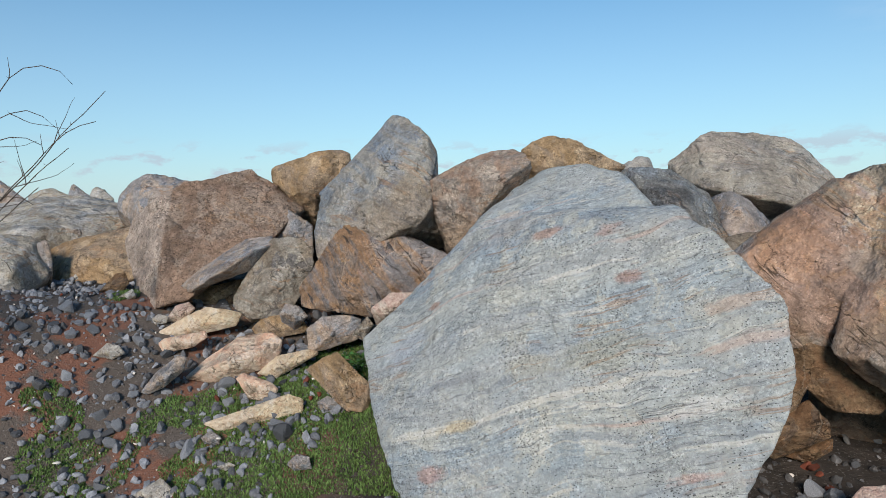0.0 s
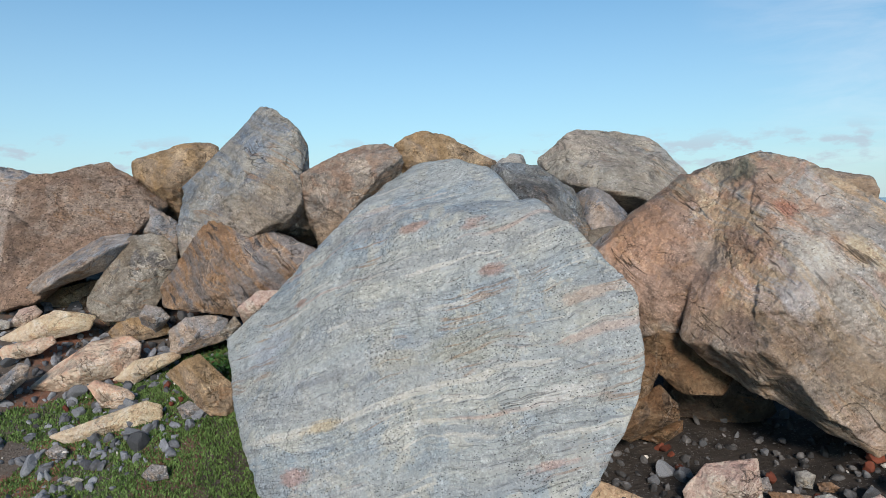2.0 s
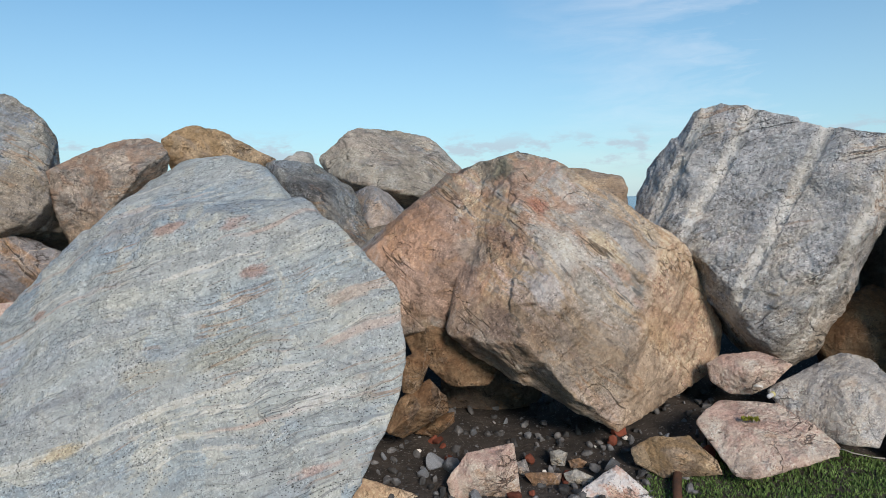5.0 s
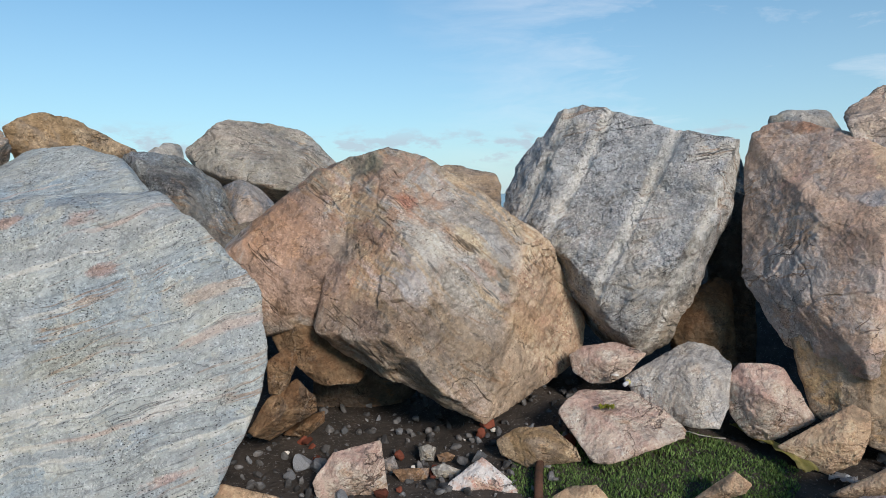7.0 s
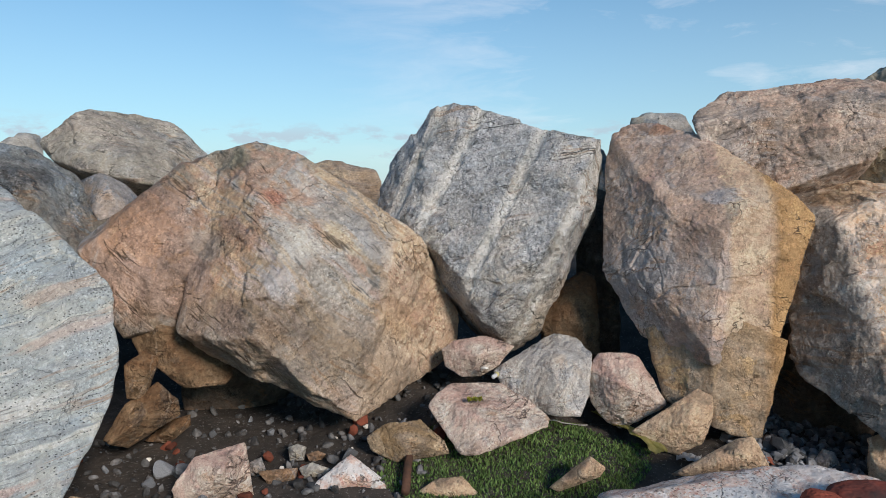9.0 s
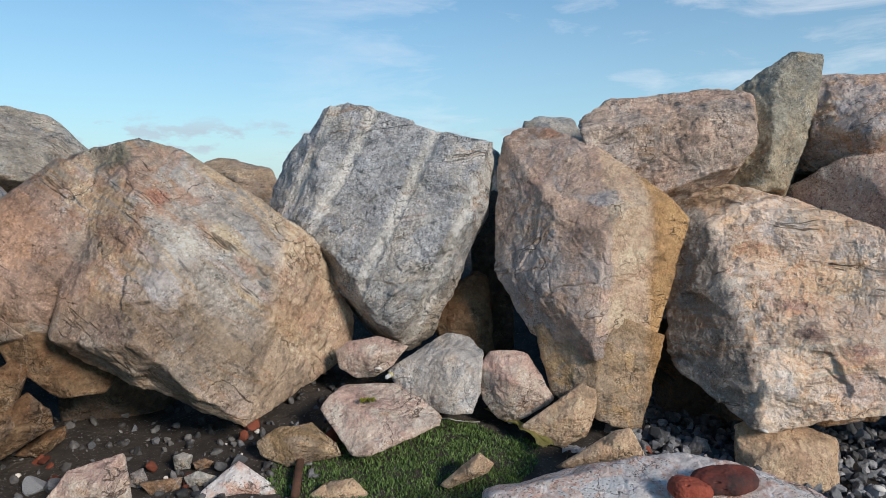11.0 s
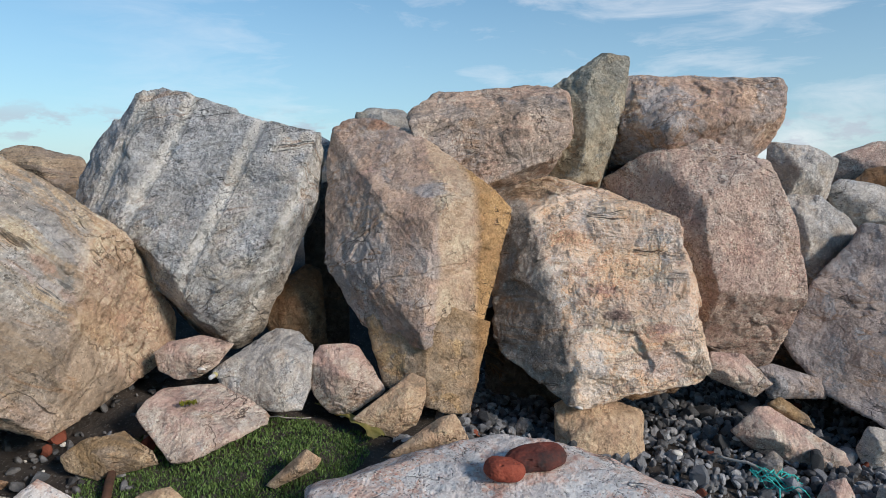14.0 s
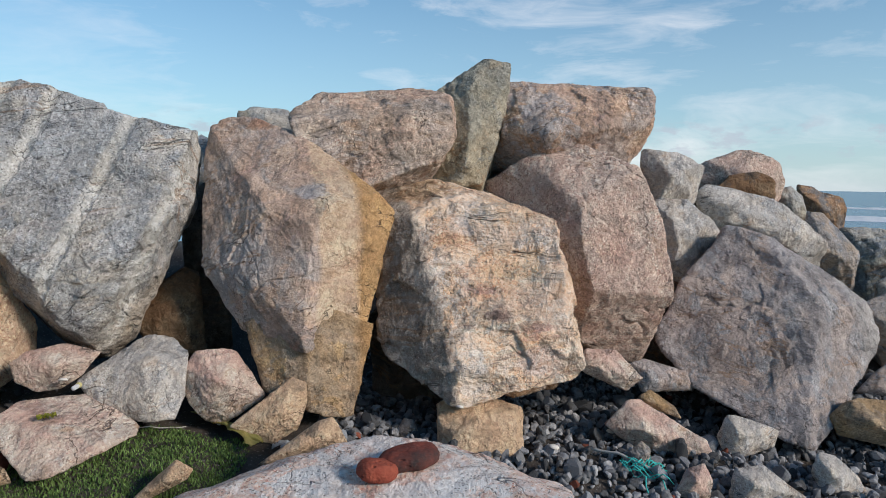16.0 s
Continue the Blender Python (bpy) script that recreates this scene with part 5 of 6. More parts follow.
boulder('long cream-pink flat stone in the grass', 'stone', S['pinkpale2'], (-1.380, 4.692, 0.149), 6, 86,
        [(177, 68, .115), (52, -54, .142), (90, -78, .111), (-0, -42, .159), (-35, 69, .148), (-120, 57, .104), (-73, 55, .123), (-70, 38, .159), (6, 41, .240), (142, -3, .183), (61, -6, .294), (53, 20, .314), (-104, -78, .170), (147, -34, .160), (-174, -31, .196), (150, 22, .182), (-172, -15, .208), (148, -15, .179)])
boulder('grey-pink blocky stone among the rubble', 'stone', S['greypink'], (-0.675, 4.747, 0.320), 6, 87,
        [(89, -74, .097), (-35, 62, .103), (-6, 75, .102), (-84, -2, .185), (-71, 50, .129), (4, -3, .172), (60, 17, .158), (-150, 2, .152), (170, -38, .128), (-174, 44, .137), (77, -12, .156), (-153, 30, .143), (51, 61, .134), (154, -3, .162), (169, 34, .154)])
boulder('ochre-tipped stone among the rubble', 'stone', S['tan'], (-1.124, 5.038, 0.320), 5, 88,
        [(87, -80, .080), (33, 69, .073), (-33, 56, .100), (41, 48, .096), (-77, 42, .135), (4, -3, .147), (63, 22, .154), (-90, -27, .184), (172, 49, .101), (-161, 23, .106), (177, -32, .093), (-160, -5, .112), (165, 18, .124), (175, 31, .105), (-176, 3, .101)])
boulder('yellowish flat stone among the rubble', 'stone', S['beige2'], (-1.678, 5.011, 0.364), 5, 89,
        [(90, -77, .074), (-68, 62, .096), (32, 68, .112), (39, 38, .151), (4, -3, .182), (-116, -78, .128), (65, -18, .198), (173, -38, .104), (-159, 29, .113), (175, 41, .137), (-160, 47, .110), (174, 18, .135), (-171, -25, .123), (162, -4, .165), (-176, 3, .121)])
boulder('pink flat stone on the gravel', 'stone', S['pinkpale2'], (-1.764, 4.799, 0.267), 5, 90,
        [(-33, 73, .044), (99, -78, .052), (-20, -73, .083), (76, -55, .067), (57, -32, .091), (4, -3, .118), (-97, -27, .166), (-164, 55, .065), (-77, 54, .100), (54, 25, .129), (171, -44, .068), (-173, -19, .077), (-159, -6, .094), (-165, 42, .071), (157, -31, .084), (167, -9, .087), (163, 16, .112), (-156, 29, .090), (-176, 3, .081)])
boulder('whitish flat stone in the grass', 'stone', S['beige2'], (-0.985, 4.571, 0.138), 5, 91,
        [(93, -61, .052), (-36, 53, .058), (-32, 71, .058), (36, -76, .081), (-70, 48, .083), (55, -36, .091), (-104, -76, .121), (4, -3, .116), (148, -45, .063), (43, 51, .130), (-160, 52, .073), (-153, 33, .078), (-174, -26, .083), (164, -13, .085), (160, -33, .071), (167, 33, .116), (168, 6, .098), (-176, 3, .084)])
boulder('pink angular stone in the grass', 'stone', S['pinkpale2'], (-1.135, 4.264, 0.049), 5, 92,
        [(-76, -55, .086), (44, 59, .048), (16, 56, .061), (-100, -30, .093), (-138, -77, .084), (58, -2, .092), (4, -3, .122), (75, -31, .110), (58, 39, .065), (-66, 48, .130), (-151, -13, .078), (-165, -19, .074), (-170, -34, .080), (142, 61, .075), (153, -15, .105), (173, 43, .083), (158, 3, .095), (-162, 28, .097), (136, 39, .095), (-176, 3, .085)])
boulder('long cream stone lying in the grass', 'stone', S['beige2'], (-1.121, 4.092, -0.081), 6, 93,
        [(-43, 65, .048), (152, -79, .077), (4, -3, .150), (49, 11, .209), (62, -5, .233), (179, -36, .085), (-150, 55, .078), (33, 53, .155), (173, 5, .120), (-106, -62, .188), (-156, 48, .080), (-168, -14, .112), (173, 30, .140)])
boulder('orange-brown angular stone in the grass', 'stone', S['tan'], (-0.566, 4.090, 0.114), 6, 94,
        [(-99, -48, .106), (66, 39, .086), (-135, 0, .144), (-38, 60, .157), (25, 15, .152), (4, -52, .163), (-92, -60, .109), (146, 29, .166), (78, -14, .176), (-167, -83, .165), (68, -48, .186), (-176, 3, .198), (-172, 40, .190), (118, -11, .232)])
boulder('long bluish grey stone on the gravel', 'stone', S['greypink'], (-1.783, 4.408, 0.113), 5, 95,
        [(-73, 50, .050), (69, -49, .055), (-88, 38, .059), (4, -3, .104), (85, -69, .075), (47, 7, .115), (64, -15, .095), (-134, 45, .050), (-136, 33, .052), (130, -41, .062), (154, -42, .067), (27, 53, .131), (-93, -69, .161), (155, 10, .104), (128, -11, .108), (-167, -20, .088), (169, 42, .117), (-176, 3, .079)])
boulder('white stone on the gravel', 'stone', S['pale'], (-2.242, 4.676, 0.233), 5, 96,
        [(-38, 58, .048), (-128, -74, .051), (-88, 50, .056), (46, -17, .059), (75, -63, .055), (54, 33, .058), (32, 65, .048), (4, -3, .089), (-159, 27, .055), (-169, -28, .054), (162, -35, .066), (166, -11, .068), (168, 53, .068), (142, 33, .085), (-177, 36, .061), (159, 14, .077), (-176, 3, .060)])
boulder('small grey stone among the rubble', 'stone', S['greypink'], (-0.991, 4.895, 0.407), 5, 97,
        [(-139, -44, .050), (146, -53, .057), (-34, 55, .089), (58, 0, .069), (64, -18, .072), (41, 70, .083), (68, 37, .077), (-89, 0, .099), (-85, 30, .097), (3, -1, .104), (-157, -26, .059), (165, -33, .064), (-151, 19, .093), (166, -3, .083), (-167, 25, .094), (168, -18, .072), (167, 53, .106), (141, 32, .107), (-178, 38, .101), (157, 16, .098), (-176, 3, .085)])
boulder('reddish pink stone leaning on the slab', 'stone', S['pinkpale'], (-0.229, 4.368, 0.511), 5, 98,
        [(-36, 59, .101), (146, -44, .053), (-71, 49, .110), (2, 77, .118), (3, -0, .137), (104, -39, .089), (71, 0, .139), (-154, -55, .081), (-78, 0, .152), (174, -49, .058), (-131, -43, .103), (72, 34, .165), (-152, 31, .126), (-168, 32, .124), (-176, 47, .139), (165, -17, .086), (-167, -20, .088), (162, 18, .143), (167, 1, .113), (-176, 3, .108)])
boulder('pale stone at the edge of the grass', 'stone', S['pale'], (-1.608, 3.695, -0.419), 5, 99,
        [(159, -73, .075), (-133, -83, .096), (47, 35, .063), (-62, 55, .072), (4, -3, .160), (-180, -30, .087), (-102, -3, .155), (-171, -14, .093), (-151, 35, .099), (152, 32, .123), (-154, 2, .110), (-150, 53, .101), (-176, 3, .104)])
boulder('small pink stone among the rubble', 'stone', S['pinkpale'], (-1.889, 5.142, 0.433), 5, 100,
        [(-75, 49, .053), (58, -18, .064), (76, -46, .053), (-97, 33, .059), (-162, -86, .071), (-63, 74, .057), (60, 37, .086), (4, -3, .144), (-150, 23, .076), (-176, -35, .087), (141, -35, .089), (-160, 42, .081), (159, -6, .101), (154, -20, .096), (151, 30, .120), (-176, -19, .089), (159, 12, .110), (-176, 3, .093)])
boulder('greenish grey stone beside the leaves', 'stone', S['greybrown'], (-0.456, 4.544, 0.370), 5, 101,
        [(-79, 40, .032), (-29, 50, .043), (89, -36, .044), (50, -60, .058), (-95, -56, .075), (72, 33, .066), (-132, 34, .051), (132, -28, .060), (-161, -25, .072), (173, -20, .068), (-165, 28, .065), (148, -24, .064), (143, 27, .082), (165, 26, .077)])
# filler rocks added to close the gaps, coloured dark as shade
boulder('added dark filler boulder in the gap behind the pointed one', 'boulder', S['gapshade'], (0.153, 5.982, 0.863), 5, 102,
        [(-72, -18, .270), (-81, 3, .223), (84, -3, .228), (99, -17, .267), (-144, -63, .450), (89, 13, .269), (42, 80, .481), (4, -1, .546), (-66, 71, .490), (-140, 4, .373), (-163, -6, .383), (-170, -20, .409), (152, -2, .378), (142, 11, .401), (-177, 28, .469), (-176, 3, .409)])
boulder('added dark filler boulder behind the flat-topped one', 'boulder', S['gapshade'], (5.646, 0.680, 1.114), 5, 103,
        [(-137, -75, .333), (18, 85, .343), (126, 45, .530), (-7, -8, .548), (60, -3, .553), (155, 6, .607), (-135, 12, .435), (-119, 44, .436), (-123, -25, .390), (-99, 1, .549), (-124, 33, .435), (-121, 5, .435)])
boulder('added dark filler boulder in the gap beside the tall one', 'boulder', S['gapshade'], (4.383, 2.087, 0.522), 5, 104,
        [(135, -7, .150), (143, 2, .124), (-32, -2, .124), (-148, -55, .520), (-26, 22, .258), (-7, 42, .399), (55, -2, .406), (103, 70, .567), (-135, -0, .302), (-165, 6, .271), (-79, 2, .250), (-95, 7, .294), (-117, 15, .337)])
boulder('added dark filler boulder under the layered block', 'boulder', S['gapshade'], (4.828, 0.834, 0.064), 5, 105,
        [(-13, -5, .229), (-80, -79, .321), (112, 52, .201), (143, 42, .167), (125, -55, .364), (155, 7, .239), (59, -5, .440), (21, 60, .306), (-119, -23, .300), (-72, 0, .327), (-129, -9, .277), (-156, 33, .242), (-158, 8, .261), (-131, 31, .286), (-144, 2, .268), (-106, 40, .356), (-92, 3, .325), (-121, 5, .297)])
boulder('added dark filler stone behind the pitted block', 'boulder', S['gapshade'], (-1.055, 6.418, 1.033), 5, 106,
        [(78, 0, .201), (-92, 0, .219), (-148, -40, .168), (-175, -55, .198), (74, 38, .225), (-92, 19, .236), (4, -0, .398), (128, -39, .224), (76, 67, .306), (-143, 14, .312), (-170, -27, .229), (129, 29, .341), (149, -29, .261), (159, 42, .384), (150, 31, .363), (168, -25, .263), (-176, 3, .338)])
boulder('added dark filler boulder between pink and dark ones', 'boulder', S['gapshade'], (5.837, -0.779, 0.123), 5, 107,
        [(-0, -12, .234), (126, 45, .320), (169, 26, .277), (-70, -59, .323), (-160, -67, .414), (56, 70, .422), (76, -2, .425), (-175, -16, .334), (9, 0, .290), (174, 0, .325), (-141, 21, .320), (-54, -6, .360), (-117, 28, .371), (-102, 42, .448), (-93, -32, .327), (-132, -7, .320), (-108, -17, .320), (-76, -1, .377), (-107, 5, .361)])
boulder('added dark filler stone under the huge boulder', 'stone', S['gapshade'], (2.449, 3.461, 0.036), 5, 108,
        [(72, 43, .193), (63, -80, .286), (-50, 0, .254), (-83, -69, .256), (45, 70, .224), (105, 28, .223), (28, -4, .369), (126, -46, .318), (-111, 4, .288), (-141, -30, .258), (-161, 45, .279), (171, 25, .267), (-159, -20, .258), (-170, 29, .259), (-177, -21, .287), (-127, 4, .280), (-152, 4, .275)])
boulder('added dark filler boulder behind the far ridge', 'boulder', S['gapshade'], (6.660, -0.793, 0.753), 5, 109,
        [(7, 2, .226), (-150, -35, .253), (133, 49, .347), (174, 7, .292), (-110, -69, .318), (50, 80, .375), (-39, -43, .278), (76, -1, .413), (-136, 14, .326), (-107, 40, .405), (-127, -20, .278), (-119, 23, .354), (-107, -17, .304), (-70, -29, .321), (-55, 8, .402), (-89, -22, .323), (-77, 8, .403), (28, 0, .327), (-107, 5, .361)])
boulder('small beige stone among the rubble', 'stone', S['beige'], (-1.342, 5.198, 0.378), 5, 110,
        [(-19, 60, .041), (48, -37, .051), (88, -77, .045), (38, 68, .041), (-99, -49, .055), (-77, 52, .052), (67, 15, .061), (4, -3, .074), (173, -32, .051), (-158, -18, .050), (-156, 30, .051), (170, -11, .053), (-174, 33, .049), (169, 51, .054), (147, 14, .069), (161, 3, .059), (-176, 3, .051)])
boulder('small pinkish stone in the grass', 'stone', S['pinkpale'], (-0.372, 4.788, 0.238), 5, 111,
        [(-6, 49, .029), (20, -63, .039), (-102, -69, .035), (-67, 49, .032), (65, 49, .038), (84, -24, .051), (-163, -34, .037), (-148, 35, .038), (-180, -20, .038), (-172, 30, .038), (144, -14, .051), (144, 42, .046), (160, -14, .045), (164, 35, .043)])
boulder('small grey stone in the grass', 'stone', S['greypink'], (-0.655, 3.960, -0.000), 5, 112,
        [(5, 52, .038), (61, -53, .053), (164, -80, .048), (53, 50, .042), (-56, 56, .045), (-95, -25, .053), (79, -14, .057), (4, -3, .075), (179, -30, .048), (-149, -9, .049), (166, -13, .051), (-156, 37, .053), (177, 34, .054), (148, 45, .059), (144, -6, .062), (-176, 3, .052)])
boulder('blue-grey stone in the grass', 'stone', S['greypink'], (-0.777, 3.538, -0.203), 5, 113,
        [(-23, 53, .035), (162, -74, .039), (64, -44, .051), (-69, 44, .042), (29, 60, .039), (72, 7, .054), (-111, -45, .050), (4, -3, .086), (178, -29, .048), (171, -10, .054), (-149, 30, .057), (-158, -16, .051), (145, 9, .071), (-172, 33, .059), (160, 1, .062), (167, 53, .066), (-176, 3, .057)])
boulder('small bluish white flat stone in the grass', 'stone', S['pale'], (-1.220, 3.716, -0.269), 5, 114,
        [(1, 53, .011), (22, -83, .023), (-41, 64, .014), (104, -61, .023), (-125, -57, .028), (40, 50, .019), (-165, -22, .026), (178, -21, .025), (162, -33, .027), (-156, 50, .025), (180, 37, .028), (154, 47, .033)])
boulder('grey stone on the gravel', 'stone', S['greypink'], (-1.371, 3.948, -0.178), 5, 115,
        [(-2, 53, .029), (-158, -73, .036), (56, -59, .046), (46, 48, .032), (-70, 52, .035), (70, -9, .049), (-108, -28, .046), (4, -3, .073), (-174, -31, .041), (175, -15, .046), (-154, 33, .046), (-174, 30, .048), (-154, -10, .043), (146, 48, .056), (143, -3, .063), (161, -7, .054), (169, 37, .053), (-176, 3, .048)])
boulder('small pale stone on the gravel', 'stone', S['pale'], (-2.024, 5.063, 0.393), 5, 116,
        [(-13, 61, .030), (45, -47, .036), (94, -83, .034), (37, 66, .032), (-85, 54, .038), (64, -11, .048), (-104, -32, .049), (4, -3, .059), (177, -34, .040), (-156, -10, .039), (167, -13, .044), (-157, 30, .038), (-176, 33, .039), (168, 50, .044), (147, -4, .057), (-176, 3, .040)])
boulder('small pale stone on dark soil', 'stone', S['pale'], (2.217, 2.405, -0.104), 5, 117,
        [(99, -53, .044), (35, 56, .028), (-129, -76, .041), (-48, -7, .035), (125, -12, .041), (2, 59, .030), (77, 56, .033), (28, -4, .058), (-151, -25, .039), (-168, -9, .039), (173, -4, .041), (-108, -1, .046), (-131, 56, .048), (179, 47, .047), (-156, 41, .045), (-127, 1, .045), (-152, 4, .043)])
boulder('flat pale grey stone on dark soil', 'stone', S['pale'], (2.167, 2.191, -0.121), 5, 118,
        [(39, 50, .024), (-148, -72, .031), (77, 56, .029), (127, -75, .040), (-0, 55, .032), (-49, -21, .050), (28, -4, .058), (129, -29, .063), (-152, -27, .034), (-159, -13, .036), (-174, 42, .042), (-129, -5, .045), (-153, 34, .042), (-172, -7, .043), (-134, 46, .049), (-152, 4, .039)])
boulder('small grey stone on dark soil', 'stone', S['greypink'], (1.997, 2.407, -0.116), 5, 119,
        [(58, 39, .029), (110, 17, .033), (-6, 55, .028), (139, -81, .041), (-47, 6, .030), (-94, -66, .039), (140, -48, .039), (28, -4, .059), (172, 16, .040), (-164, 23, .041), (-143, -27, .038), (-170, -22, .037), (-156, -19, .036), (-127, 51, .045), (-104, 8, .041), (-146, 36, .043), (-124, 7, .042), (-152, 4, .041)])
boulder('dark red brick lump on dark soil', 'stone', S['rust'], (2.035, 2.277, -0.133), 5, 120,
        [(30, 60, .026), (-163, -71, .029), (108, -69, .042), (-56, -36, .052), (28, -4, .058), (118, -12, .077), (-155, -26, .032), (-160, -9, .036), (-136, -7, .040), (-171, -0, .047), (-145, 51, .043), (-155, 42, .041), (-169, 54, .045), (-152, 4, .038)])
boulder('red brick lump on dark soil', 'stone', S['rust'], (2.274, 2.328, -0.120), 5, 121,
        [(37, 53, .017), (130, -72, .026), (5, 59, .019), (-148, -73, .022), (82, 55, .024), (-49, -20, .034), (136, -38, .035), (28, -4, .043), (-153, -27, .025), (-165, -14, .027), (-129, -4, .032), (-156, 35, .030), (-136, 53, .033), (-177, 39, .033), (-152, 4, .029)])
boulder('small greenish grey angular stone on the gravel', 'stone', S['greypink'], (4.168, -0.665, -0.206), 5, 122,
        [(65, 42, .046), (-2, -24, .044), (155, -33, .065), (28, 38, .045), (174, -1, .053), (73, -5, .073), (-144, -70, .070), (142, 47, .061), (-140, 2, .051), (-64, -13, .057), (-121, -9, .050), (-114, -24, .056), (-66, 41, .068), (-103, 32, .062), (-137, 34, .063), (-82, -6, .057), (-107, 5, .056)])
boulder('small grey angular stone on the gravel', 'stone', S['greypink'], (3.949, 0.532, -0.128), 5, 123,
        [(30, 40, .039), (0, 26, .040), (146, 25, .042), (139, -13, .051), (-14, -56, .052), (-174, -58, .043), (93, 62, .043), (-123, -75, .045), (-18, -23, .051), (59, -5, .076), (-153, 15, .044), (-139, -5, .042), (-138, -27, .042), (-70, 29, .059), (-118, -28, .045), (-106, 32, .054), (-137, 47, .054), (-103, -15, .049), (-81, -11, .058), (-121, 5, .049)])

# ---- gravel, turf and litter ----
def soil_z(x, y):
    x, y = np.atleast_1d(x).astype(float), np.atleast_1d(y).astype(float)
    q = np.stack([x, y, 0 * x], 1)
    return ground_z(x, y) + .03 * fbm(q * 1.6, 2) + .012 * fbm(q * 7, 3)


def chip(seed, level=2):
    """A small angular stone of unit size."""
    rng = np.random.RandomState(seed)
    d, faces = ball(level)
    n = rng.normal(size=(9, 3))
    n /= np.linalg.norm(n, axis=1)[:, None]
    lean = np.maximum(d @ n.T / rng.uniform(.27, .55, 9), 1e-3)
    top = lean.max(1)
    r = np.minimum(1 / (top * ((lean / top[:, None]) ** 120).sum(1) ** (1 / 120)), .85)
    return d * r[:, None] * rng.uniform((.8, .6, .5), (1.1, .95, .8)), faces


CHIPS = [chip(300 + k) for k in range(14)]


def turned(rng):
    q = rng.normal(size=4)
    w, x, y, z = q / np.linalg.norm(q)
    return np.array([[1 - 2 * (y * y + z * z), 2 * (x * y - z * w), 2 * (x * z + y * w)], [2 * (x * y + z * w), 1 - 2 * (x * x + z * z), 2 * (y * z - x * w)],
                     [2 * (x * z - y * w), 2 * (y * z + x * w), 1 - 2 * (x * x + y * y)]])


def strew(name, label, material, rng, xy, sizes, lift=.18):
    """Many small stones as one heap."""
    vs, fs, k = [], [], 0
    z = soil_z(xy[:, 0], xy[:, 1])
    for (x, y), s, zz in zip(xy, sizes, z):
        v, f = CHIPS[rng.randint(len(CHIPS))]
        vs.append(v @ turned(rng).T * s + (x, y, zz + s * lift))
        fs.append(f + k)
        k += len(v)
    ob = new(name, mesh_of(name, np.concatenate(vs), np.concatenate(fs), material, smooth=False))
    return tagged(ob, label, "gravel", kind="stuff")


def spread(rng, count, box, keep):
    xy = rng.uniform((box[0], box[2]), (box[1], box[3]), (count, 2))
    return xy[keep(xy[:, 0], xy[:, 1])]


def patchy(x, y, scale, shift):
    return fbm(np.stack([x * scale + shift, y * scale, 0 * x + shift], 1), 2)


rng = np.random.RandomState(11)
left_bed = lambda x, y: (np.hypot((x + 2.2) / 2.6, (y - 4.6) / 2.1) + .35 * patchy(x, y, .9, 2.0) < 1) & (patchy(x, y, 1.1, 3.0) > -.25 - .35 * (x < -1.4))
right_bed = lambda x, y: (y < 1.25 - .35 * (4.6 - x) + .15 * patchy(x, y, 1.5, 4.0)) & (np.hypot((x - 4.9) / 1.75, (y + .7) / 2.2) + .25 * patchy(x, y, 1.2, 6.0) < 1)
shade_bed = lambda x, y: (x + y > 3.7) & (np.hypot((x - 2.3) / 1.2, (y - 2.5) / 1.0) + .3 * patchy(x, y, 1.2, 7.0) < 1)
xy = spread(rng, 8200, (-5.2, .2, 2.2, 7.0), left_bed)
strew("gravel", "blue-grey angular gravel scattered over the soil", GRAVEL_PALE, rng, xy, .014 + .06 * rng.uniform(size=len(xy)) ** 2.4)
xy = spread(rng, 13000, (3.0, 6.8, -3.0, 1.5), right_bed)
strew("gravel", "dark grey crushed rock ballast between the boulders", GRAVEL, rng, xy, .022 + .042 * rng.uniform(size=len(xy)) ** 1.6, .45)
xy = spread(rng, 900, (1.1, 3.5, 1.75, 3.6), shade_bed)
strew("gravel", "pebbles and grit coloured dark for the shaded soil", GRIT, rng, xy, .010 + .05 * rng.uniform(size=len(xy)) ** 2.5)
xy = np.concatenate([spread(rng, 45, (3.6, 5.6, -2.2, .9), right_bed), spread(rng, 14, (1.3, 2.9, 1.9, 3.0), shade_bed), spread(rng, 12, (-3.2, -.2, 3.4, 5.8), left_bed)])
strew("gravel", "red brick chips lying among the gravel", SHARD, rng, xy, .018 + .04 * rng.uniform(size=len(xy)) ** 1.5, .5)
xy = np.concatenate([spread(rng, 40, (3.6, 5.4, -2.2, .9), right_bed), spread(rng, 130, (-3.4, -.1, 3.2, 5.9), left_bed), spread(rng, 8, (1.3, 2.9, 1.9, 3.0), shade_bed)])
strew("gravel", "pale shell and stone fragments on the ground", SHELL, rng, xy, .01 + .018 * rng.uniform(size=len(xy)) ** 2, .4)

xy = spread(rng, 10, (1.2, 2.9, 1.8, 3.1), shade_bed)
strew("gravel", "broken red brick lumps on the damp soil", SHARD, rng, xy, .05 + .06 * rng.uniform(size=len(xy)), .3)

CHIP_MESHES = [mesh_of("pebble", *chip(300 + k, 3), PEBBLE, smooth=False) for k in range(14)]
ground_ob = bpy.data.objects["ground"]


def pebbles(xy, sizes, lift):
    z = soil_z(xy[:, 0], xy[:, 1])
    for (x, y), s, zz in zip(xy, sizes, z):
        ob = new("pebble", CHIP_MESHES[rng.randint(len(CHIP_MESHES))])
        ob.matrix_world = pose(x, y, zz + s * lift, *rng.uniform(0, 360, 3)) @ Matrix.Scale(s, 4)
        ob.parent = ground_ob


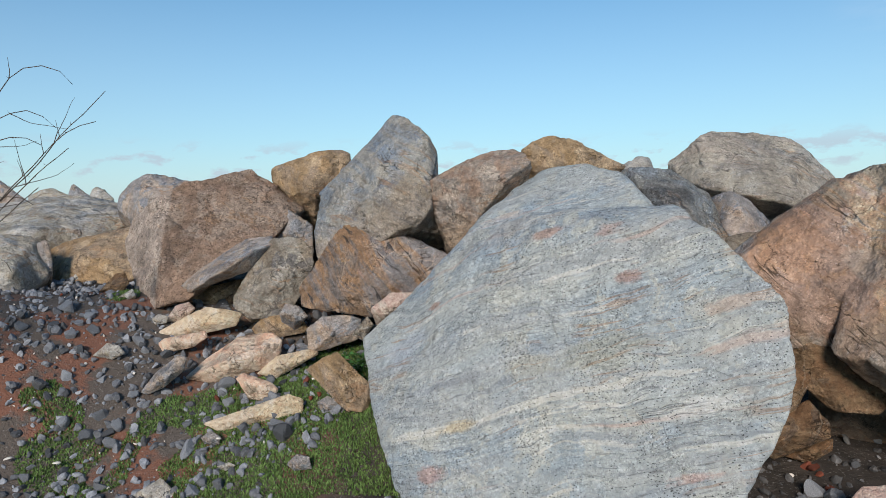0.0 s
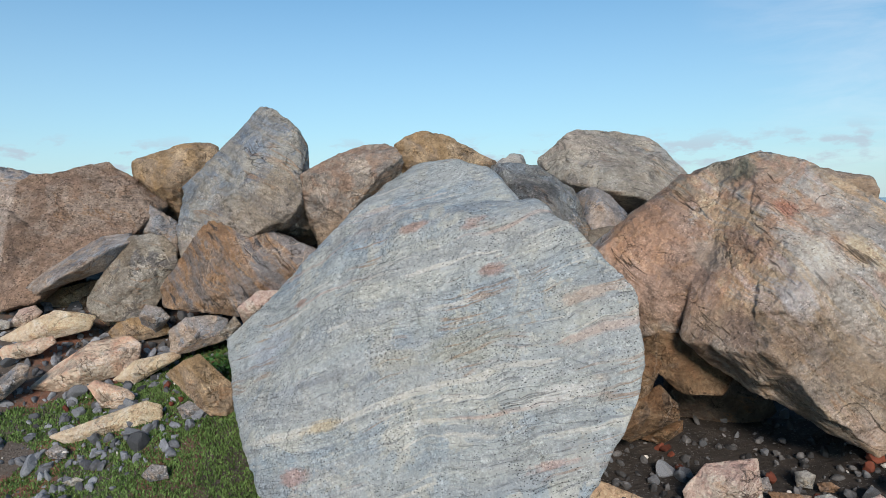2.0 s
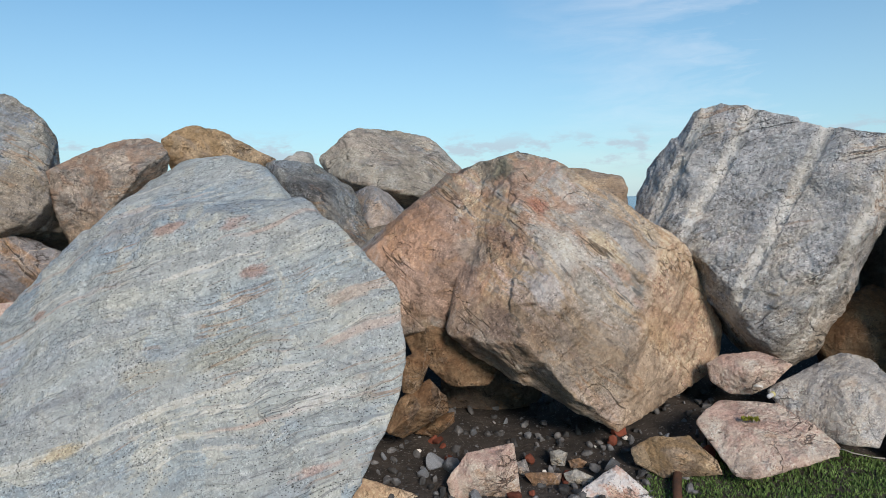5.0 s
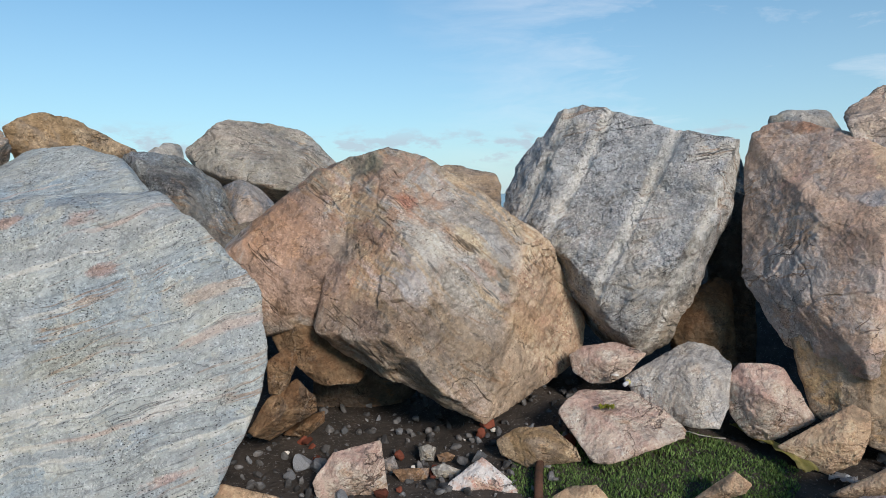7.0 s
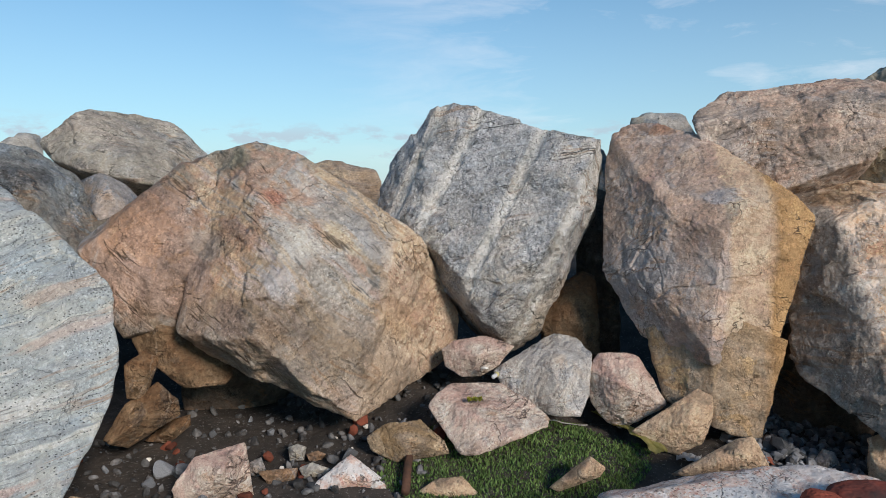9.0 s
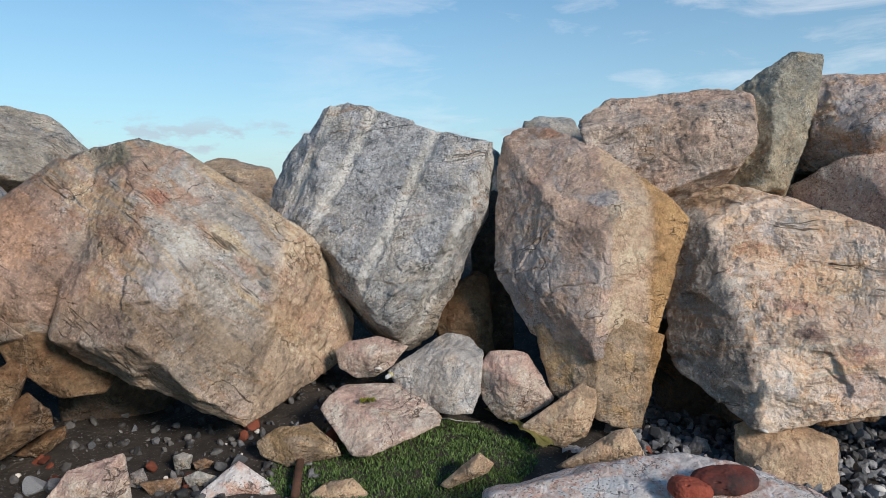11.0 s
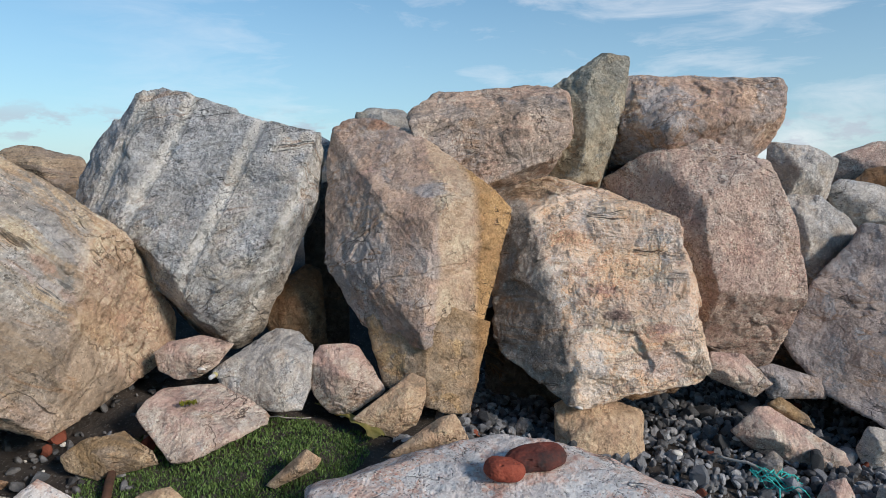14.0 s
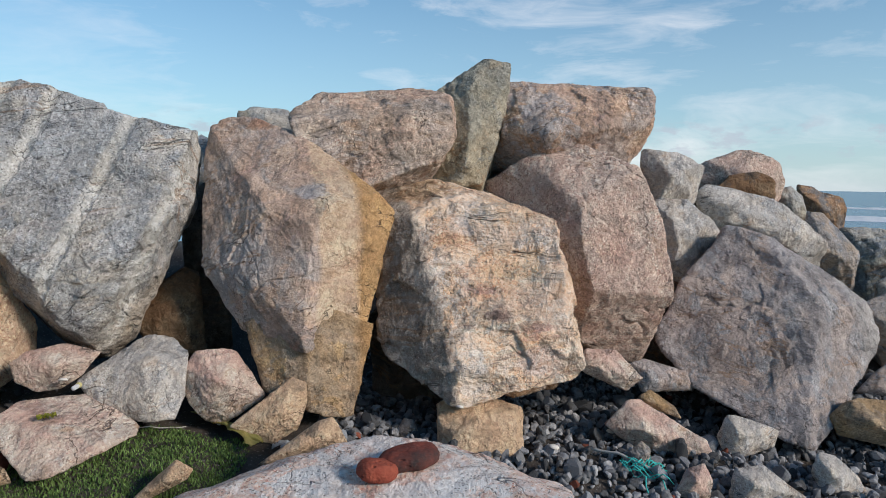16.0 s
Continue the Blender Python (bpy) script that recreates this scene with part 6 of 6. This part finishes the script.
xy = spread(rng, 230, (-3.0, 0, 3.1, 5.4), left_bed)
pebbles(xy, .04 + .07 * rng.uniform(size=len(xy)) ** 2.2, .2)
xy = spread(rng, 20, (1.1, 3.0, 1.8, 3.3), shade_bed)
pebbles(xy, .04 + .06 * rng.uniform(size=len(xy)) ** 2, .25)
xy = spread(rng, 170, (3.5, 5.4, -2.2, .8), right_bed)
pebbles(xy, .05 + .06 * rng.uniform(size=len(xy)) ** 2, .55)


def turf(name, label, xy, tall, wide=.0035):
    """Short bent blades, each two little faces."""
    n = len(xy)
    z = soil_z(xy[:, 0], xy[:, 1])
    a = rng.uniform(0, 2 * math.pi, n)
    h = tall * rng.uniform(.5, 1.3, n)
    lean = rng.uniform(.1, .9, n) * h
    side = np.stack([np.cos(a), np.sin(a), 0 * a], 1) * wide
    b = rng.uniform(0, 2 * math.pi, n)
    way = np.stack([np.cos(b), np.sin(b), 0 * b], 1)
    root = np.stack([xy[:, 0], xy[:, 1], z - .004], 1)
    half = root + way * (lean * .35)[:, None] + np.stack([0 * h, 0 * h, h * .65], 1)
    tip = root + way * lean[:, None] + np.stack([0 * h, 0 * h, h], 1)
    v = np.stack([root - side, root + side, half + side * .7, half - side * .7, tip], 1).reshape(-1, 3)
    k = np.arange(n)[:, None] * 5
    f = np.concatenate([k + (0, 1, 2), k + (0, 2, 3), k + (3, 2, 4)])
    ob = new(name, mesh_of(name, v, f, BLADE))
    return tagged(ob, label, "grass", kind="stuff")


def lawn(x, y):
    u, v = (x - 2.85) * .75 + (y - 1.55) * -.66, (x - 2.85) * .66 + (y - 1.55) * .75
    return (u / .62) ** 2 + (v / .42) ** 2 + .35 * patchy(x, y, 3, 5.0) < 1


def tufts(x, y):
    near = np.exp(-((x + .55) ** 2 + (y - 4.0) ** 2) / .5) + np.exp(-((x + 1.1) ** 2 + (y - 3.75) ** 2) / .35) + .8 * np.exp(-((x + .6) ** 2 + (y - 4.65) ** 2) / .12)
    far = .75 * np.exp(-((x + 2.6) ** 2 + (y - 4.3) ** 2) / .12) + .8 * np.exp(-((x + 2.5) ** 2 + (y - 5.4) ** 2) / .06) + .75 * np.exp(-((x + 2.2) ** 2 + (y - 3.85) ** 2) / .1) + .7 * np.exp(-((x + 1.3) ** 2 + (y - 4.35) ** 2) / .05) + .6 * np.exp(-((x + 1.7) ** 2 + (y - 4.35) ** 2) / .08)
    return near + far + .6 * patchy(x, y, 2.4, 8.0) > .62


xy = spread(rng, 52000, (2.0, 3.7, .7, 2.5), lawn)
turf("grass", "low dense green turf between the stones", xy, .018)
xy = spread(rng, 170000, (-3.2, .1, 3.0, 5.7), tufts)
turf("grass", "patches of short green grass on the soil", xy, .02, .005)


def tube(points, radii, sides=6):
    """Vertices and faces of a round, tapering rod along the points."""
    pts = [Vector(q) for q in points]
    vs, fs = [], []
    for i, q in enumerate(pts):
        way = (pts[min(i + 1, len(pts) - 1)] - pts[max(i - 1, 0)]).normalized()
        x = way.orthogonal().normalized()
        y = way.cross(x)
        vs += [q + (x * math.cos(2 * math.pi * k / sides) + y * math.sin(2 * math.pi * k / sides)) * radii[i] for k in range(sides)]
    for i in range(len(pts) - 1):
        fs += [(i * sides + k, i * sides + (k + 1) % sides, (i + 1) * sides + (k + 1) % sides, (i + 1) * sides + k) for k in range(sides)]
    fs += [tuple(range(sides))[::-1], tuple((len(pts) - 1) * sides + k for k in range(sides))]
    return vs, fs


def bm_from(pieces):
    bm = bmesh.new()
    for vs, fs in pieces:
        made = [bm.verts.new(v) for v in vs]
        for f in fs:
            bm.faces.new([made[i] for i in f])
    for f in bm.faces:
        f.smooth = True
    return bm


def thing(name, label, category, at=(0, 0, 0), group=""):
    return tagged(new(name), label, category, group)


def shrub(at):
    """A leafless bush: wiry stems that lean over one way, rise and hook over at the tips, with thorns and side twigs."""
    root = thing("bare_shrub", "leafless wiry bush with thin dark curving twigs", "shrub")
    root.location = at
    r = random.Random(8)
    side, back = Vector((.97, .24, 0)), Vector((-.24, .97, 0))

    def grow(start, angle, rise, long, hook, steps, wave):
        line, place, deep = [start.copy()], start.copy(), r.uniform(-.12, .12)
        for i in range(steps):
            t = i / steps
            way = angle + rise * t + wave * math.sin(9 * t + angle * 7) + r.uniform(-.1, .1)
            if t > .78:
                way -= hook * ((t - .78) / .22) ** 1.3
            place = place + (side * math.cos(way) + Vector((0, 0, math.sin(way))) + back * deep) * (long / steps)
            line.append(place)
        return line

    for k in range(24):
        start = Vector((r.uniform(-.15, .15), r.uniform(-.2, .2), 0))
        stem = grow(start, radians(r.uniform(36, 74)), radians(r.uniform(4, 24)), r.uniform(1.5, 2.75), radians(r.choice((0, 15, 60, 120, 150))), 26, r.uniform(.05, .14))
        bits = [tube(stem, [.0058 * (1 - .72 * i / 26) + .0006 for i in range(27)])]
        for n in range(4):
            i = r.randint(9, 23)
            way = math.atan2(stem[i + 1].z - stem[i].z, (stem[i + 1] - stem[i]).dot(side)) + r.choice((-.6, .5, .8))
            twig = grow(stem[i], way, radians(r.uniform(-10, 40)), r.uniform(.1, .42), radians(r.choice((0, 60))), 9, .1)
            bits.append(tube(twig, [.003 * (1 - .7 * i / 9) for i in range(10)], 5))
        for i in range(6, 25):
            tip = stem[i] + (side * r.uniform(-1, 1) + Vector((0, 0, r.uniform(-.4, 1)))).normalized() * .022
            bits.append(tube([stem[i], tip], [.002, .0006], 4))
        part("stem", bm_from(bits), TWIG, root)


shrub((-3.76, 3.80, float(soil_z(-3.76, 3.80)[0]) - .02))


def leafy(at, count, spreadr):
    root = thing("weed_clump", "small dark green leafy weed growing beside the slab", "plant")
    root.location = at
    r = random.Random(9)
    pieces, stems = [], []
    for k in range(count):
        a, q, h = r.uniform(0, 6.28), spreadr * math.sqrt(r.random()), r.uniform(.02, .16)
        c = Vector((q * math.cos(a), q * math.sin(a), h))
        m = Matrix.Translation(c) @ Euler((r.uniform(-.7, .7), r.uniform(-.7, .7), r.uniform(0, 6.28))).to_matrix().to_4x4()
        s = r.uniform(.018, .04)
        shape = [(0, 0, 0), (.5, .35, .12), (0, 1, 0), (-.5, .35, .12), (0, .45, 0)]
        pieces.append(([m @ (Vector(v) * s) for v in shape], [(0, 1, 4), (1, 2, 4), (2, 3, 4), (3, 0, 4)]))
        if k % 6 == 0:
            stems.append(tube([c * .3 - Vector((0, 0, .04)), c * .7, c], [.003, .002, .001], 4))
    part("foliage", bm_from(pieces), LEAF, root)
    part("stalks", bm_from(stems), LEAF, root)


leafy((-.43, 4.38, float(soil_z(-.43, 4.38)[0])), 260, .2)


def worn_brick(label, material, at, size, turn, seed):
    d, faces = ball(6)
    n = np.array([(1, 0, 0), (-1, 0, 0), (0, 1, 0), (0, -1, 0), (0, 0, 1), (0, 0, -1)], float)
    lean = np.maximum(d @ n.T, 1e-3) / .5
    r = (lean ** 2.7).sum(1) ** (-1 / 2.7)
    p = d * r[:, None] * size
    p += d * (.006 * fbm(p * 14 + seed, 2) + .0018 * fbm(p * 90 + seed, 2))[:, None]
    pit = np.random.RandomState(seed).normal(size=(7, 3))
    pit /= np.linalg.norm(pit, axis=1)[:, None]
    for q in pit:
        p -= d * (.008 * np.clip(1 - (1 - d @ q) / .006, 0, 1))[:, None]
    ob = new("worn_brick", mesh_of("worn_brick", p, faces, material))
    ob.matrix_world = pose(*at, *turn)
    tagged(ob, label, "brick", "worn bricks on the slab")


worn_brick("sea-worn red brick charred black on top, lying on the pale slab", BRICKDARK, (2.83, .125, .195), (.215, .125, .075), (4, -6, -62), 3)
worn_brick("small rounded red brick piece leaning beside the larger one", BRICK, (2.72, .205, .18), (.14, .11, .075), (0, 8, -50), 8)


def sheet(label, name, category, material, path, wide, thick, seed):
    """A crumpled strip of plastic along the path."""
    nx, ny = 40, 12
    pts = [Vector(q) for q in path]
    bm = bmesh.new()
    grid = []
    for i in range(nx):
        t = i / (nx - 1) * (len(pts) - 1)
        k = min(int(t), len(pts) - 2)
        c = pts[k].lerp(pts[k + 1], t - k)
        way = (pts[k + 1] - pts[k]).normalized()
        side = way.cross(Vector((0, 0, 1))).normalized()
        row = []
        for j in range(ny):
            s = (j / (ny - 1) - .5) * wide * (.75 + .3 * math.sin(i * .5 + seed))
            lift = .012 * noise.noise(Vector((i * .25, j * .6, seed))) + .012 * abs(math.sin(j * 1.1 + i * .12))
            row.append(bm.verts.new(c + side * s + Vector((0, 0, lift + .01))))
        grid.append(row)
    for i in range(nx - 1):
        for j in range(ny - 1):
            bm.faces.new((grid[i][j], grid[i + 1][j], grid[i + 1][j + 1], grid[i][j + 1]))
    low = bmesh.ops.solidify(bm, geom=bm.faces[:], thickness=thick)
    for f in bm.faces:
        f.smooth = True
    me = bpy.data.meshes.new(name)
    bm.to_mesh(me)
    bm.free()
    me.materials.append(material)
    tagged(new(name, me), label, category)


def on_soil(x, y, up=0.0):
    return (x, y, float(soil_z(x, y)[0]) + up)


sheet("crumpled faded yellow-green plastic strip at the edge of the turf", "plastic_strip", "litter", CLOTH,
      [on_soil(3.47, 1.5, .045), on_soil(3.42, 1.34, .06), on_soil(3.36, 1.18, .065), on_soil(3.3, 1.05, .05)], .085, .002, 2)
sheet("crumpled dull clear plastic scrap among small stones", "plastic_scrap", "litter", CLEAR,
      [on_soil(3.40, 1.0, .02), on_soil(3.38, .92, .03), on_soil(3.36, .84, .02)], .1, .002, 6)
sheet("small yellow and green foil sachet lying on a flat stone", "foil_sachet", "litter", SACHET,
      [(2.79, 1.80, .142), (2.85, 1.755, .142)], .05, .002, 4)


def rods(name, label, category, material, lines, radius, sides=6):
    bm = bm_from([tube(line, [radius] * len(line), sides) for line in lines])
    me = bpy.data.meshes.new(name)
    bm.to_mesh(me)
    bm.free()
    me.materials.append(material)
    return tagged(new(name, me), label, category)


rods("iron_bar", "rusted iron bar lying at the edge of the turf", "metal bar", RUST,
     [[on_soil(2.64, 2.03, .02), on_soil(2.55, 1.95, .035), on_soil(2.45, 1.86, .045), on_soil(2.32, 1.73, .04)]], .02, 8)
r = random.Random(3)
lines = []
for k in range(9):
    x, y = 4.0 + r.uniform(-.06, .06), -.6 - r.uniform(-.03, .05)
    a, line = r.uniform(-1.9, -1.2), []
    for i in range(9):
        line.append(on_soil(x, y, .075 + .025 * math.sin(i * 1.3 + k)))
        x, y, a = x + .03 * math.cos(a), y + .026 * math.sin(a), a + r.uniform(-.5, .5)
    lines.append(line)
rods("twine_tangle", "tangle of turquoise nylon fishing twine on the gravel", "twine", ROPE, lines, .0032, 5)
rods("cord", "weathered grey cord lying across the gravel", "cord", DRYROPE,
     [[on_soil(4.12 - .01 * i, -.42 - .035 * i, .085 - .004 * abs(i - 4)) for i in range(10)]], .008)
rods("dry_stalk", "dry pale grass stalk beside the flat stone", "stalk", DRYROPE, [[on_soil(3.2 + .03 * i, 1.68 - .03 * i, .02 + .006 * math.sin(i)) for i in range(7)]], .003, 5)


def vial(at):
    root = thing("plastic_vial", "small clear plastic vial with a yellowish cap", "bottle")
    root.matrix_world = pose(*at, 0, 90, 20)
    for name, material, z0, z1, rad in (("body", CLEAR, -.03, .012, .011), ("cap", CAPYELLOW, .012, .034, .0135)):
        prof = [(0, 0, z0), (0, 0, z0 + .004), (0, 0, z1 - .003), (0, 0, z1)]
        part(name, bm_from([tube(prof, [rad * .85, rad, rad, rad * .9], 14)]), material, root)


vial((3.05, 1.845, .215))


def shell(at, size, seed):
    d, faces = ball(4)
    p = d * (size, size * .75, size * .45)
    p[:, 2] = np.where(p[:, 2] < 0, p[:, 2] * .2, p[:, 2])
    p *= 1 + .04 * np.sin(np.arctan2(p[:, 1], p[:, 0] + size) * 30)[:, None]
    ob = new("sea_shell", mesh_of("sea_shell", p, faces, SHELL))
    ob.matrix_world = pose(*at, 15, 10, 40 * seed)
    tagged(ob, "small white sea shell", "shell", "sea shells")


shell((3.78, .2, .075), .024, 1)
shell((3.03, 1.9, .245), .025, 2)
for k, (x, y) in enumerate([(-1.32, 3.92), (-2.24, 3.85), (-2.52, 3.86), (-2.53, 4.12), (4.05, -.24), (4.45, -.5)]):
    shell(on_soil(x, y, .06), .026, k + 3)


# ---- breaking waves ----
def breaker(distance, turn, length, width, high, seed):
    n, m = 120, 10
    vs, fs = [], []
    a = radians(turn)
    out, side = Vector((math.sin(a), math.cos(a), 0)), Vector((math.cos(a), -math.sin(a), 0))
    for i in range(n):
        s = (i / (n - 1) - .5) * length
        w = width * (.55 + .45 * noise.noise(Vector((s * .06, seed, 0)))) * min(1, (n - 1 - i) / 12, i / 12) + .05
        for j in range(m):
            t = j / (m - 1)
            h = high * math.sin(math.pi * t) * (.7 + .6 * noise.noise(Vector((s * .3, t * 3, seed))))
            vs.append(out * (distance + (t - .5) * w + 2 * noise.noise(Vector((s * .05, 3, seed)))) + side * s + Vector((0, 0, h - 2.62)))
    for i in range(n - 1):
        fs += [(i * m + j, i * m + j + 1, (i + 1) * m + j + 1, (i + 1) * m + j) for j in range(m - 1)]
    ob = new("breaker", mesh_of("breaker", np.array(vs), np.array(fs), FOAM))
    tagged(ob, "line of white breaking surf on the sea", "wave", "breaking waves")


breaker(60, 108, 34, 9, .5, 1)
breaker(105, 106, 60, 12, .6, 2)
breaker(170, 112, 60, 7, .4, 3)
